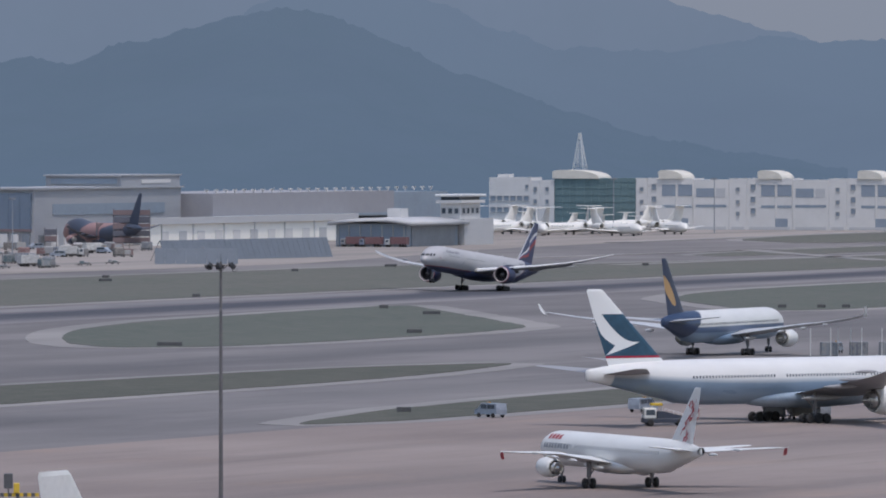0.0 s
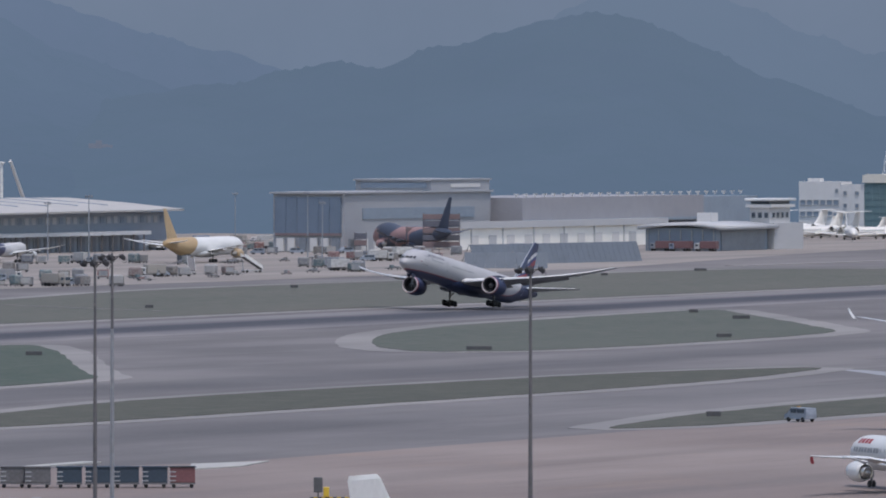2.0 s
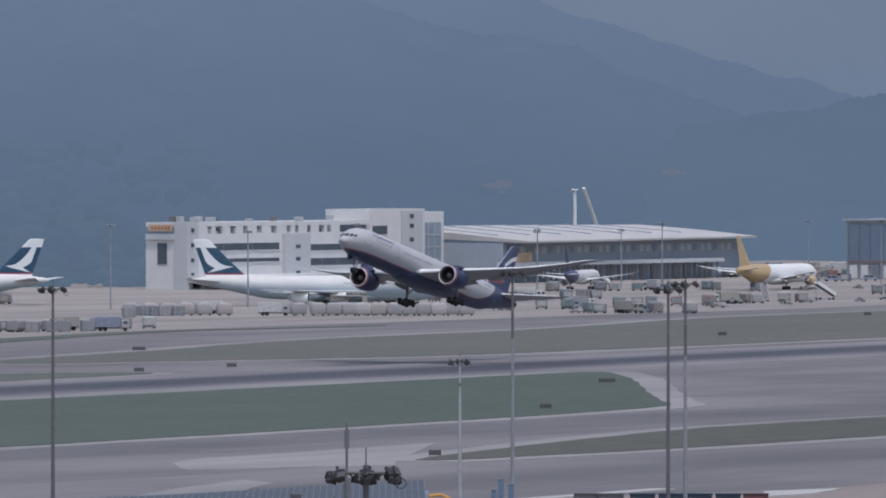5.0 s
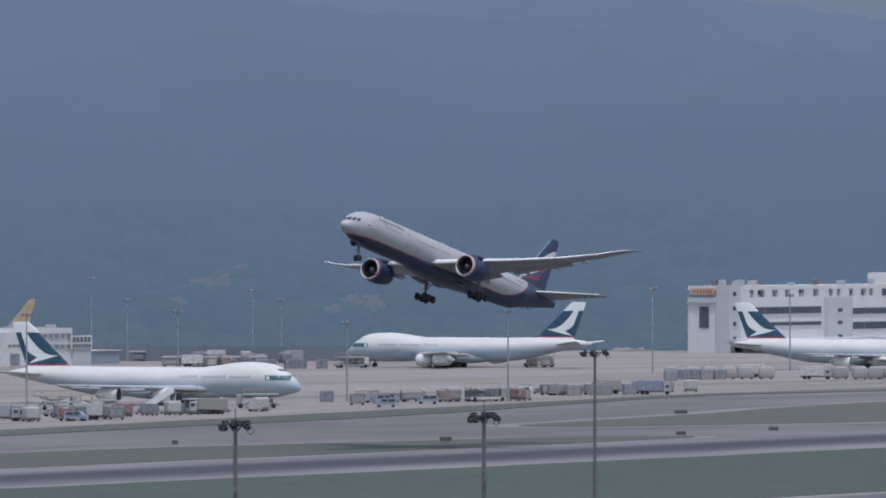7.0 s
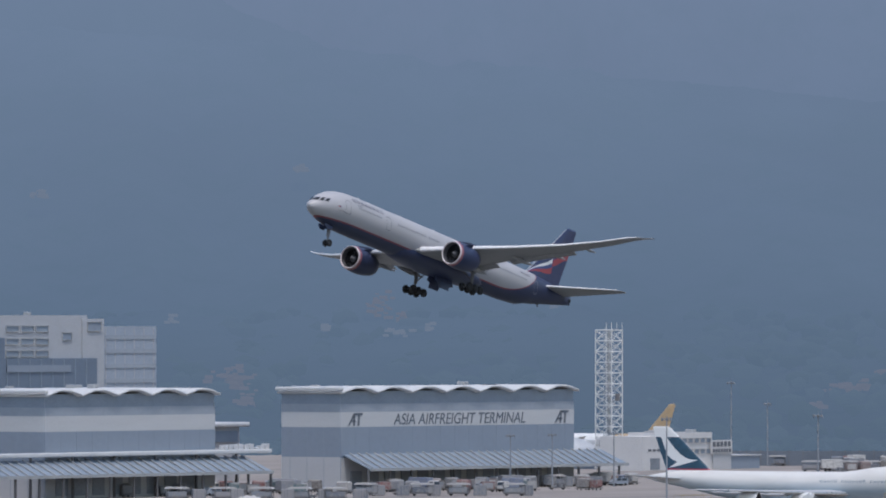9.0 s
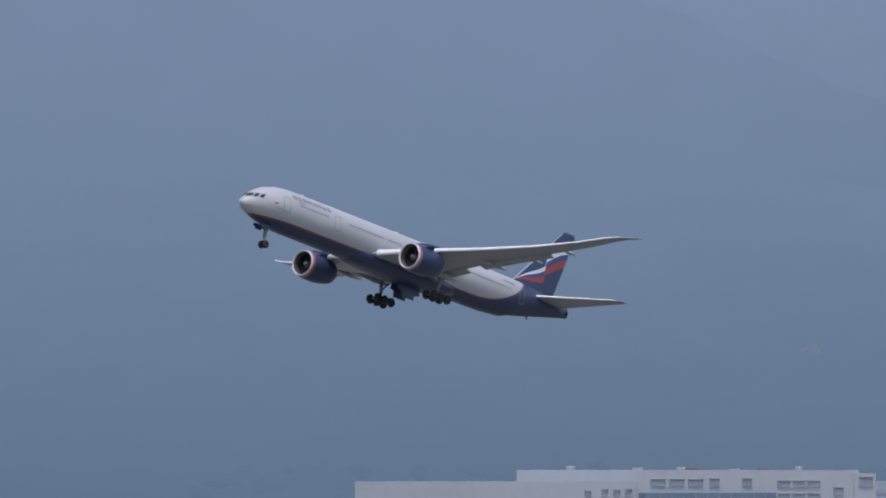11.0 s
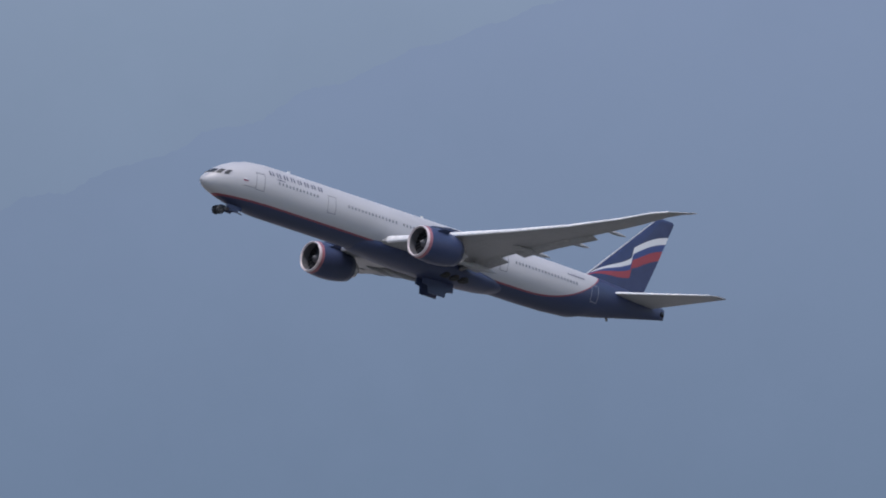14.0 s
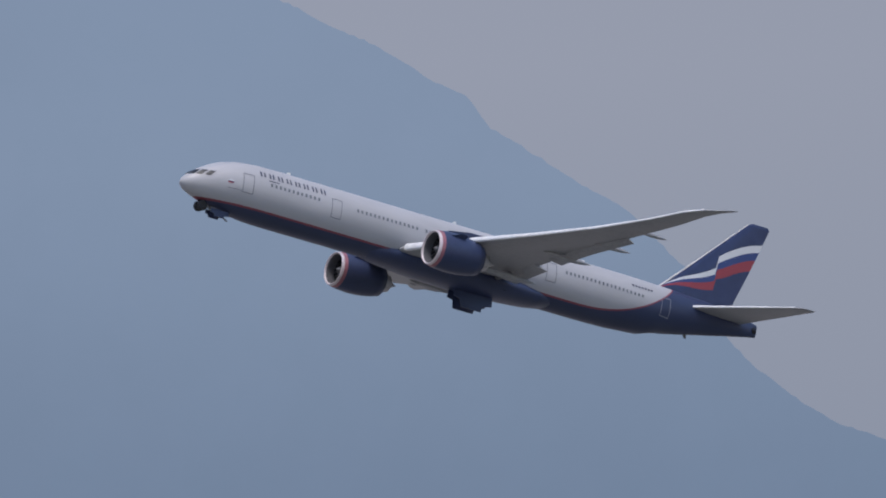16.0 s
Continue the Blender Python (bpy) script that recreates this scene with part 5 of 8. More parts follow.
def letters(text, size, mat, parent, m, label, depth=0.15, shear=0.0):
    cu = bpy.data.curves.new("sign_text", "FONT")
    cu.body, cu.size, cu.extrude, cu.align_x, cu.shear = text, size, depth, "CENTER", shear
    tmp = new("sign_text", cu)
    me = bpy.data.meshes.new_from_object(tmp)
    bpy.data.objects.remove(tmp)
    me.materials.clear()
    me.materials.append(mat)
    ob = new("sign_text", me)
    ob.parent = parent
    ob.matrix_basis = m
    ob["label"] = label
    return ob


sign_grey = worn("sign_grey", (0.12, 0.14, 0.17), 0.6, amount=0.1)
sign_band = worn("sign_band", (0.5, 0.51, 0.52), 0.7, amount=0.08, streak=(0.3, 0.3, 2))
upper_cladding = worn("upper_cladding", (0.31, 0.35, 0.4), 0.65, grain=0.3, amount=0.07)
curtain_slate = worn("curtain_slate", (0.14, 0.185, 0.25), 0.4, amount=0.12)


# freight terminal with the long name on its front
def freight_terminal(name, x0, x1, y0, depth, label, sign, canopy_from):
    b = building(name, label, x0, y0)
    L = x1 - x0
    wall_box(b, 0, L, 0, depth, 8.2, 15.4, grey_cladding, "wall", "blue-grey ribbed cladding")
    wall_box(b, 0, L, 0, depth, 15.4, 19.0, sign_band, "wall_band", "pale band that carries the name")
    wall_box(b, 0, L, 0, depth, 19.0, 21.0, upper_cladding, "wall_band", "blue-grey band below the clerestory")
    wall_box(b, 0, L, 0.3, depth, 21.0, 24.0, blue_cladding, "clerestory", "dark clerestory under the roof")
    wall_box(b, 0, L, -0.06, 0.0, 8.0, 8.5, curtain_slate, "string_course", "dark line above the docks")
    wall_box(b, 0, L, 0, depth, 0, 8.2, light_cladding, "wall")
    for i in range(int(L / 6) + 1):
        part("cladding_rib", boxes((i * 6 - 0.05, i * 6 + 0.05, -0.03, 0, 8.6, 15.3)), grey_cladding, b)
    for j in range(int(depth / 5) + 1):
        part("cladding_rib", boxes((-0.03, 0, j * 5 - 0.05, j * 5 + 0.05, 0.4, 15.3)), grey_cladding, b)
    n = max(3, round(L / 14))
    w = (L + 1.2) / n
    for i in range(n):
        part("roof_vault", vault(i * w - 0.5, (i + 1) * w - 0.5, -1.2, depth + 1, 23.9, 1.3, "x", 12, 0.45), roof_metal, b, "white wave of the roof", True)
    wall_box(b, -1.4, 0, -1.0, depth + 1, 24.2, 25.1, roof_metal, "roof_edge", "", 0.2)
    # sloping canopy with ribs over the truck docks
    c0 = canopy_from
    bm = bmesh.new()
    loft(bm, [[(c0, -8, 5.2), (c0, 0.0, 8.6), (c0, 0.0, 8.9), (c0, -8, 5.5)], [(L + 12, -8, 5.2), (L + 12, 0.0, 8.6), (L + 12, 0.0, 8.9), (L + 12, -8, 5.5)]])
    part("canopy", bm, blue_cladding, b, "dark sloping canopy")
    for i in range(int((L + 12 - c0) / 3.4)):
        bm = bmesh.new()
        x = c0 + 1 + i * 3.4
        rod(bm, (x, -8, 5.75), (x + 1.6, 0.0, 9.15), 0.2, 0.2, 5)
        part("canopy_rib", bm, steel_pale, b)
    part("canopy_gutter", boxes((c0, L + 12, -8.5, -8.0, 4.9, 5.6)), steel_pale, b)
    for i in range(int((L + 12 - c0) / 9) + 1):
        part("canopy_post", boxes((c0 + i * 9, c0 + 0.45 + i * 9, -7.6, -7.15, 0, 5.3)), steel_grey, b)
    for i in range(int((L - 8) / 7)):
        part("dock_door", boxes((4 + i * 7, 8.6 + i * 7, -0.16, 0.0, 0.6, 4.8)), dark_opening, b, "dark loading dock")
    if sign:
        letters("ASIA AIRFREIGHT TERMINAL", 3.9, sign_grey, b, Matrix.Translation((50.2, -0.06, 15.85)) @ pose(0, 0, 0, 90, 0, 0) @ Matrix.Diagonal((1.14, 1, 1, 1)), "dark grey name in capital letters", depth=0.03, shear=0.2)
    for x in (5.9, L - 5.6) if sign else ():
        bm = bmesh.new()
        for pts in (((0, 0), (0.6, 0), (3.0, 3.0), (2.4, 3.0)), ((2.2, 0), (2.8, 0), (3.0, 3.0), (2.4, 3.0)), ((3.1, 2.5), (6.0, 2.5), (6.1, 3.1), (3.2, 3.1)), ((4.0, 0), (4.7, 0), (5.0, 2.5), (4.3, 2.5)), ((0.9, 0.9), (3.2, 0.9), (3.2, 1.3), (1.2, 1.3))):
            loft(bm, [[(x - 3 + p, -0.12, 15.7 + q) for p, q in pts], [(x - 3 + p, -0.02, 15.7 + q) for p, q in pts]])
        part("logo", bm, sign_grey, b, "slanted grey emblem")
    roof_plant(b, 6, L - 6, 6, max(8, depth - 4), 24.2, 5, x0)
    return b


freight_terminal("freight_terminal", 1808, 1908, 1290, 17.6, "grey freight terminal with white wave roof and large name", True, 1.0)
freight_terminal("freight_terminal", 1691, 1757, 1290, 34, "grey freight terminal with white wave roof, no name", False, -120.0)
b = building("cargo_shed", "dark grey cargo shed with a pale parapet band", 1560, 1327)
wall_box(b, 0, 134, 0, 34, 0, 19.8, curtain_slate, "wall", "dark slate cladding")
wall_box(b, -0.4, 134, -0.4, 34, 19.8, 21.0, upper_cladding, "parapet", "pale parapet band")
for i in range(22):
    wall_box(b, 3 + i * 6, 3.2 + i * 6, -0.15, 0, 1.0, 19.8, blue_cladding, "cladding_rib")
roof_plant(b, 6, 120, 4, 28, 21.0, 6, 77)
b = building("low_annex", "low white annex between the freight terminals", 1809.5, 1330)
wall_box(b, 0, 12, 0, 14, 0, 15.2, light_cladding)
wall_box(b, 1, 11, -0.3, 0, 11.5, 14.2, blue_cladding, "window_band", "dark band under the roof")
wall_box(b, -0.8, 14.6, -1.5, 15, 15.2, 16.3, roof_metal, "roof", "", 0.3)
b = building("link_roof", "long white flat roof over the loading docks", 1570, 1287.8)
wall_box(b, 0, 207, 0, 2.1, 9.6, 10.6, roof_metal, "roof", "", 0.2)
for i in range(13):
    wall_box(b, 2 + i * 16, 2.5 + i * 16, 1.0, 1.5, 0, 9.6, steel_grey, "post")
rnd = random.Random(5)
for i in range(9):
    x = 188 + i * 2.1
    wall_box(b, x, x + 1.5, 0.3, 1.8, 10.6, 11.0 + rnd.random() * 0.9, roof_metal, "roof_unit", "", 0.1)

# tall office block behind
pale_block = worn("pale_block", (0.4, 0.42, 0.45), 0.75, amount=0.08)
b = building("office_block", "tall pale office block with glazed corner and setbacks", 1822.5, 1500)
wall_box(b, 0, 68, 0, 40, 0, 39.5, pale_block)
wall_box(b, 66, 161, -1, 40, 0, 41.6, pale_block)
wall_box(b, 158.5, 168, -1.5, 38, 0, 41.6, pale_block, "stair_tower")
wall_box(b, 168, 192, -1.2, 38, 0, 39.6, worn("glazed_pale", (0.31, 0.36, 0.43), 0.4, amount=0.12), "glazed_wing", "pale blue glazed wing")
wall_box(b, 66, 122, -3.2, -1, 20, 36.5, curtain_slate, "curtain_wall", "dark blue curtain wall")
wall_box(b, 122, 164, -2.2, -1, 20, 31, curtain_slate, "curtain_wall", "dark blue curtain wall")
wall_box(b, 78, 104, -3.5, -3.2, 30.6, 33.4, grey_cladding, "panel", "paler panel in the glazing")
wall_box(b, 78, 98, -3.4, -3.2, 28.0, 30.2, glass_dark, "window_band", "dark window band")
wall_box(b, 124, 152, -2.5, -2.2, 27.4, 29.2, grey_cladding, "panel", "paler panel in the glazing")
for i in range(11):
    wall_box(b, 67 + i * 5, 67.3 + i * 5, -3.35, -3.2, 20, 36.4, blue_cladding, "mullion")
for i in range(8):
    wall_box(b, 124 + i * 5, 124.3 + i * 5, -2.35, -2.2, 20, 30.9, blue_cladding, "mullion")
for i in range(7):
    wall_box(b, 92 + i * 10, 98 + i * 10, -3.5, -3.2 if i < 3 else -2.2, 20.4, 23.2, glass_dark, "window_band", "dark window band")
for x, z in ((46, 37.0), (53, 37.4), (58, 37.2), (63, 37.4), (41, 33.0), (47, 33.0), (47, 28.4), (61, 28.8), (40, 27.6)):
    front_windows(b, [x], z - 1.2, z, 2.4, 0, grey_cladding)
wall_box(b, 67.5, 72, -3.4, -3.2, 20, 24.5, pale_block, "recess_frame")
for z in (39.6, 36.2, 33.0):
    front_windows(b, [128, 134.5, 141], z - 1.4, z, 5.4, -1, blue_cladding)
front_windows(b, [152], 36.0, 37.8, 4, -1, grey_cladding)
front_windows(b, [74, 82, 90], 38.6, 40.0, 6, -1, grey_cladding)
front_windows(b, [98, 112], 38.4, 40.2, 4, -1, blue_cladding)
front_windows(b, [163.5], 38.4, 40.6, 6, -1.5, grey_cladding)
# Matt pale cladding paints in the sky that this glazing reflects.
for z in (37.2, 33.4, 29.4, 25.4, 21.4):
    wall_box(b, 168.6, 191.4, -1.4, -1.2, z - 1.1, z, upper_cladding, "window_band", "window band with reflected sky painted in its pale tone")
for i in range(6):
    wall_box(b, 169 + i * 4.3, 169.15 + i * 4.3, -1.32, -1.2, 16, 39.2, light_cladding, "mullion")
parapet(b, 66, 161, -1, 40, 41.6, pale_block)
roof_plant(b, 70, 155, 4, 30, 41.6, 8, 3)

# lattice tower
def lattice_tower(name, label, x, y, w, h, top, levels, r=0.28):
    root = empty(name, Matrix.Translation((x, y, 0)), label, "tower")
    def corner(i, z):
        k = w / 2 + (top / 2 - w / 2) * z / h
        return Vector(((-k, k, k, -k)[i], (-k, -k, k, k)[i], z))
    for i in range(4):
        bm = bmesh.new()
        rod(bm, corner(i, 0), corner(i, h), r, r * 0.8, 6)
        part("leg", bm, white_paint, root)
    for lv in range(levels):
        z0, z1 = h * lv / levels, h * (lv + 1) / levels
        for i in range(4):
            j = (i + 1) % 4
            bm = bmesh.new()
            rod(bm, corner(i, z0), corner(j, z1), r * 0.42, r * 0.42, 5)
            rod(bm, corner(j, z0), corner(i, z1), r * 0.42, r * 0.42, 5)
            rod(bm, corner(i, z1), corner(j, z1), r * 0.85, r * 0.85, 5)
            part("bracing", bm, white_paint, root)
    return root


tower = lattice_tower("lattice_tower", "white square lattice tower with steel bracing", 2117.5, 1420, 5.3, 38.5, 5.3, 13, 0.2)
part("stair_core", boxes((-0.3, 0.3, -0.3, 0.3, 0, 38)), steel_pale, tower, "pale stair core")
for q in range(13):
    bm = bmesh.new()
    z, s = 38.5 * q / 13, 1 if q % 2 else -1
    rod(bm, (-1.9 * s, 0.9 * s, z + 0.1), (1.9 * s, 0.9 * s, z + 2.9), 0.13, 0.13, 4)
    part("stair_flight", bm, steel_pale, tower, "pale steel stair flight")
for dx, dy in ((-2.65, -2.65), (2.65, -2.65), (0.0, -2.65), (2.65, 2.65)):
    bm = bmesh.new()
    rod(bm, (dx, dy, 38.5), (dx, dy, 40.6), 0.1, 0.06, 5)
    part("spike", bm, white_paint, tower)
part("hoist", boxes((-0.9, 0.9, -3.1, -2.75, 19.0, 21.0)), steel_grey, tower)
lattice_tower("radio_mast", "pointed pale lattice mast behind the flying centre", 3480, 1352, 10.5, 36.5, 0.6, 11, 0.17)

b = building("small_office", "low white office block with flat roof and sign", 2104, 1400)
wall_box(b, 0, 14, 0, 14, 0, 9.4, white_wall)
wall_box(b, 14, 34, -0.6, 14, 0, 9.8, white_wall, "wall")
for z in (8.6, 5.6):
    front_windows(b, [17, 20, 23, 26, 29, 32], z - 1.0, z, 2.0, -0.6, grey_cladding)
for i in range(5):
    wall_box(b, 3 + i * 2.2, 4.4 + i * 2.2, -0.12, 0, 5.3, 5.9, text_grey, "vent_slot")
wall_box(b, 4, 8.5, -0.15, 0, 0.3, 3.4, dark_opening, "door")
parapet(b, 14, 34, -0.6, 14, 9.8, white_wall, h=0.5)
wall_box(b, 34, 43, -1.0, 8, 0, 4.6, light_cladding, "annex")
wall_box(b, 32.5, 43, -1.3, -1.0, 4.4, 8.1, white_wall, "sign_panel", "white roof sign panel")
for i in range(5):
    wall_box(b, 33.2 + i * 1.9, 34.5 + i * 1.9, -1.45, -1.3, 6.3, 7.7, text_grey, "sign_bar", "dark bars of a roof sign")
for i in range(7):
    wall_box(b, 33.2 + i * 1.35, 34.1 + i * 1.35, -1.45, -1.3, 4.7, 5.7, text_grey, "sign_bar", "dark bars of a roof sign")
wall_box(b, 43, 59, 0, 10, 0, 3.6, grey_cladding, "low_wing")
wall_box(b, 42.8, 59.4, -0.4, 10.4, 3.6, 3.9, light_cladding, "low_roof")
roof_plant(b, 16, 30, 2, 10, 9.8, 5, 8)
b = building("store_hall", "curved white storage tent beside the tower", 2113, 1432)
part("roof", vault(0, 20, 0, 22, 5.4, 3.2, "y"), roof_metal, b, "", True)
wall_box(b, 0.5, 19.5, 1, 21, 0, 5.4, grey_cladding)
wall_box(b, 20, 38, 3, 18, 0, 6.6, grey_cladding, "wall")
wall_box(b, 19.6, 38.4, 2.6, 18.4, 6.6, 8.0, roof_metal, "flat_roof", "", 0.15)

# express terminal: white blocks with dark bands of glazing
b = building("cargo_terminal", "white multi-storey cargo terminal with dark window bands", 2395, 1350)
wall_box(b, 27, 141, 0, 14.3, 0, 16.7, white_wall)
wall_box(b, 27, 141, 1.2, 14.3, 16.7, 18.9, blue_cladding, "roof_gallery", "shaded gallery behind the parapet frame")
wall_box(b, 27, 141, 0, 14.3, 18.9, 20.2, white_wall, "parapet_beam", "white beam over the gallery")
rnd = random.Random(41)
x = 36.0
while x < 118:
    w = rnd.uniform(1.5, 7.0)
    wall_box(b, x, x + w, 0.05, 1.2, 16.7, 18.9, white_wall, "gallery_pier")
    x += w + rnd.uniform(2.0, 4.5)
for i in range(26):
    x = rnd.uniform(36, 116)
    wall_box(b, x, x + rnd.uniform(0.6, 1.8), 0.4, 1.1, 16.7, rnd.uniform(17.3, 18.7), steel_pale if i % 3 else steel_grey, "duct")
wall_box(b, 27, 36, 0, 1.2, 16.7, 18.9, white_wall, "gallery_pier")
wall_box(b, 118, 123.7, 0, 1.2, 16.7, 18.9, white_wall, "gallery_pier")
wall_box(b, 26.5, 33.5, -0.25, 4.2, 0, 20.4, light_cladding, "corner_tower", "pale grey corner tower")
for z in (18.4, 14.0, 9.4, 5.0):
    wall_box(b, 28.8, 30.6, -0.4, -0.25, z - 1.2, z, glass_dark, "pane")
wall_box(b, 141, 178, -1.2, 14.3, 0, 22.9, white_wall, "stair_tower")
wall_box(b, 162, 176, -1.5, -1.2, 0, 22.9, light_cladding, "service_strip", "pale grey strip with small windows")
for z in (21.9, 18.9, 14.6, 9.9, 6.0):
    wall_box(b, 167.3, 169.9, -1.64, -1.5, z - 1.3, z, glass_dark, "pane")
wall_box(b, 178, 195, 1, 14.3, 0, 22.6, white_wall, "glazed_tower", "white tower with blue-grey glazing")
wall_box(b, 180, 193, 0.8, 1, 4, 19.2, blue_cladding, "curtain_wall", "blue-grey glazing")
for i in range(4):
    wall_box(b, 180 + i * 4.2, 180.2 + i * 4.2, 0.65, 0.8, 4, 19.2, light_cladding, "mullion")
for z in (15.4, 11.6, 7.8):
    wall_box(b, 180, 193, 0.65, 0.8, z - 0.3, z, light_cladding, "transom")
for x0, x1, z0, z1 in ((40, 84.5, 11.6, 13.7), (47, 84.5, 8.0, 9.1), (103, 140.9, 11.1, 13.0), (103, 138, 6.5, 8.7)):
    wall_box(b, x0, x1, -0.12, 0.0, z0, z1, glass_dark, "window_band", "dark band of glazing")
    wall_box(b, x0 - 0.3, x1 + 0.3, -0.3, 0.0, z0 - 0.35, z0, light_cladding, "sill")
    for i in range(1, int((x1 - x0) / 9)):
        wall_box(b, x0 + i * 9 - 0.08, x0 + i * 9 + 0.08, -0.2, -0.12, z0, z1, steel_grey, "mullion")
wall_box(b, 86.4, 102, -1.5, 0, 0, 16.4, light_cladding, "service_tower", "pale grey service tower")
for z in (13.0, 9.2, 5.0):
    wall_box(b, 92.5, 95.3, -1.62, -1.5, z - 1.1, z, glass_dark, "pane")
for x0, x1 in ((123.7, 131.8), (132.6, 141.0)):
    wall_box(b, x0, x1, -0.12, 1.2, 16.7, 18.8, glass_dark, "window_band", "dark band of glazing")
wall_box(b, 143, 152.6, -1.36, -1.2, 15.7, 18.4, glass_dark, "window_band", "dark band of glazing")
wall_box(b, 26.3, 26.5, 4.8, 13.0, 17.5, 19.5, worn("pale_orange", (0.5, 0.36, 0.26), 0.7), "sign_panel", "faded orange sign panel")
for i in range(6):
    wall_box(b, 26.2, 26.3, 5.6 + i * 1.15, 6.3 + i * 1.15, 18.0, 19.0, worn("sign_rust", (0.4, 0.16, 0.08), 0.7), "sign_bar", "orange bars of a sign")
wall_box(b, 26.8, 27, 7.0, 10.2, 7.6, 14, glass_dark, "window_band", "dark tall glazing")
wall_box(b, 26.2, 27, 4.6, 14.2, 15.0, 15.5, light_cladding, "ledge")
wall_box(b, 27, 141, -14, 0, 3.6, 4.2, roof_metal, "dock_canopy")
for i in range(14):
    wall_box(b, 30 + i * 7.8, 35 + i * 7.8, -0.25, 0, 0.4, 3.4, dark_opening, "dock_door")
roof_plant(b, 30, 135, 2, 11, 20.2, 10, 12)
parapet(b, 141, 178, -1.2, 14.3, 22.9, white_wall, h=0.7)

# sheet-roofed express hall beside it
hall_roof = worn("hall_roof", (0.44, 0.425, 0.41), 0.7, amount=0.14, streak=(0.2, 1, 1))
b = building("express_hall", "long hall with a sweeping pale metal roof", 2590, 1330)
bm = bmesh.new()
rings = []
for i in range(9):
    x = i / 8
    rings.append([(175 * x, -9 + 4 * x, 13.3 + 0.3 * x), (175 * x, 16, 15.6), (175 * x, 48 - 10 * x, 17.7 - 0.5 * x * x), (175 * x, 95 - 20 * x, 17.0 - 0.6 * x), (175 * x, 95 - 20 * x, 16.4 - 0.6 * x), (175 * x, -9 + 4 * x, 12.7 + 0.3 * x)])
part("roof", loft(bm, rings), hall_roof, b, "pale curved metal roof")
for i in range(7):
    bm = bmesh.new()
    v = (24 + i * 20) / 182
    rod(bm, (12 + i * 22, 8, 15.0), (24 + i * 20, 47 - 9 * v, 17.75 - 0.5 * v * v), 0.25, 0.25, 5)
    part("roof_light", bm, grey_cladding, b, "long grey roof light")
wall_box(b, 0, 172, 0, 70, 0, 12.6, upper_cladding, "wall", "blue-grey glazed wall")
bm = bmesh.new()
loft(bm, [[(x, -6, 12.6), (x, 68, 12.6), (x, 68, 16.2), (x, 48, 16.9), (x, 16, 14.9), (x, -6, 12.9)] for x in (0.3, 0.8)])
part("gable", bm, grey_cladding, b)
for i in range(34):
    wall_box(b, 2 + i * 5, 4.6 + i * 5, -0.2, 0, 9.2, 11.4, light_cladding if i % 3 else blue_cladding, "pane")
wall_box(b, -4, 150, -5, 0, 5.4, 6.6, roof_metal, "dock_canopy", "pale canopy edge")
for i in range(19):
    wall_box(b, 1 + i * 8, 6.4 + i * 8, -0.3, 0, 0.2, 4.8, dark_opening, "dock_door")
for i in range(20):
    wall_box(b, i * 7.8 - 3, i * 7.8 - 2.5, -4.8, -4.4, 0, 5.4, steel_grey, "canopy_post")
wall_box(b, -2, 10, -5.3, -5.1, 6.6, 9.6, worn("faded_orange", (0.42, 0.3, 0.2), 0.7), "sign_panel", "faded orange sign panel")
b = empty("chimney", Matrix.Translation((2849, 1435, 0)), "slender white chimney with a flared head", "chimney")
bm = bmesh.new()
rod(bm, (0, 0, 0), (0, 0, 28.2), 0.7, 0.55, 12)
part("shaft", bm, white_paint, b)
part("head", boxes((-1.0, 1.0, -1.0, 1.0, 28.0, 28.7), bevel=0.2), white_paint, b)
b = empty("crane", Matrix.Translation((2872, 1432, 0)), "pale lattice jib of a mobile crane", "crane")
bm = bmesh.new()
rod(bm, (0, 0, 0), (-22, 0, 29), 0.9, 0.6, 6)
part("jib", bm, white_wall, b)
part("carriage", boxes((-2, 5, -2, 2, 0, 3)), steel_grey, b)

# maintenance hangars
hangar_grey = worn("hangar_grey", (0.34, 0.35, 0.375), 0.7, amount=0.1, streak=(0.3, 0.3, 2))
b = building("hangar", "large grey maintenance hangar with a wide blue door", 2729, 1250)
wall_box(b, 0, 118, 0, 25.5, 0, 19.0, hangar_grey)
wall_box(b, -0.8, 0, 1.0, 24.5, 6.2, 17.8, curtain_slate, "hangar_door", "blue-grey sliding hangar door")
for i in range(7):
    wall_box(b, -1.0, -0.8, 1 + i * 3.9, 1.05 + i * 3.9, 6.2, 17.8, curtain_slate, "door_rail")
wall_box(b, -0.8, 0, 1.0, 24.5, 5.4, 6.2, worn("dull_red", (0.2, 0.15, 0.16), 0.7), "door_sill", "dull red strip")
for i in range(6):
    wall_box(b, -0.85, 0, 1.5 + i * 4, 4 + i * 4, 0.3, 4.6, white_wall if i % 3 else dark_opening, "door_panel")
wall_box(b, -1.2, 119, -0.8, 26.3, 19.0, 19.6, hangar_grey, "roof_edge")
wall_box(b, 70, 118, 0.4, 28, 19.6, 23.0, hangar_grey, "upper_wall")
wall_box(b, 69.6, 70, 2, 26, 20.4, 22.2, blue_cladding, "window_band", "dark blue band")
wall_box(b, 69, 119, 0, 28.4, 23.0, 23.5, hangar_grey, "roof_edge")
wall_box(b, 86, 110, 0.2, 0.4, 20.6, 21.8, white_wall, "sign_panel", "white sign panel")
wall_box(b, 14, 104, -0.3, 0, 10.6, 14.2, blue_cladding, "window_band", "dark blue band")
wall_box(b, 30, 66, -0.3, 0, 5.0, 8.0, blue_cladding, "window_band", "dark blue band")
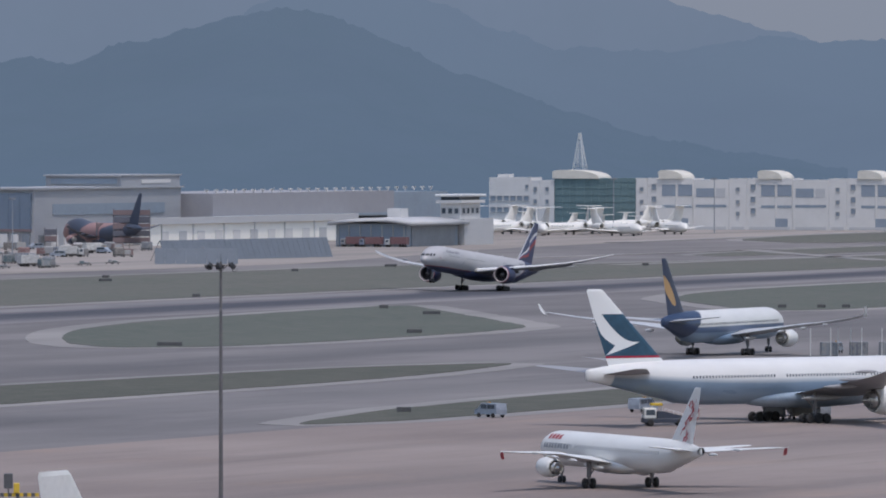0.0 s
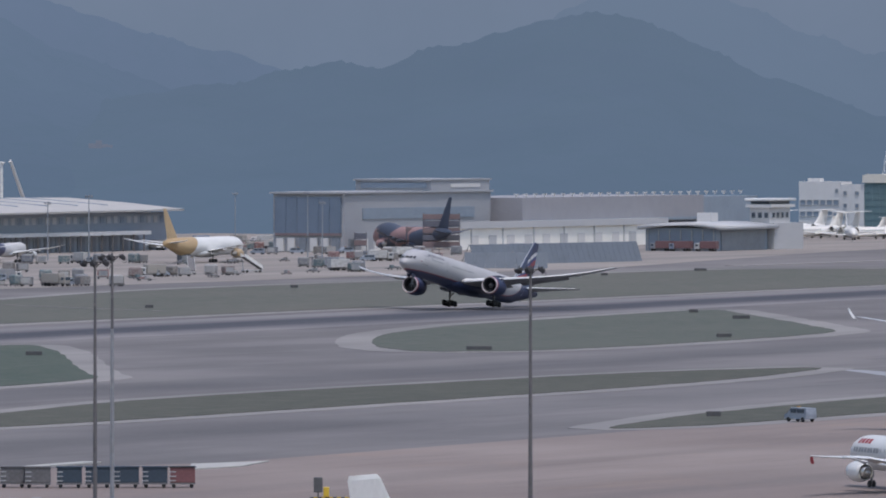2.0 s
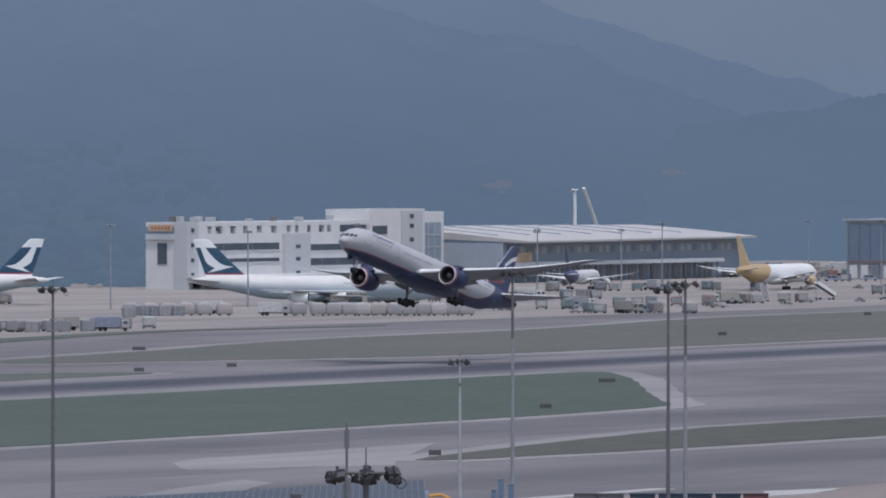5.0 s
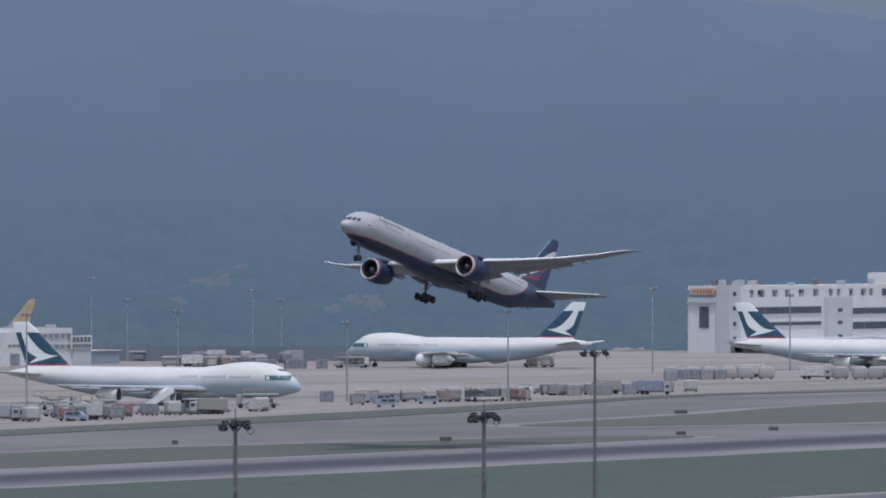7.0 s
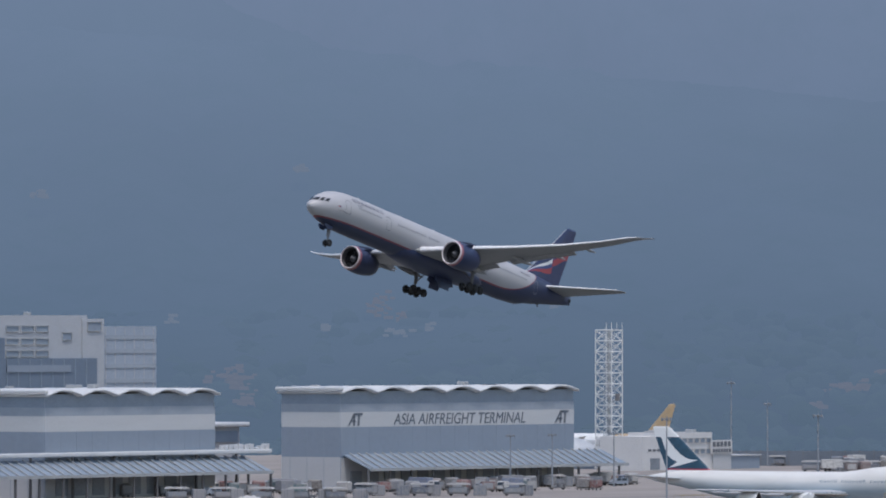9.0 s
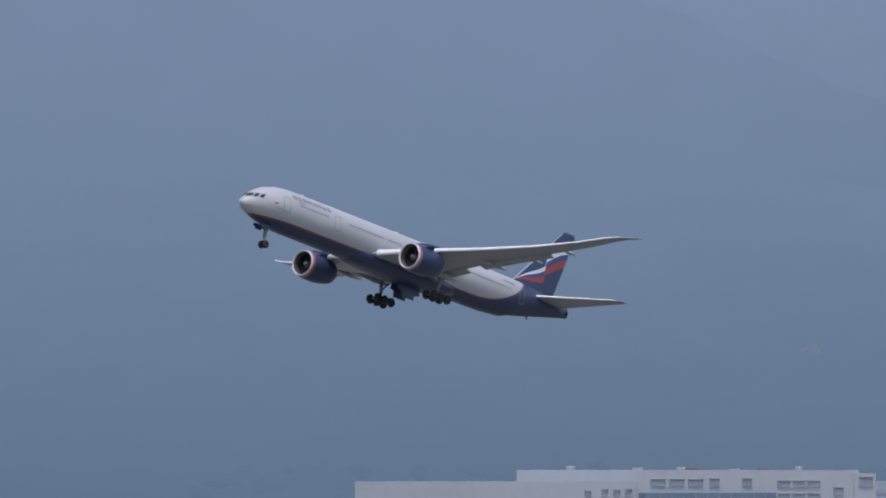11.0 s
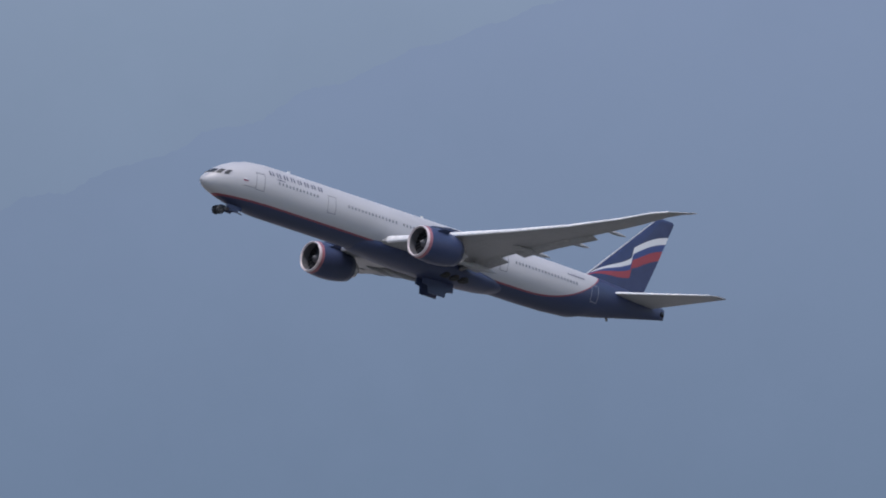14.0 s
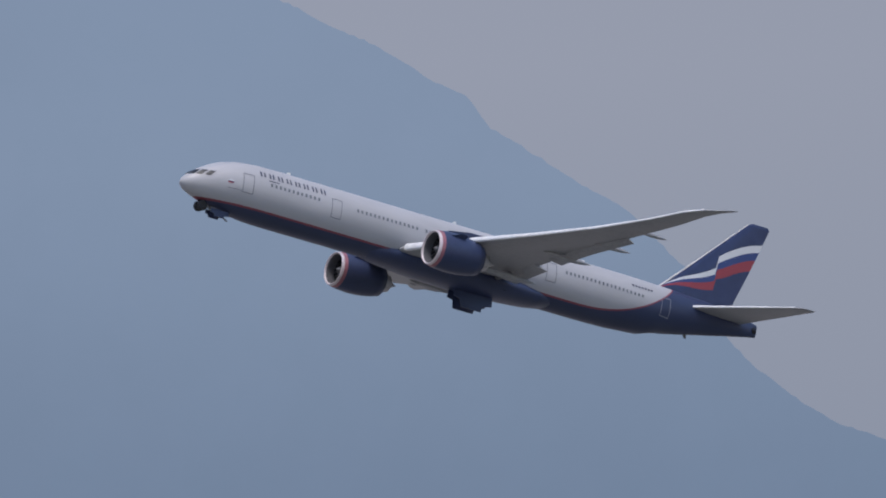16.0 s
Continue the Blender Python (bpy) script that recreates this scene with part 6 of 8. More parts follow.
for i in range(11):
    wall_box(b, 3 + i * 10, 8 + i * 10, -0.3, 0, 0.3, 4.2, white_wall if i % 3 else dark_opening, "door_panel")
b = building("hangar", "long low hangar with roof posts and a pale lower wall", 2851, 1240)
wall_box(b, 0, 160, 0, 50, 8.2, 16.9, worn("dull_hangar", (0.3, 0.3, 0.325), 0.75, amount=0.1), "wall", "dull grey cladding")
wall_box(b, 160, 215, 2, 50, 0, 16.3, blue_cladding, "wall", "dark end bay")
wall_box(b, -60, 118, -4, 0, 7.0, 9.2, light_cladding, "eaves_band")
wall_box(b, -60, 105, -3, 0, 0, 7.0, cream_wall, "lower_wall", "bright cream lower wall")
for i in range(6):
    wall_box(b, -50 + i * 26, -49.4 + i * 26, -3.3, -3.0, 0, 7.0, light_cladding, "pilaster")
for i in range(26):
    wall_box(b, 2 + i * 8, 2.5 + i * 8, 3, 3.5, 16.9, 18.2, white_wall, "roof_post")
    wall_box(b, 1 + i * 8, 3.5 + i * 8, 3, 3.6, 17.7, 18.2, white_wall, "roof_post_head")
wall_box(b, 0, 160, -0.3, 0, 8.4, 9.3, blue_cladding, "window_band")
for i in range(10):
    wall_box(b, -50 + i * 15, -44 + i * 15, -3.2, -3, 0.2, 4.6, light_cladding if i % 4 == 1 else white_wall, "dock_door")

# flying service with its control cabin
b = building("flying_service", "low grey building with shallow curved roof and control cabin", 2803, 1150)
part("roof", vault(-2.5, 48, -3, 27, 8.2, 1.3, "y", 10, 1.2), light_cladding, b, "shallow curved roof", True)
wall_box(b, 0, 45, 0, 25, 0, 7.6, blue_cladding)
# The bay is no hollow: a dark panel carries its inner shade.
wall_box(b, 4, 42, -0.3, 0, 0, 6.4, dark_opening, "vehicle_bay", "dark panel that paints the shade of an open vehicle bay")
for i in range(7):
    wall_box(b, -0.3, 0, 0.6 + i * 3.9, 1.0 + i * 3.9, 0, 7, steel_pale, "pilaster")
for i in range(6):
    wall_box(b, -0.2, 0, 1.4 + i * 3.9, 4.1 + i * 3.9, 0.2, 4.4, grey_cladding, "bay_door")
wall_box(b, 46, 72, -2, 8, 0, 8.8, light_cladding, "tower_base")
wall_box(b, 47, 65, 0, 7, 8.8, 14.0, white_wall, "tower_shaft")
wall_box(b, 45.5, 66.5, -1.2, 8, 14.0, 15.0, white_wall, "gallery")
wall_box(b, 47, 65, 0.2, 6.8, 15.0, 16.1, glass_dark, "cabin_glazing", "dark cabin glazing")
wall_box(b, 45, 67, -1.6, 8.4, 16.1, 17.0, roof_metal, "cabin_roof", "", 0.3)
side_windows(b, [1.2, 3.5, 5.8], 10.6, 12.2, 1.3, 47)
front_windows(b, [50, 54, 58, 62], 10.6, 12.2, 2.2, 0)
wall_box(b, 20, 26, 10, 15, 8.8, 12.4, white_wall, "roof_cabin")
# business aviation centre: stepped white blocks with arched roofs
def centre_block(y0, y1, h, label, style):
    """One bay of the row; its front faces -x and y0 is the end nearer the runway's start."""
    b = building("office_block", label, 3300, y1)
    w = y0 - y1
    wall_box(b, 0, 12, 0, w, 0, h, green_net if style == "net" else white_wall, "wall")
    if style == "net":
        for i in range(int(w / 3)):
            wall_box(b, -0.12, 0, i * 3.0, i * 3.0 + 0.12, 0, h, net_pole, "scaffold_pole")
        for i in range(7):
            wall_box(b, -0.16, 0, 0, w, 2.6 + i * 2.6, 2.72 + i * 2.6, net_pole, "scaffold_rail")
    if style in ("net", "arch"):
        # a half-barrel cap that curves down towards the far end
        a, c = (w - 18.5, w + 0.6) if style == "net" else (w - 14.5, w - 4.6)
        prof = [(c, h - 0.2), (c, h + 2.6), (c - (c - a) * 0.12, h + 3.1)]
        prof += [(c - (c - a) * (0.12 + 0.88 * math.sin(math.pi * i / 16)), h + 3.1 - 3.3 * (1 - math.cos(math.pi * i / 16)) ** 1.3) for i in range(1, 9)]
        bm = bmesh.new()
        loft(bm, [[(-0.7, y, z) for y, z in prof], [(12.5, y, z) for y, z in prof]])
        part("roof", bm, cream_cap, b, "cream curved roof cap")
    if style == "arch":
        # Cladding grey on the panes stands in for sky reflected in glass.
        for z in (17.2, 12.5, 8.2):
            side_windows(b, [w - 2.6], z - 1.9, z, 1.6, 0, grey_cladding)
        for y, d in ((w - 11.4, 5.6), (w - 18.2, 5.8)):
            wall_box(b, -0.1, 0, y, y + d, 12.8, 17.2, grey_cladding, "glazing", "grey recessed glazing")
            wall_box(b, -0.3, 0, y - 0.3, y, 5.0, 17.6, white_wall, "pilaster")
            wall_box(b, -0.1, 0, y, y + d, 8.4, 9.4, blue_cladding, "window_band", "narrow grey window band")
        wall_box(b, -0.25, 0, 1.0, w - 5.0, 17.2, 17.6, white_wall, "lintel")
        wall_box(b, -0.1, 0, 2.0, 7.0, 0, 4.4, grey_cladding, "gate", "grey ground floor gate")
    if style == "wing":
        wall_box(b, -0.1, 0, w * 0.42, w * 0.92, 12.4, 15.8, grey_cladding, "glazing", "grey recessed glazing")
        wall_box(b, -0.1, 0, w * 0.1, w * 0.36, 12.4, 15.8, light_cladding, "panel", "pale panel")
        wall_box(b, -0.1, 0, 1.0, w - 1.0, 8.6, 9.6, blue_cladding, "window_band", "narrow grey window band")
        parapet(b, 0, 12, 0, w, h, white_wall, h=0.5)
    if style == "stair":
        for z in (16.0, 11.2, 6.8):
            side_windows(b, [w * 0.5], z - 1.3, z, 1.2, 0, grey_cladding)
        parapet(b, 0, 12, 0, w, h, white_wall, h=0.4)
    if style == "office":
        for z, n in ((12.6, 6), (8.2, 6)):
            for i in range(n):
                side_windows(b, [1.8 + i * 2.75], z - 1.7, z, 1.9, 0, blue_cladding if i % 3 != 2 else grey_cladding)
        side_windows(b, [1.6], 15.6, 16.8, 1.0, 0, blue_cladding)
        parapet(b, 0, 12, 0, w, h, white_wall, h=0.6)
        wall_box(b, 4, 8, w - 7, w - 2, h, h + 1.8, white_wall, "roof_cabin")
    wall_box(b, -0.3, 0, 1, w - 1, 0, 1.2, light_cladding, "plinth", "shaded plinth")
    return b


cream_cap = worn("cream_cap", (0.62, 0.59, 0.53), 0.7, amount=0.1)
net_pole = worn("net_pole", (0.15, 0.22, 0.24), 0.8, amount=0.15)
centre_block(1319.5, 1302.3, 19.2, "white office block with rows of grey windows", "office")
centre_block(1302.2, 1298.6, 18.2, "set-back grey link between office blocks", "stair")
centre_block(1298.5, 1292.6, 18.4, "narrow white stair block", "stair")
centre_block(1292.5, 1259.2, 19.6, "block wrapped in blue-green netting under a curved cap", "net")
centre_block(1259.1, 1254.4, 19.2, "narrow white stair block", "stair")
centre_block(1254.3, 1235.8, 19.6, "white office block with a curved cream cap", "arch")
centre_block(1235.7, 1221.3, 18.6, "lower white wing with recessed glazing", "wing")
centre_block(1221.2, 1214.1, 19.2, "narrow white stair block", "stair")
centre_block(1214.0, 1195.5, 19.6, "white office block with a curved cream cap", "arch")
centre_block(1195.4, 1181.0, 18.6, "lower white wing with recessed glazing", "wing")
centre_block(1180.9, 1173.8, 19.2, "narrow white stair block", "stair")
centre_block(1173.7, 1155.2, 19.6, "white office block with a curved cream cap", "arch")
centre_block(1155.1, 1130, 18.6, "lower white wing with recessed glazing", "wing")

# blast fence
def blast_fence(x, y, length, h, yaw):
    b = empty("blast_fence", pose(x, y, 0, 0, 0, yaw), "blue-grey slatted blast fence on the far apron", "fence")
    for i in range(int(length / 3)):
        bm = bmesh.new()
        loft(bm, [[(i * 3, 0, 0), (i * 3, h * 0.35, h), (i * 3, h * 0.35 + 0.2, h), (i * 3, 0.3, 0)], [(i * 3 + 2.9, 0, 0), (i * 3 + 2.9, h * 0.35, h), (i * 3 + 2.9, h * 0.35 + 0.2, h), (i * 3 + 2.9, 0.3, 0)]])
        part("panel", bm, haze_grey, b)
    for i in range(int(length / 6)):
        bm = bmesh.new()
        rod(bm, (i * 6 + 0.1, h * 0.35 + 0.2, h), (i * 6 + 0.1, h * 0.9, 0), 0.12)
        part("stay", bm, steel_grey, b)


blast_fence(2432, 1076, 24, 4.6, -67)
blast_fence(2490, 1098, 96, 6.0, -8)
blast_fence(2440, 1062, 54, 4.4, 24)


# perimeter fence behind the cargo apron
def mesh_fence(a, b, h):
    d = Vector((b[0] - a[0], b[1] - a[1], 0))
    root = empty("perimeter_fence", pose(a[0], a[1], 0, 0, 0, math.degrees(math.atan2(d.y, d.x))), "long grey perimeter fence of upright sheets", "fence")
    n = int(d.length / 4)
    for i in range(n):
        part("fence_sheet", boxes((i * 4, i * 4 + 3.85, 0, 0.08, 0.1, h)), haze_grey, root)
        part("post", boxes((i * 4 + 3.85, i * 4 + 4.0, -0.06, 0.14, 0, h + 0.35)), steel_grey, root)


mesh_fence((2170, 1466), (2250, 1334), 4.3)




# ---- floodlight masts ----
pole_grey = worn("pole_grey", (0.125, 0.12, 0.125), 0.6, 0.1, amount=0.25)
pole_pale = worn("pole_pale", (0.25, 0.26, 0.28), 0.55, 0.1, amount=0.2)


def floodlight_mast(m, h, n, spread, label, steel=None, lamp=None, plain=False):
    root = empty("floodlight_mast", m, label, "light mast", "floodlight masts")
    bm = bmesh.new()
    if steel or plain:
        rod(bm, (0, 0, 0), (0, 0, h), 0.24, 0.13, 12, False)
        part("pole", bm, steel or pole_grey, root, "", True)
    else:
        rod(bm, (0, 0, 0), (0, 0, h * 0.7), 0.25, 0.18, 12, False)
        part("pole", bm, pole_pale, root, "galvanised lower pole", True)
        bm = bmesh.new()
        rod(bm, (0, 0, h * 0.7), (0, 0, h), 0.175, 0.13, 12, False)
        part("upper_pole", bm, pole_grey, root, "dark weathered upper pole", True)
    # an open head frame: two rails, cross pieces, and lamps in three clumps with gaps between
    bm = bmesh.new()
    rails = [("crossbar", (-spread, 0.25, h - 0.35), (spread * 0.9, 0.25, h - 0.35), 0.055), ("crossbar", (-spread * 0.9, -0.3, h - 0.35), (spread, -0.3, h - 0.35), 0.055)]
    rails += [("cross_piece", (q * spread, -0.7, h - 0.35), (q * spread, 0.65, h - 0.35), 0.045) for q in (-0.85, -0.3, 0.3, 0.85)]
    rails += [("brace", (s * spread * 0.5, 0, h - 0.35), (0, 0, h - 0.95), 0.05) for s in (-1, 1)] + [("finial", (0, 0, h), (0, 0, h + 0.75), 0.025)]
    for i, (kind, a, c, r) in enumerate(rails):
        rod(bm, a, c, r, r, 5)
        if lamp is None or i == len(rails) - 1:
            part(kind, bm, lamp or lamp_dark, root)
            bm = bmesh.new()
    rnd = random.Random(int(h * 10 + n))
    for i in range(n + 5):
        c = (-0.88, 0.0, 0.72)[i % 3]
        x = c * spread + rnd.uniform(-0.16, 0.16) * spread * (1.7 if i % 3 == 1 else 1.0)
        bm = boxes((-0.2, 0.2, -0.16, 0.16, -0.16, 0.08), (-0.24, 0.24, -0.2, -0.16, -0.22, 0.12), (-0.05, 0.05, -0.05, 0.12, 0.08, 0.26), bevel=0.025)
        ob = part("floodlight", bm, lamp or lamp_dark, root)
        ob.matrix_basis = Matrix.Translation((x, rnd.uniform(-0.6, 0.55), h - 0.4 + rnd.choice((-0.2, -0.1, 0.1)))) @ pose(0, 0, 0, rnd.uniform(-50, 30), rnd.uniform(-20, 20), rnd.uniform(0, 180))
    for x, z, r in ((spread * 1.0, h - 0.8, 0.22),):
        bm = bmesh.new()
        for i in range(12):
            a, c = 2 * math.pi * i / 12, 2 * math.pi * (i + 1) / 12
            rod(bm, (math.cos(a) * r + x, 0.1, math.sin(a) * r + z), (math.cos(c) * r + x, 0.1, math.sin(c) * r + z), 0.03, 0.03, 4)
        rod(bm, (x, 0.1, z + r), (x, 0.2, h - 0.35), 0.025, 0.025, 4)
        part("guard_ring", bm, lamp or lamp_dark, root)
    part("junction_box", boxes((-0.15, 0.15, -0.4, -0.28, h * 0.82, h * 0.82 + 0.35)), lamp or steel_grey, root)
    return root


def facing(x, y):
    """The heading that turns a thing's x axis across the view."""
    return -math.degrees(math.atan2(x, y))


pale_foot = floodlight_mast(pose(966.1, 494.8, 0, 0, 0, facing(966, 495)), 27, 9, 1.35, "tall mast, galvanised below and dark above, with floodlights")
copy_thing(pale_foot, pose(891.8, 435.9, 0, 0, 0, facing(892, 436)))
mast = floodlight_mast(pose(828.5, 359.5, 0, 0, 0, facing(828, 359)), 27, 9, 1.35, "tall grey steel mast with a cluster of floodlights", plain=True)
for x, y in ((852.6, 418.7), (826.4, 476.5)):
    copy_thing(mast, pose(x, y, 0, 0, 0, facing(x, y)))
big = floodlight_mast(pose(525.4, 330.8, 0, 0, 0, facing(525, 331)), 27, 8, 1.0, "grey steel mast with a cluster of dark floodlights", plain=True)
for x, y in ((556.1, 329.6), (535.0, 379.6)):
    copy_thing(big, pose(x, y, 0, 0, 0, facing(x, y) + 25))
floodlight_mast(pose(349.4, 186.0, 0, 0, 0, facing(406, 216)), 27.2, 24, 1.5, "near mast with a wide cluster of dark floodlights", plain=True)
short = floodlight_mast(pose(926.3, 481.1, 0, 0, 0, facing(926, 481)), 17.5, 7, 1.1, "short pale mast with floodlights", steel_pale)
galvanised = worn("galvanised", (0.25, 0.27, 0.3), 0.7, 0.0, amount=0.2)
floodlight_mast(pose(2108, 1198, 0, 0, 0, facing(2108, 1198)), 22.5, 5, 1.0, "slender mast with floodlights on the cargo apron", galvanised, galvanised)
far_masts = {}
for x, y, k in ((1736, 1064, 0.85), (1755, 1034, 0.86), (1717, 1096, 0.93), (2193, 1429, 1.1), (2198, 1420, 0.82), (2217, 1390, 0.93), (2221, 1383, 0.84), (2380, 1270, 0.9), (2510, 1277, 0.8), (2521, 1254, 0.84), (2470, 1215, 0.95),
                (2612, 1209, 0.9), (2900, 1370, 0.85), (2445, 1244, 0.78), (1790, 1345, 1.05), (1848, 1268, 0.55), (1866, 1268, 0.6), (1899, 1272, 0.65), (1640, 1085, 0.9), (2150, 1180, 0.9), (3190, 1226, 0.9), (3200, 1190, 0.9), (2560, 1180, 0.8)):
    h = min((13.5, 18.0, 20.5, 24.0), key=lambda v: abs(v - 22.5 * k))
    if h not in far_masts:
        far_masts[h] = floodlight_mast(pose(x, y, 0, 0, 0, facing(x, y)), h, 5, 1.0, "slender mast with floodlights on the cargo apron", galvanised, galvanised)
    else:
        copy_thing(far_masts[h], pose(x, y, 0, 0, 0, facing(x, y)))



# ---- carts, containers and vehicles ----
dull_ochre = worn("dull_ochre", (0.3, 0.24, 0.13), 0.6)
container_tones = varied("container_paint", [(0.27, 0.27, 0.28), (0.2, 0.205, 0.225), (0.34, 0.335, 0.335), (0.16, 0.172, 0.195), (0.2, 0.185, 0.18), (0.23, 0.235, 0.25), (0.13, 0.145, 0.18), (0.2, 0.145, 0.14), (0.16, 0.168, 0.185), (0.4, 0.39, 0.385), (0.22, 0.1, 0.095), (0.1, 0.15, 0.165), (0.15, 0.135, 0.125)])
vehicle_tones = varied("vehicle_paint", [(0.46, 0.46, 0.455), (0.5, 0.5, 0.5), (0.33, 0.335, 0.36), (0.16, 0.2, 0.3), (0.3, 0.28, 0.25), (0.58, 0.57, 0.55), (0.22, 0.23, 0.26)])
cover_tones = varied("cover_paint", [(0.3, 0.31, 0.33), (0.4, 0.4, 0.4), (0.2, 0.22, 0.25)])


def set_wheels(root, pts, r, w):
    for x, y in pts:
        bm = bmesh.new()
        wheel(bm, (x, y, r), r, w)
        part("wheel", bm, rubber, root, "", True)


def loaded_dolly(m):
    """A flat trailer that carries an air-cargo container with a chamfered foot."""
    root = empty("cargo_dolly", m, "cargo dolly loaded with a scuffed air container", "cargo dolly", "cargo dollies")
    part("deck", boxes((-1.7, 1.7, -1.1, 1.1, 0.42, 0.6), bevel=0.04), steel_grey, root)
    bm = bmesh.new()
    prof = ((-1.55, 1.0), (-1.55, 2.35), (-1.45, 2.45), (1.45, 2.45), (1.55, 2.35), (1.55, 0.62), (-1.15, 0.62))
    loft(bm, [[(x, -1.0, z) for x, z in prof], [(x, 1.0, z) for x, z in prof]])
    part("container", bm, container_tones, root)
    part("curtain", boxes((-1.2, 1.2, -1.06, -1.0, 0.8, 2.2)), cover_tones, root)
    set_wheels(root, ((-1.2, -0.8), (1.2, -0.8), (-1.2, 0.8), (1.2, 0.8)), 0.22, 0.16)
    return root


def pallet_load(m):
    root = empty("pallet_load", m, "wrapped cargo pallet on a low trailer", "pallet", "wrapped pallets")
    part("deck", boxes((-1.8, 1.8, -1.25, 1.25, 0.35, 0.5)), steel_grey, root)
    bm = boxes((-1.6, 1.6, -1.2, 1.2, 0.5, 2.95), bevel=0.35)
    part("load", bm, container_tones, root, "load under plastic wrap")
    set_wheels(root, ((-1.2, -0.9), (1.2, -0.9), (-1.2, 0.9), (1.2, 0.9)), 0.18, 0.14)
    return root


def van(m, label="small service van with dark windows", paint=None):
    root = empty("van", m, label, "van", "service vehicles")
    bm = bmesh.new()
    prof = ((-2.3, 0.45), (-2.35, 1.1), (-2.25, 1.95), (0.9, 2.0), (1.7, 1.25), (2.35, 1.05), (2.4, 0.45))
    loft(bm, [[(x, -0.85, z) for x, z in prof], [(x * 0.99, -0.95, z * 0.98) for x, z in prof], [(x * 0.99, 0.95, z * 0.98) for x, z in prof], [(x, 0.85, z) for x, z in prof]])
    part("body", bm, paint or vehicle_tones, root)
    for s in (-1, 1):
        part("side_window", boxes((-0.2, 0.95, s * 0.96 - 0.01, s * 0.96 + 0.01, 1.25, 1.8)), glass_dark, root)
        part("side_window", boxes((-1.9, -0.4, s * 0.96 - 0.01, s * 0.96 + 0.01, 1.25, 1.8)), glass_dark, root)
    part("beacon", boxes((0.2, 0.5, -0.2, 0.2, 2.0, 2.15)), orange_paint, root)
    set_wheels(root, ((-1.5, -0.85), (1.5, -0.85), (-1.5, 0.85), (1.5, 0.85)), 0.34, 0.22)
    return root


def lorry(m, label="flat-fronted lorry with a pale box body", box_paint=None):
    root = empty("lorry", m, label, "lorry", "service vehicles")
    part("chassis", boxes((-4.0, 3.8, -0.9, 0.9, 0.55, 0.85)), steel_grey, root)
    cab = part("cab", boxes((2.0, 3.8, -1.15, 1.15, 0.7, 2.6), bevel=0.15), vehicle_tones, root)
    part("windscreen", boxes((3.78, 3.84, -0.95, 0.95, 1.6, 2.35)), glass_dark, cab)
    for s in (-1, 1):
        part("side_window", boxes((2.5, 3.4, s * 1.16 - 0.01, s * 1.16 + 0.01, 1.6, 2.3)), glass_dark, cab)
    part("box_body", boxes((-4.0, 1.8, -1.25, 1.25, 0.95, 3.3), bevel=0.06), box_paint or vehicle_tones, root)
    set_wheels(root, ((-2.8, -0.95), (-1.7, -0.95), (2.9, -0.95), (-2.8, 0.95), (-1.7, 0.95), (2.9, 0.95)), 0.48, 0.3)
    return root


def high_loader(m):
    """A main-deck loader with a raised platform on scissor legs."""
    root = empty("cargo_loader", m, "cargo loader with raised platform and ochre rails", "cargo loader", "cargo loaders")
    part("chassis", boxes((-4.5, 4.5, -1.5, 1.5, 0.5, 1.0)), vehicle_tones, root)
    part("platform", boxes((-4.5, 3.0, -1.6, 1.6, 2.8, 3.1)), steel_pale, root)
    for s in (-1, 1):
        bm = bmesh.new()
        rod(bm, (-3.5, s * 1.2, 1.0), (2.5, s * 1.2, 2.8), 0.1)
        rod(bm, (2.5, s * 1.2, 1.0), (-3.5, s * 1.2, 2.8), 0.1)
        part("scissor", bm, steel_grey, root)
        bm = bmesh.new()
        for i in range(4):
            rod(bm, (-4.4 + i * 2.4, s * 1.55, 3.1), (-4.4 + i * 2.4, s * 1.55, 4.1), 0.05, 0.05, 5)
        rod(bm, (-4.4, s * 1.55, 4.1), (2.8, s * 1.55, 4.1), 0.05, 0.05, 5)
        part("guard_rail", bm, dull_ochre, root)
    part("cab", boxes((3.2, 4.5, -1.5, -0.3, 1.0, 2.9), bevel=0.1), vehicle_tones, root)
    set_wheels(root, ((-3.5, -1.4), (3.5, -1.4), (-3.5, 1.4), (3.5, 1.4)), 0.5, 0.35)
    return root


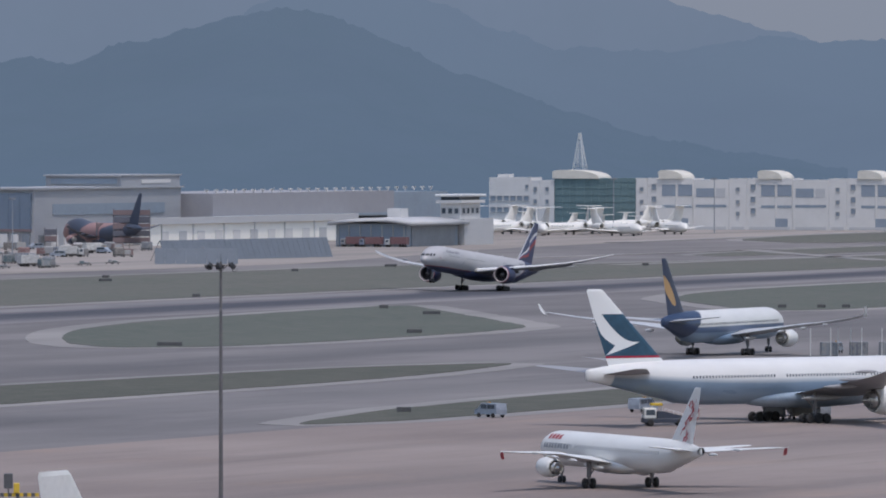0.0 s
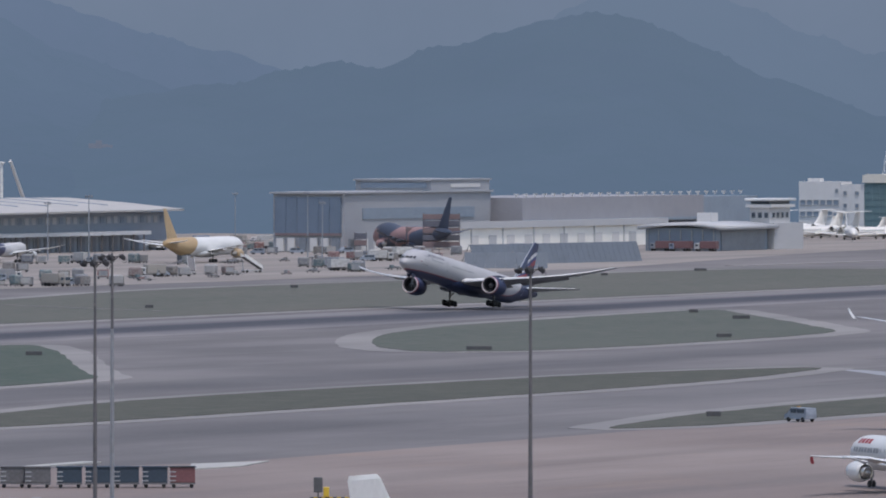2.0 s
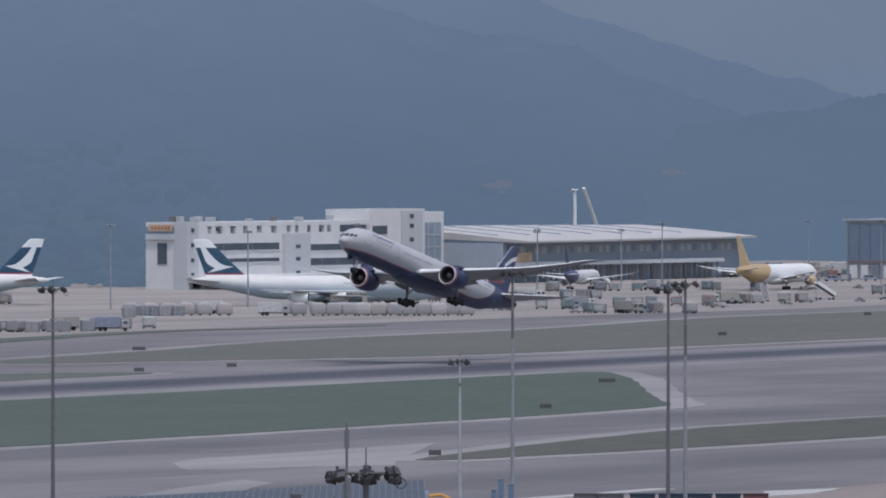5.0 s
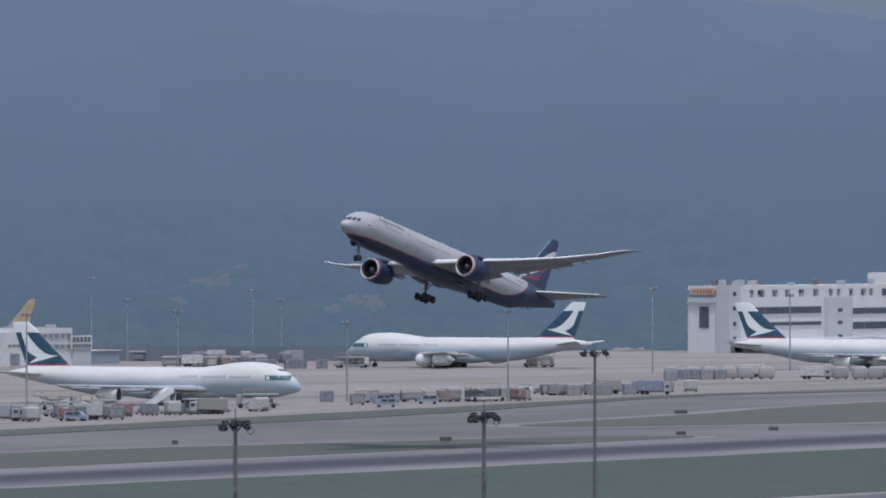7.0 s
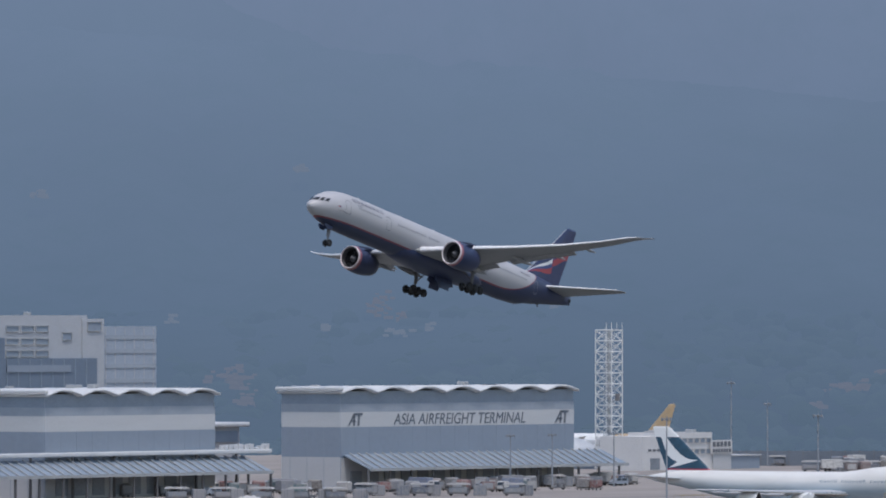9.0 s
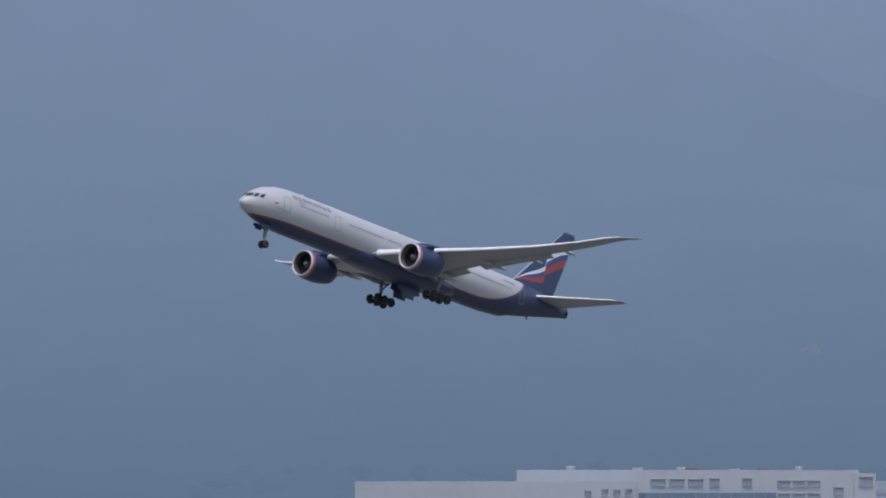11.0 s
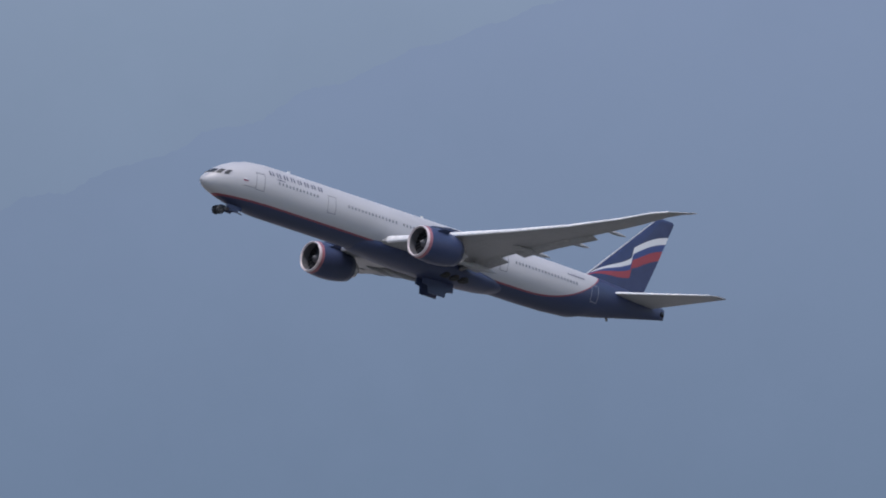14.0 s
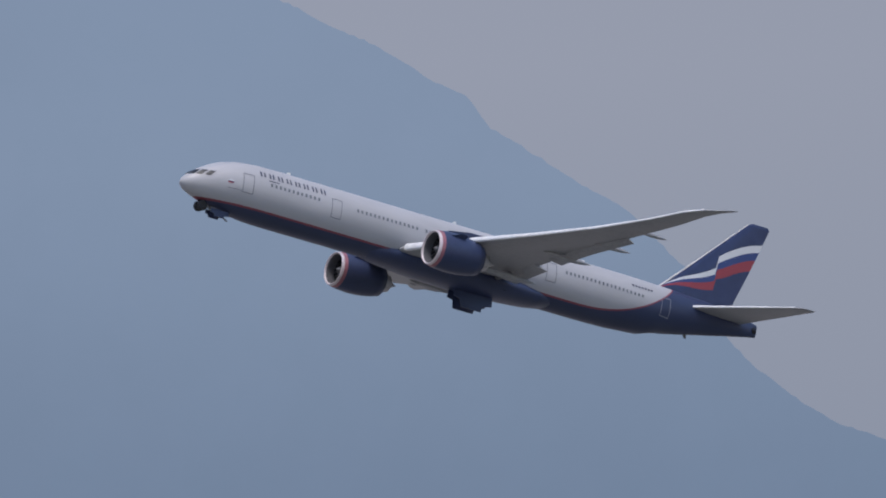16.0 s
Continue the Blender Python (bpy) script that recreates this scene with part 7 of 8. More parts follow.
def steps_truck(m):
    """Mobile boarding steps."""
    root = empty("boarding_steps", m, "mobile boarding steps with white sides", "boarding steps", "boarding steps")
    part("chassis", boxes((-3.2, 3.0, -1.0, 1.0, 0.45, 0.8)), vehicle_tones, root)
    bm = bmesh.new()
    loft(bm, [[(-3.0, -0.9, 0.9), (3.0, -0.9, 4.2), (3.0, -0.9, 4.5), (-3.2, -0.9, 1.1)], [(-3.0, 0.9, 0.9), (3.0, 0.9, 4.2), (3.0, 0.9, 4.5), (-3.2, 0.9, 1.1)]])
    part("flight", bm, steel_grey, root)
    for s in (-1, 1):
        bm = bmesh.new()
        loft(bm, [[(-3.1, s * 0.95, 1.0), (3.0, s * 0.95, 4.4), (3.0, s * 0.95, 5.4), (-3.1, s * 0.95, 2.0)], [(-3.1, s * 1.0, 1.0), (3.0, s * 1.0, 4.4), (3.0, s * 1.0, 5.4), (-3.1, s * 1.0, 2.0)]])
        part("side_panel", bm, white_paint, root)
    part("landing", boxes((3.0, 4.4, -1.0, 1.0, 4.3, 4.5)), steel_grey, root)
    bm = bmesh.new()
    rod(bm, (2.8, 0, 0.8), (3.4, 0, 4.3), 0.14)
    part("jack", bm, steel_pale, root)
    set_wheels(root, ((-2.2, -0.9), (2.2, -0.9), (-2.2, 0.9), (2.2, 0.9)), 0.4, 0.25)
    return root


dolly0 = loaded_dolly(pose(2049, 1112, 0.03, 0, 0, -62))
pallet0 = pallet_load(pose(2041, 1144, 0.03, 0, 0, -62))
van0 = van(pose(1181, 472, 0.03, 0, 0, 62), "grey-blue service van with dark windows", worn("van_blue", (0.3, 0.34, 0.4), 0.4))
lorry0 = lorry(pose(2052.7, 1141.4, 0.03, 0, 0, -62))
loader0 = high_loader(pose(1757, 1041, 0.03, 0, 0, -30))
steps0 = steps_truck(pose(2300, 1100, 0.03, 0, 0, 30))


def line_up(kind, a, b, n, seed, spread=1.5, z=0.03, turn=10):
    """Copies of a thing along a line from a to b."""
    rnd = random.Random(seed)
    for i in range(n):
        t = (i + 0.5) / n
        x, y = a[0] + (b[0] - a[0]) * t + rnd.uniform(-spread, spread), a[1] + (b[1] - a[1]) * t + rnd.uniform(-spread, spread)
        copy_thing(kind, pose(x, y, z, 0, 0, facing(x, y) + rnd.uniform(-turn, turn) + rnd.choice((0, 180))))


# beside the freighters
def wrapped_load(m):
    """Stacked freight under clear wrap, slumped at the shoulders, on a roller dolly."""
    root = empty("wrapped_pallet", m, "bulging freight pallet under pale plastic wrap", "pallet", "plastic-wrapped pallets")
    part("deck", boxes((-2.0, 2.0, -1.25, 1.25, 0.38, 0.52)), steel_grey, root)
    bm = bmesh.new()
    rings = []
    for j, (z, k) in enumerate(((0.52, 0.93), (0.8, 1.0), (1.6, 1.04), (2.4, 0.98), (2.95, 0.86), (3.25, 0.6), (3.3, 0.25))):
        rings.append([((1.95 * k * (1 + 0.02 * math.sin(3 * i + j))) * max(-1, min(1, 1.35 * math.cos(2 * math.pi * i / 20))), 1.2 * k * max(-1, min(1, 1.35 * math.sin(2 * math.pi * i / 20))), z + 0.05 * math.sin(2.1 * i + j)) for i in range(20)])
    part("load", loft(bm, rings), plastic_wrap, root, "load under pale plastic wrap")
    part("net_strap", boxes((-0.06, 0.06, -1.27, -1.23, 0.5, 2.7), (0.7, 0.8, -1.27, -1.23, 0.5, 2.7), (-0.8, -0.7, -1.27, -1.23, 0.5, 2.7)), cover_tones, root)
    set_wheels(root, ((-1.2, -0.9), (1.2, -0.9), (-1.2, 0.9), (1.2, 0.9)), 0.19, 0.14)
    return root


plastic_wrap = varied("plastic_wrap", [(0.33, 0.31, 0.315), (0.4, 0.375, 0.375), (0.27, 0.255, 0.265), (0.34, 0.3, 0.295), (0.3, 0.29, 0.305)], 0.5)
wrap0 = wrapped_load(pose(2043.5, 1107.0, 0.03, 0, 0, facing(2043.5, 1107) + 3))
line_up(wrap0, (2045, 1104), (2063, 1067), 11, 1, 0.3, turn=6)
line_up(wrap0, (2047, 1106), (2062, 1078), 6, 14, 0.5, turn=9)
for k, (kind, a, b, n) in enumerate(((pallet0, (2700, 1298), (2766, 1286), 9), (dolly0, (2720, 1312), (2800, 1290), 6), (lorry0, (2740, 1330), (2800, 1300), 4), (lorry0, (2880, 1380), (2900, 1352), 3), (pallet0, (2800, 1345), (2830, 1322), 6),
                                     (van0, (2660, 1262), (2720, 1240), 3), (dolly0, (2640, 1258), (2700, 1236), 5))):
    line_up(kind, a, b, n, 700 + k, 4.0, turn=40)
copy_thing(lorry0, pose(2040.5, 1112.5, 0.03, 0, 0, facing(2040, 1112)))
line_up(wrap0, (2022, 1146), (2036, 1122), 6, 2, 0.6)
line_up(lorry0, (2055, 1142), (2061, 1140), 1, 3)
for i, (a, b, n) in enumerate((((1733, 1066), (1748, 1056), 3), ((1742, 1050), (1775, 1030), 4), ((1812, 1064), (1880, 1058), 8), ((1530, 1018), (1570, 1012), 6), ((1575, 1022), (1650, 1030), 9),
                               ((1395, 985), (1445, 1000), 9), ((1500, 1010), (1575, 1026), 8), ((1440, 992), (1470, 996), 4), ((1720, 1316), (1800, 1286), 20), ((1800, 1276), (1930, 1284), 22), ((1700, 1300), (1790, 1270), 12), ((1790, 1262), (1860, 1250), 9),
                               ((2110, 1060), (2125, 1036), 8), ((2128, 1098), (2300, 1085), 14), ((2350, 1072), (2440, 1128), 12), ((2200, 1190), (2330, 1160), 14), ((2440, 1240), (2500, 1190), 10), ((2190, 1400), (2250, 1372), 12), ((2110, 1340), (2240, 1385), 12),
                               ((2548, 1176), (2564, 1140), 8), ((2560, 1170), (2690, 1200), 10), ((2640, 1205), (2790, 1170), 10), ((2170, 1255), (2150, 1330), 6))):
    line_up(dolly0, a, b, max(1, n * 6 // 10), 20 + i, 3.0, turn=40)
    line_up(pallet0, a, b, max(1, n * 5 // 10), 60 + i, 4.0, turn=40)
    if n > 5:
        line_up(lorry0, a, b, max(1, n // 6), 90 + i, 5.0, turn=60)
        line_up(van0, a, b, max(1, n // 7), 120 + i, 6.0, turn=90)
for x, y, yaw in ((1600, 1040, -60), (1670, 1046, 120), (2170, 1160, -60), (2172, 1270, 80), (1620, 1030, 20)):
    copy_thing(loader0, pose(x, y, 0.03, 0, 0, yaw))
for x, y, yaw in ((2335, 1098, 150),):
    copy_thing(steps0, pose(x, y, 0.03, 0, 0, yaw))
for x, y, yaw in ((1196, 430, 60), (1535, 548, 10)):
    copy_thing(van0, pose(x, y, 0.03, 0, 0, yaw))
red_lorry = lorry(pose(2800, 1168, 0.03, 0, 0, 90), "dull red fire engine parked before the flying service", worn("fire_red", (0.17, 0.09, 0.095), 0.6))
for y in (1160, 1151):
    copy_thing(red_lorry, pose(2797, y, 0.03, 0, 0, 90))



# ---- kit that stands about on the cargo apron ----
white_sheet = worn("white_sheet", (0.46, 0.45, 0.45), 0.8, amount=0.15)
dark_canvas = varied("canvas_tones", [(0.16, 0.18, 0.22), (0.22, 0.24, 0.27), (0.13, 0.15, 0.19), (0.27, 0.27, 0.29)])


def roofed_truck(m):
    """A low trailer under an arched white roof on posts."""
    root = empty("covered_trailer", m, "low trailer under a rounded white roof", "trailer", "covered trailers")
    part("deck", boxes((-2.6, 2.6, -1.1, 1.1, 0.45, 0.75)), steel_grey, root)
    part("load", boxes((-2.3, 2.2, -0.95, 0.95, 0.75, 2.0), bevel=0.15), dark_canvas, root)
    bm = bmesh.new()
    prof = [(-2.7, 2.6), (-2.5, 2.9), (-1.8, 3.05), (1.8, 3.05), (2.5, 2.9), (2.7, 2.6)]
    loft(bm, [[(x, y, z) for x, z in prof] for y in (-1.2, 1.2)])
    part("roof", bm, white_sheet, root, "rounded white roof")
    for x in (-2.5, 2.5):
        for y in (-1.05, 1.05):
            part("post", boxes((x - 0.06, x + 0.06, y - 0.06, y + 0.06, 0.7, 2.65)), steel_grey, root)
    set_wheels(root, ((-1.8, -0.9), (1.8, -0.9), (-1.8, 0.9), (1.8, 0.9)), 0.32, 0.2)
    return root


def freight_box(m):
    root = empty("freight_container", m, "scuffed dull freight container on the apron", "container", "freight containers")
    part("body", boxes((-1.5, 1.5, -1.2, 1.2, 0.12, 2.5), bevel=0.05), dark_canvas, root)
    for i in range(5):
        part("rib", boxes((-1.35 + i * 0.62, -1.2 + i * 0.62, -1.27, -1.2, 0.25, 2.4)), dark_canvas, root)
    part("door", boxes((1.5, 1.56, -1.05, 1.05, 0.2, 2.35)), container_tones, root)
    for x in (-1.2, 1.2):
        part("skid", boxes((x - 0.12, x + 0.12, -1.2, 1.2, 0, 0.12)), steel_grey, root)
    return root


def tarp_heap(m):
    """A load under a sagging white sheet."""
    root = empty("sheeted_load", m, "bulky load under a sagging white sheet", "sheeted load", "sheeted loads")
    bm = bmesh.new()
    rings = []
    for i in range(11):
        x = -2.6 + 0.52 * i
        h = 0.3 + 0.75 * math.sin(math.pi * (i + 0.4) / 11) ** 0.4 + 0.12 * math.sin(i * 2.1)
        rings.append([(x, 1.5 * math.cos(math.pi * j / 8), max(0.0, h * math.sin(math.pi * j / 8)) * (1 + 0.08 * math.sin(i * 1.7 + j * 2.3))) for j in range(9)])
    part("sheet", loft(bm, rings), white_sheet, root)
    part("pallet", boxes((-3.0, 3.0, -1.3, 1.3, -0.02, 0.14)), steel_grey, root)
    return root


def site_cabin(m):
    root = empty("site_cabin", m, "small white cabin with a dark window", "cabin")
    part("body", boxes((-1.5, 1.5, -1.2, 1.2, 0.1, 2.7), bevel=0.06), white_paint, root)
    part("window", boxes((-0.2, 0.9, -1.24, -1.2, 1.1, 2.1)), glass_dark, root)
    part("roof", boxes((-1.65, 1.65, -1.35, 1.35, 2.7, 2.85)), steel_pale, root)
    part("door", boxes((-1.2, -0.5, -1.24, -1.2, 0.15, 2.1)), grey_cladding, root)
    return root


def low_trailer(m):
    """A low dolly with loose gear on it."""
    root = empty("flat_dolly", m, "low flat dolly with loose crates", "cargo dolly", "flat dollies")
    part("frame", boxes((-2.0, 2.0, -1.2, -1.05, 0.35, 0.55), (-2.0, 2.0, 1.05, 1.2, 0.35, 0.55), (-2.0, -1.85, -1.05, 1.05, 0.35, 0.55), (1.85, 2.0, -1.05, 1.05, 0.35, 0.55), (-1.85, 1.85, -1.05, 1.05, 0.42, 0.5)), steel_grey, root)
    part("dunnage", boxes((-1.5, -0.2, -0.7, 0.6, 0.56, 1.0), bevel=0.1), container_tones, root)
    part("crate", boxes((0.3, 1.4, -0.5, 0.5, 0.56, 1.35), bevel=0.05), container_tones, root)
    bm = bmesh.new()
    rod(bm, (2.0, 0, 0.4), (3.2, 0, 0.3), 0.05)
    part("tow_bar", bm, steel_grey, root)
    set_wheels(root, ((-1.4, -0.95), (1.4, -0.95), (-1.4, 0.95), (1.4, 0.95)), 0.2, 0.15)
    return root


def stand_at(kind, spots, turn=0.0, seed=0, z=0.03):
    """Copies of a thing, broadside to the terminal, each a little askew."""
    rnd = random.Random(seed)
    for x, y in spots:
        copy_thing(kind, pose(x, y, z, 0, 0, facing(x, y) + turn + rnd.uniform(-14, 14)))


truck0 = roofed_truck(pose(1741, 1056, 0.03, 0, 0, facing(1741, 1056)))
box0 = freight_box(pose(1756, 1044, 0.03, 0, 0, facing(1756, 1044)))
heap0 = tarp_heap(pose(1561, 1022, 0.03, 0, 0, facing(1561, 1022)))
empty0 = low_trailer(pose(1569, 1030, 0.03, 0, 0, facing(1569, 1030)))
for k, (a, b, n) in enumerate((((1490, 1030), (1640, 1040), 14), ((1640, 1045), (1760, 1062), 5), ((1720, 1250), (1860, 1262), 10), ((1800, 1066), (1900, 1080), 5), ((2100, 1062), (2440, 1090), 12), ((2110, 1330), (2200, 1390), 5), ((2450, 1180), (2640, 1190), 8), ((1560, 1024), (1640, 1028), 6))):
    line_up(empty0, a, b, n, 400 + k, 7.0, turn=80)
stand_at(van0, ((1727, 1055), (1734, 1052), (1745, 1053), (1722, 1046)), 20, 31)
site_cabin(pose(1812, 1063, 0.03, 0, 0, facing(1812, 1063)))
stand_at(truck0, ((1744, 1052), (1753, 1048)), 0, 1)
stand_at(truck0, ((1696, 1256), (1702, 1247), (1707, 1240), (1712, 1233), (1716, 1226), (1765, 1252), (1772, 1241), (1777, 1234), (1784, 1223), (1505, 1049), (1888, 1282)), 0, 2)
stand_at(truck0, ((2121, 1356), (2126, 1347), (2129, 1342), (2133, 1336), (2210, 1404), (2200, 1418)), 0, 3)
stand_at(box0, ((1762, 1046), (1775, 1050), (1781, 1051), (1824, 1057), (1832, 1056), (1833, 1054), (1842, 1053), (2001, 1132), (1768, 1046), (1786, 1052)), 0, 4)
stand_at(box0, ((2023, 1142), (2024, 1140), (2025, 1138), (2026, 1136), (2028, 1133), (2051, 1143), (2052, 1141), (2053, 1139), (2109, 1320), (2111, 1318), (2113, 1313), (2115, 1311), (2118, 1306)), 0, 5)
stand_at(box0, ((1699, 1252), (1704, 1245), (1710, 1235), (1715, 1228), (1719, 1221), (1767, 1250), (1770, 1245), (1774, 1239), (1780, 1230), (1786, 1221), (1479, 1068), (1502, 1053), (1507, 1045), (1513, 1036), (1890, 1280), (1894, 1274)), 0, 6)
stand_at(heap0, ((1549, 1025), (1705, 1242)), 0, 7)
stand_at(dolly0, ((1555, 1032), (1580, 1031), (1608, 1027), (1619, 1030), (1616, 1025), (1631, 1032), (1827, 1066), (1827, 1064), (1706, 1043), (1481, 1066), (1506, 1047), (1510, 1041), (1527, 1024), (1892, 1276)), 0, 8)
stand_at(loader0, ((1633, 1073), (1580, 1036), (2130, 1304)), 30, 9)
stand_at(steps0, ((1611, 1033),), 25, 10)
stand_at(van0, ((1724, 1036), (1690, 1026), (1646, 1031)), 180, 11)
stand_at(lorry0, ((1845, 1048), (2124, 1350)), 0, 12)
def tow_truck(m):
    """A dark stand vehicle: short white cab, low black bed with a lift frame, yellow beacon box."""
    root = empty("stand_truck", m, "dark navy stand truck with white cab and yellow beacon", "truck", "service vehicles")
    part("chassis", boxes((-3.0, 2.9, -1.15, 1.15, 0.45, 1.05), bevel=0.06), navy_dull, root)
    cab = part("cab", boxes((-2.9, -1.2, -1.1, 1.1, 1.05, 2.45), bevel=0.12), white_paint, root)
    part("windscreen", boxes((-2.96, -2.9, -0.95, 0.95, 1.55, 2.25)), glass_dark, cab)
    for s in (-1, 1):
        part("side_window", boxes((-2.6, -1.4, s * 1.11 - 0.015, s * 1.11 + 0.015, 1.5, 2.2)), glass_dark, cab)
    bm = bmesh.new()
    loft(bm, [[(-1.1, y, 1.05), (2.8, y, 1.05), (2.8, y, 1.25), (-0.2, y, 2.0), (-1.1, y, 2.0)] for y in (-1.1, 1.1)])
    part("bed", bm, navy_dull, root)
    part("beacon_box", boxes((-1.9, -0.3, -0.7, 0.7, 2.75, 3.1), bevel=0.05), safety_yellow, root, "yellow box with beacons")
    bm = bmesh.new()
    for x, y in ((-1.8, -0.6), (-0.4, -0.6), (-1.8, 0.6), (-0.4, 0.6)):
        rod(bm, (x, y, 2.0), (x, y, 2.75), 0.05, 0.05, 5)
    for i in range(5):
        rod(bm, (-0.1 + i * 0.6, -1.05, 1.9 - i * 0.17), (-0.1 + i * 0.6, -1.05, 2.4 - i * 0.17), 0.035, 0.035, 5)
    rod(bm, (-0.1, -1.05, 2.4), (2.3, -1.05, 1.72), 0.035, 0.035, 5)
    part("rail", bm, white_paint, root)
    set_wheels(root, ((-2.0, -1.05), (2.0, -1.05), (-2.0, 1.05), (2.0, 1.05)), 0.5, 0.35)
    return root


navy_dull = worn("navy_dull", (0.035, 0.045, 0.07), 0.5, amount=0.3)
tow_truck(pose(1156, 437, 0.03, 0, 0, facing(1156, 437) + 8))
for x, y, q in ((1186.5, 432.5, 0), (1190.0, 430.0, 20)):
    copy_thing(dolly0, pose(x, y, 0.03, 0, 0, facing(x, y) + q))
for x, y in ((1512, 541), (1516, 537), (1520, 533), (1524, 530)):
    copy_thing(box0, pose(x, y, 0.03, 0, 0, facing(x, y) + 5))
stand_at(van0, ((1211, 461),), 60, 16)
freight_box(pose(1734, 1068, 0.03, 0, 0, facing(1734, 1068)))

# covered baggage carts in a row
def baggage_cart(m, cover, label):
    root = empty("baggage_cart", m, label, "baggage cart", "covered baggage carts")
    part("deck", boxes((-1.45, 1.45, -0.9, 0.9, 0.4, 0.58)), steel_grey, root)
    part("cover", boxes((-1.4, 1.4, -0.85, 0.85, 0.58, 2.3), bevel=0.06), cover, root)
    part("roof", boxes((-1.5, 1.5, -0.95, 0.95, 2.3, 2.42)), cover if cover is not rust_red else lamp_dark, root)
    for i in range(3):
        part("slat", boxes((-1.45, -0.75, -0.9, -0.86, 0.75 + i * 0.5, 0.88 + i * 0.5)), steel_pale, root, "pale reflective slat")
    set_wheels(root, ((-1.0, -0.75), (1.0, -0.75), (-1.0, 0.75), (1.0, 0.75)), 0.22, 0.15)
    return root


teal_cover = worn("teal_cover", (0.035, 0.055, 0.08), 0.6, amount=0.25)
yaw = facing(945, 460)
step = Vector((math.cos(radians(yaw)), math.sin(radians(yaw)), 0)) * 3.2
start = Vector((931.2, 460.5, 0.03))
cart = baggage_cart(Matrix.Translation(start) @ pose(0, 0, 0, 0, 0, yaw), teal_cover, "covered baggage cart with dark teal sides")
for i in (1, 2, 3):
    copy_thing(cart, Matrix.Translation(start + step * i) @ pose(0, 0, 0, 0, 0, yaw))
baggage_cart(Matrix.Translation(start + step * 3.97) @ pose(0, 0, 0, 0, 0, yaw), rust_red, "covered baggage cart with faded red sides")
grey_cart = baggage_cart(Matrix.Translation(start - step * 1.1) @ pose(0, 0, 0, 0, 0, yaw), worn("grey_cover", (0.13, 0.128, 0.135), 0.7, amount=0.35), "covered baggage cart with dull grey sides")
copy_thing(grey_cart, Matrix.Translation(start - step * 1.9 + Vector((0.6, 0.6, 0))) @ pose(0, 0, 0, 0, 0, yaw))


# black and white carts beside the boom lift
dark_cart = baggage_cart(pose(872, 449, 0.03, 0, 0, facing(866, 444) + 50), lamp_dark, "covered cart with black sides and white slats")
copy_thing(dark_cart, pose(873.8, 446.6, 0.03, 0, 0, facing(866, 444) + 35))

# maintenance staging round the old jet's tail and wing
def staging(x, y, w, d, h, yaw):
    b = empty("maintenance_staging", pose(x, y, 0.03, 0, 0, yaw), "dark navy maintenance staging round the old jet", "scaffold", "staging")
    for lv in range(int(h / 2.2)):
        part("platform", boxes((-w / 2, w / 2, -d / 2, d / 2, 2.0 + lv * 2.2, 2.25 + lv * 2.2)), staging_navy, b)
        part("side_sheet", boxes((-w / 2, w / 2, -d / 2 - 0.1, -d / 2, 2.3 + lv * 2.2, 3.9 + lv * 2.2)), staging_navy if lv % 2 else rust_dull, b)
    for sx in (-1, 1):
        for sy in (-1, 1):
            part("post", boxes((sx * w * 0.48 - 0.12, sx * w * 0.48 + 0.12, sy * d * 0.45 - 0.12, sy * d * 0.45 + 0.12, 0, h + 0.6)), steel_grey, b)


staging_navy = worn("staging_navy", (0.12, 0.125, 0.155), 0.8)
rust_dull = worn("rust_dull", (0.2, 0.15, 0.155), 0.8)
staging(2712, 1208, 12, 5, 12.5, facing(2712, 1208))
staging(2722, 1219, 11, 3, 8.0, facing(2712, 1208))
staging(2735, 1247, 4, 3, 6.0, facing(2712, 1208))

# boom lift and clutter at the stand
b = empty("boom_lift", pose(862, 446.5, 0.03, 0, 0, facing(866, 450)), "orange articulated boom lift at the stand", "boom lift")
part("carriage", boxes((-1.6, 1.6, -1.2, 1.2, 0.5, 2.3), bevel=0.3), orange_paint, b)
bm = bmesh.new()
rod(bm, (0.2, 0, 2.0), (-2.2, 0, 4.3), 0.24, 0.2, 8)
rod(bm, (-2.2, 0, 4.3), (-3.0, 0, 4.75), 0.2, 0.2, 8)
rod(bm, (-3.0, 0, 4.75), (-6.2, 0, 4.35), 0.2, 0.14, 8)
part("boom", bm, orange_paint, b)
part("basket", boxes((-6.9, -6.2, -0.6, 0.6, 3.9, 4.6)), steel_grey, b)
set_wheels(b, ((-1.2, -1.0), (1.2, -1.0), (-1.2, 1.0), (1.2, 1.0)), 0.45, 0.3)
for i, (x, y) in enumerate(((960.4, 493.4), (961.4, 492.6), (959.6, 493.9))):
    b = empty("service_cabinet", pose(x, y, 0, 0, 0, facing(x, y)), "tall blue-grey service cabinet by the mast", "cabinet", "service cabinets")
    part("body", boxes((-0.33, 0.33, -0.3, 0.3, 0.0, 2.5 - i * 0.6), bevel=0.04), steel_blue, b)
    part("cap", boxes((-0.38, 0.38, -0.35, 0.35, 2.5 - i * 0.6, 2.58 - i * 0.6)), steel_grey, b)


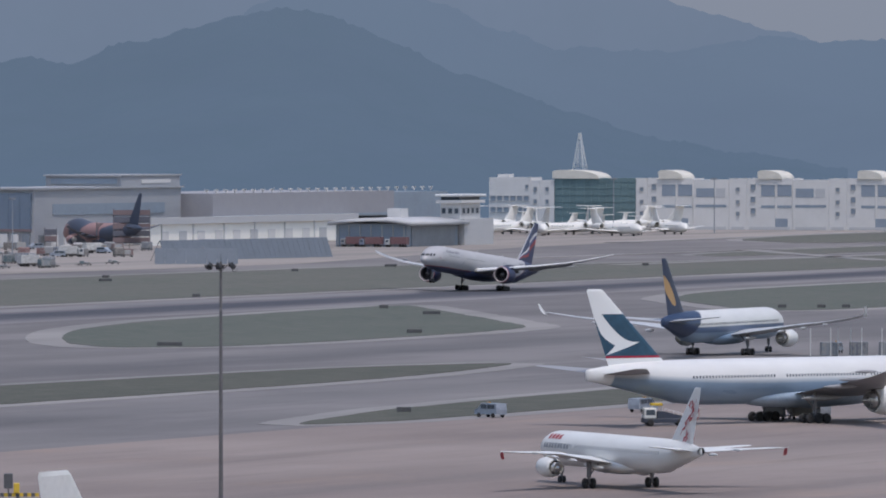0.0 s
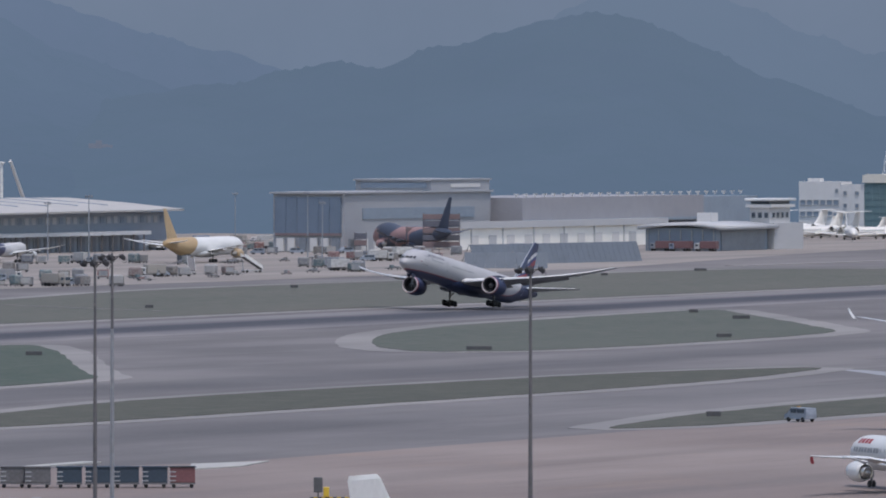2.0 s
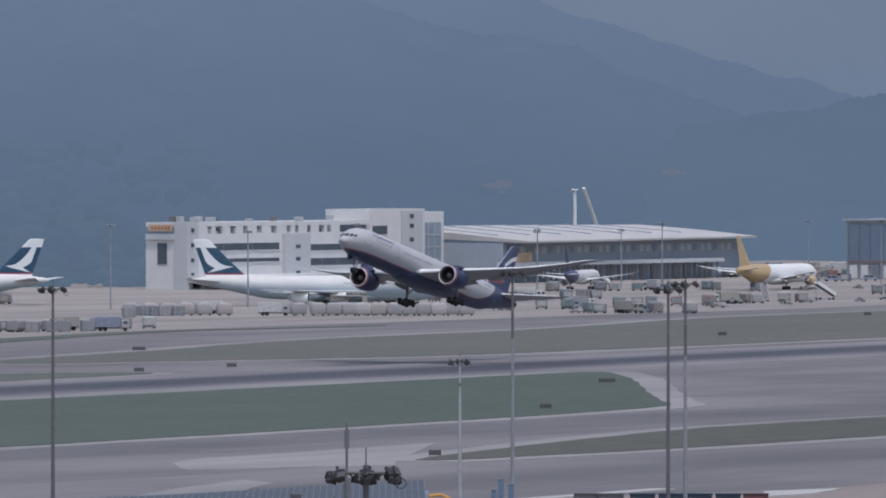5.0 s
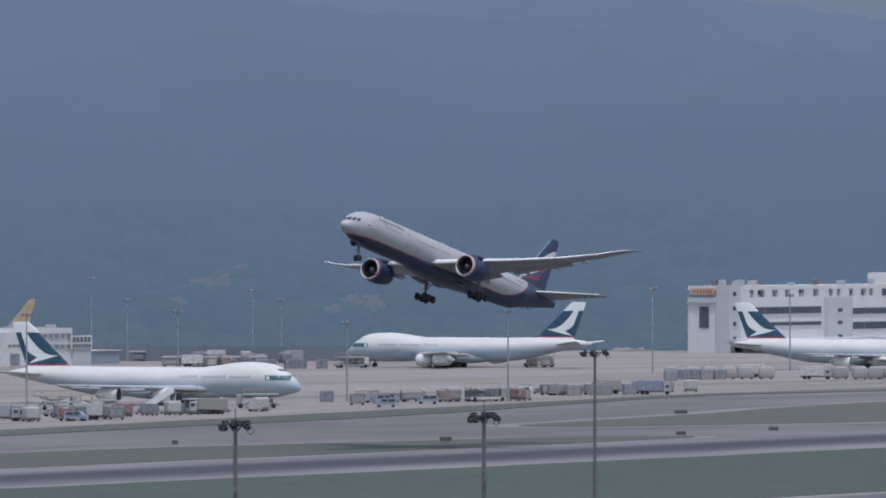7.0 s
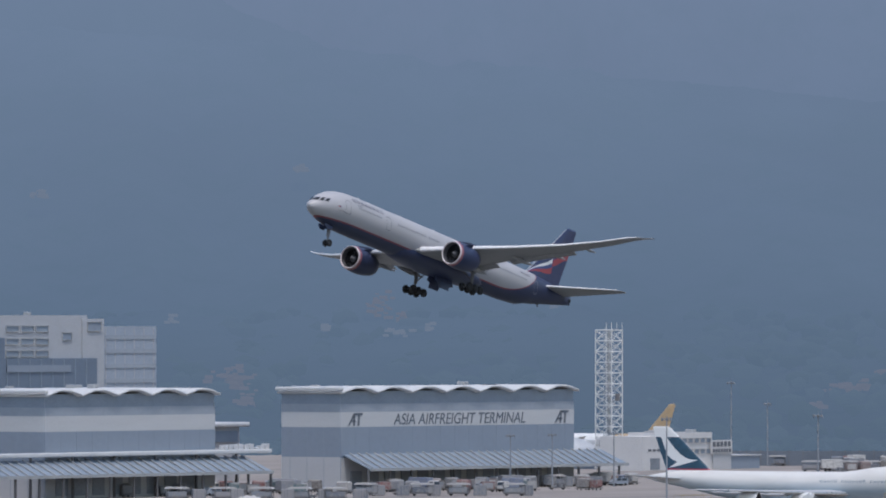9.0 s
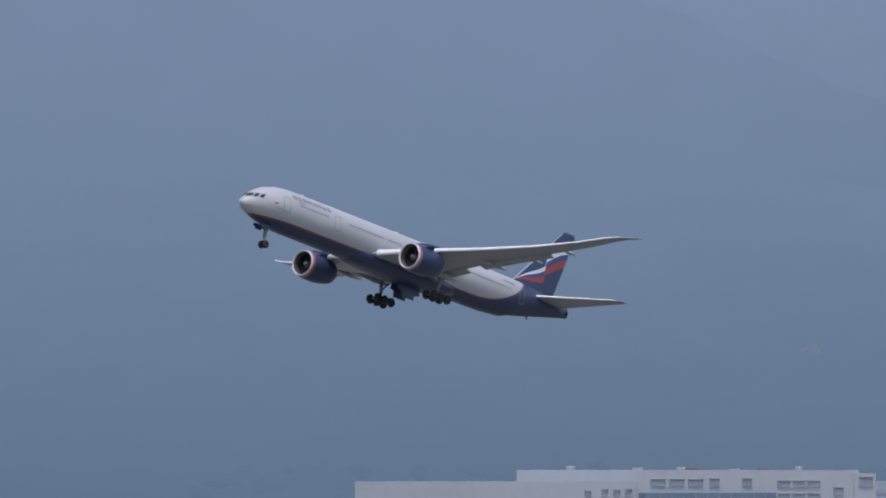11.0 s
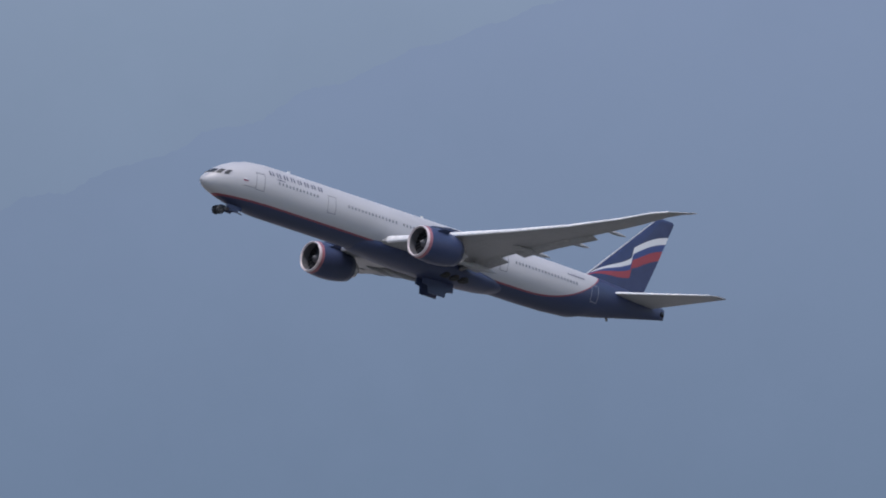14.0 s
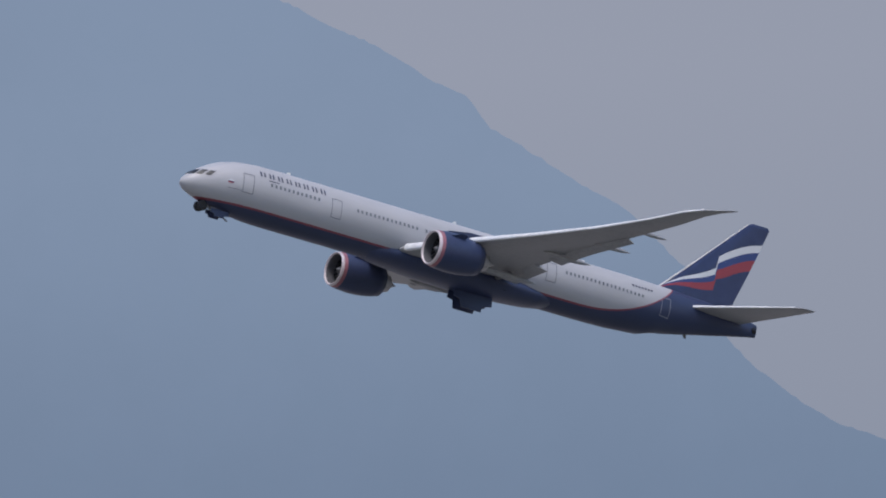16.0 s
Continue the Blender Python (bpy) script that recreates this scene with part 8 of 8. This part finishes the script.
def service_truck(m):
    """A white service truck with railings and a folded platform on its roof."""
    root = empty("service_truck", m, "white service truck with roof railings and dark gear", "truck", "service vehicles")
    part("chassis", boxes((-3.0, 3.0, -1.0, 1.0, 0.5, 0.9)), steel_grey, root)
    part("body", boxes((-2.9, 1.2, -1.1, 1.1, 0.9, 2.6), bevel=0.1), white_paint, root)
    cab = part("cab", boxes((1.3, 2.9, -1.05, 1.05, 0.9, 2.9), bevel=0.15), white_paint, root)
    part("windscreen", boxes((2.88, 2.94, -0.9, 0.9, 1.7, 2.6)), glass_dark, cab)
    for s in (-1, 1):
        part("side_window", boxes((1.6, 2.6, s * 1.06 - 0.015, s * 1.06 + 0.015, 1.75, 2.5)), glass_dark, cab)
    bm = bmesh.new()
    for x in (-2.8, -1.5, -0.2, 1.1):
        for y in (-1.0, 1.0):
            rod(bm, (x, y, 2.6), (x, y, 3.3), 0.035, 0.035, 5)
    for y in (-1.0, 1.0):
        for z in (2.95, 3.3):
            rod(bm, (-2.8, y, z), (1.1, y, z), 0.03, 0.03, 5)
    part("railing", bm, steel_grey, root)
    bm = bmesh.new()
    rod(bm, (-2.4, 0.3, 2.75), (0.4, 0.3, 3.2), 0.12, 0.1, 7)
    rod(bm, (0.4, 0.3, 3.2), (-0.9, 0.3, 3.6), 0.1, 0.08, 7)
    part("folded_arm", bm, lamp_dark, root, "dark folded arm")
    part("vent", boxes((-1.2, -0.4, -1.16, -1.1, 1.2, 1.9)), steel_grey, root)
    set_wheels(root, ((-2.0, -0.95), (2.0, -0.95), (-2.0, 0.95), (2.0, 0.95)), 0.45, 0.3)
    return root


def stand_point(dx, dy):
    """A place beside the boom lift: dx across the view, dy away from the terminal."""
    a = radians(facing(866, 450))
    return 862 + dx * math.cos(a) - dy * math.sin(a), 446.5 + dx * math.sin(a) + dy * math.cos(a)


x, y = stand_point(-4.2, 4.5)
truck1 = service_truck(pose(x, y, 0.03, 0, 0, facing(866, 450) + 6))
x, y = stand_point(3.2, 5.5)
copy_thing(truck1, pose(x, y, 0.03, 0, 0, facing(866, 450) + 172))
for dx, dy, q in ((8.5, 6, 15), (11.5, 5, -20), (14.0, 7, 5)):
    x, y = stand_point(dx, dy)
    copy_thing(empty0, pose(x, y, 0.03, 0, 0, facing(866, 450) + q))
x, y = stand_point(1.6, 1.5)
b = empty("chevron_board", pose(x, y, 0.03, 0, 0, facing(866, 450)), "tilted black and white chevron board on a stand", "sign")
for i in range(4):
    ob = part("stripe", boxes((-0.62 + i * 0.31, -0.31 + i * 0.31, -0.05, 0.05, 0, 1.9)), white_paint if i % 2 else sign_black, b)
    ob.matrix_basis = Matrix.Translation((0, 0, 2.0)) @ pose(0, 0, 0, 0, 20, 0)
part("stand", boxes((-0.08, 0.08, -0.08, 0.08, 0, 2.1), (-0.5, 0.5, -0.4, 0.4, 0, 0.1)), steel_grey, b)


# taxiway signs on the grass
def sign_board(x, y, w, h=0.8):
    b = empty("taxiway_sign", pose(x, y, 0.1, 0, 0, facing(x, y)), "dark taxiway sign board on short legs", "sign", "taxiway signs")
    part("board", boxes((-w * 0.42, w * 0.42, -0.12, 0.12, 0.2, h + 0.1), bevel=0.04), sign_black, b)
    for s in (-1, 1):
        part("leg", boxes((s * w * 0.35 - 0.06, s * w * 0.35 + 0.06, -0.08, 0.08, 0, 0.25)), steel_grey, b)


for x, y, w in ((1657, 935, 3.2), (1494, 843, 2.2), (1535, 846, 2.2), (1434, 858, 2.6), (1387, 886, 1.2), (1530, 674, 5.5), (1859, 768, 2.4), (1803, 734, 4.4), (1191, 489, 2.4), (1642, 672, 3.5), (1963, 858, 2.2), (2150, 965, 4.0), (2399, 989, 4.0), (2445, 930, 2.2), (1898, 690, 2.2), (1901, 682, 2.2), (1903, 677, 2.2), (2316, 983, 2.2), (1462, 730, 3.5), (1096, 573, 2.0), (1308, 664, 2.2), (2107, 979, 2.2), (2197, 986, 2.2), (1856, 898, 2.2), (1310, 890, 2.2)):
    sign_board(x, y, w)
for x, y in ((1510, 540), (1511, 539), (1512, 537), (1512, 535), (1514, 532), (1508, 543), (1516, 530), (1517, 526)):
    b = empty("marker_post", pose(x, y, 0.03), "thin white marker post beside the stand", "post", "marker posts")
    bm = bmesh.new()
    rod(bm, (0, 0, 0), (0, 0, 5), 0.07)
    part("shaft", bm, white_paint, b)
    part("foot", boxes((-0.25, 0.25, -0.25, 0.25, 0, 0.12)), steel_grey, b)

# ---- terminal roof close below the camera ----
near = pose(0, 0, 0, 0, 0, -61.15)
roof = empty("terminal_roof", Matrix.Identity(4), "blue-grey ribbed glass roof of the terminal below", "roof")
edge_far, edge_near = [(385.6, 231.2), (406.1, 226.9), (429.5, 225.2)], [(367.6, 192.5), (347.0, 193.4), (327.7, 196.5)]
pale_glazing = worn("pale_glazing", (0.07, 0.08, 0.096), 0.7, amount=0.25)
glazing_rib = worn("glazing_rib", (0.12, 0.14, 0.165), 0.6, amount=0.3)
part("glazing", slab(edge_far + edge_near, 22.9, 23.4), pale_glazing, roof, "pale blue-grey glazing")
for i in range(71):
    t = i / 70
    p, q = Vector((385.6 + 43.9 * t, 231.2 - 6.0 * t)), Vector((327.7 + 39.9 * t, 196.5 - 4.0 * t))
    p = Vector((p.x, float(np.interp(p.x, (385.6, 406.1, 429.5), (231.2, 226.9, 225.2)))))
    bm = bmesh.new()
    rod(bm, (p.x, p.y, 23.42), (q.x, q.y, 23.42), 0.03, 0.03, 4)
    part("glazing_bar", bm, glazing_rib, roof)
part("wall", slab([(385.0, 230.0), (405.8, 226.0), (428.5, 224.4), (367.8, 193.6), (347.2, 194.5), (328.5, 197.4)], 0.0, 22.9), grey_cladding, roof)
plant_grey = worn("plant_grey", (0.2, 0.215, 0.245), 0.7, amount=0.25)
for i in range(9):
    b = empty("roof_plant_unit", near @ pose(-12 + i * 1.75, 414, 23.5), "pale grey plant unit on the terminal roof", "plant unit", "roof plant units")
    part("casing", boxes((0, 1.55, -1.2, 1.2, 0, 0.85), bevel=0.08), plant_grey, b)
    part("plinth", boxes((0.1, 1.45, -1.0, 1.0, -0.15, 0.0)), steel_grey, b)
b = empty("roof_cradle", near @ pose(0, 416, 23.5), "black and yellow roof cradle on a striped beam", "cradle")
for i in range(10):
    part("beam_section", boxes((1.05 + i * 0.39, 1.05 + (i + 1) * 0.39, -0.1, 0.1, 0.75, 0.9)), safety_yellow if i % 2 else sign_black, b)
for x in (1.15, 2.3, 4.8):
    part("leg", boxes((x - 0.05, x + 0.05, -0.08, 0.08, -0.05, 0.75)), steel_grey, b)
part("basket", boxes((3.1, 4.15, -0.4, 0.4, 0.92, 1.36), bevel=0.04), safety_yellow, b)
part("screen_panel", boxes((2.35, 4.2, 0.1, 0.16, -0.05, 0.68)), white_paint, b, "white screen panel")
part("screen_panel", boxes((4.25, 4.95, 0.1, 0.16, -0.05, 0.6)), light_cladding, b, "pale screen panel")
part("counterweight", boxes((2.55, 3.05, -0.4, 0.4, 0.92, 1.75), bevel=0.04), sign_black, b)
bm = bmesh.new()
rod(bm, (4.15, 0, 0.9), (4.55, 0, 1.6), 0.05)
rod(bm, (-2.5, 0, 0.55), (2.5, 0, 0.55), 0.035)
part("davit", bm, steel_grey, b)
b = empty("stand_gantry", pose(563.2, 259.2, 0.03, 0, 0, facing(563, 259)), "slim mast that carries a striped beam and a black box", "gantry")
for i in range(10):
    part("beam_section", boxes((-1.2 + i * 0.26, -0.94 + i * 0.26, -0.09, 0.09, 15.45, 15.68)), safety_yellow if i % 2 else sign_black, b)
bm = bmesh.new()
rod(bm, (0, 0, 0), (0, 0, 15.45), 0.2, 0.12, 8)
part("pole", bm, pole_grey, b)
part("lamp_box", boxes((-0.95, -0.35, -0.3, 0.3, 16.0, 17.0), bevel=0.04), sign_black, b, "black box on the beam")
part("bracket", boxes((-0.7, -0.6, -0.06, 0.06, 15.68, 16.0)), steel_grey, b)
part("beacon", boxes((-0.3, 0.1, -0.25, 0.25, 15.68, 16.35), bevel=0.04), safety_yellow, b, "yellow housing")
b = empty("antenna_mast", near @ pose(5.2, 424, 23.45), "slim grey antenna mast on the roof", "antenna")
bm = bmesh.new()
rod(bm, (0, 0, 0), (0, 0, 2.2), 0.16)
rod(bm, (0, 0, 2.2), (0, 0, 4.75), 0.06)
part("mast", bm, steel_grey, b)
part("bracket", boxes((-0.12, 0.12, -0.12, 0.12, 3.6, 4.4)), steel_grey, b)


# ---- what moves ----
def motions():
    walk(departing, [(t, on_path(*row)) for t, *row in FLIGHT])
    for ob in departing_legs:
        at = ob.matrix_basis.translation.copy()
        if ob.name.startswith("nose"):
            rows = [(0, 0), (10.6, 0), (12.0, 18), (12.6, 32), (13.2, 48), (14.0, 66), (14.6, 76), (15.3, 82), (16, 84)]
            walk(ob, [(t, Matrix.Translation(at) @ pose(0, 0, 0, 0, -a, 0)) for t, a in rows])
        else:
            s = 1 if at.y > 0 else -1
            rows = [(0, 0), (10.2, 0), (11.8, 18), (12.5, 34), (13.2, 55), (13.9, 78), (14.5, 88), (16, 88)]
            walk(ob, [(t, Matrix.Translation(at) @ pose(0, 0, 0, -s * a, 0, 0)) for t, a in rows])
    # the belly doors swing open before the wheels fold in
    for ob, s in zip(gear_doors, (1, -1)):
        at = ob.matrix_basis.translation.copy()
        rows = [(0, 86), (7.6, 86), (8.4, 45), (9.2, 10), (10, 8), (16, 8)]
        walk(ob, [(t, Matrix.Translation(at) @ pose(0, 0, 0, s * a, 0, 0)) for t, a in rows])


motions()
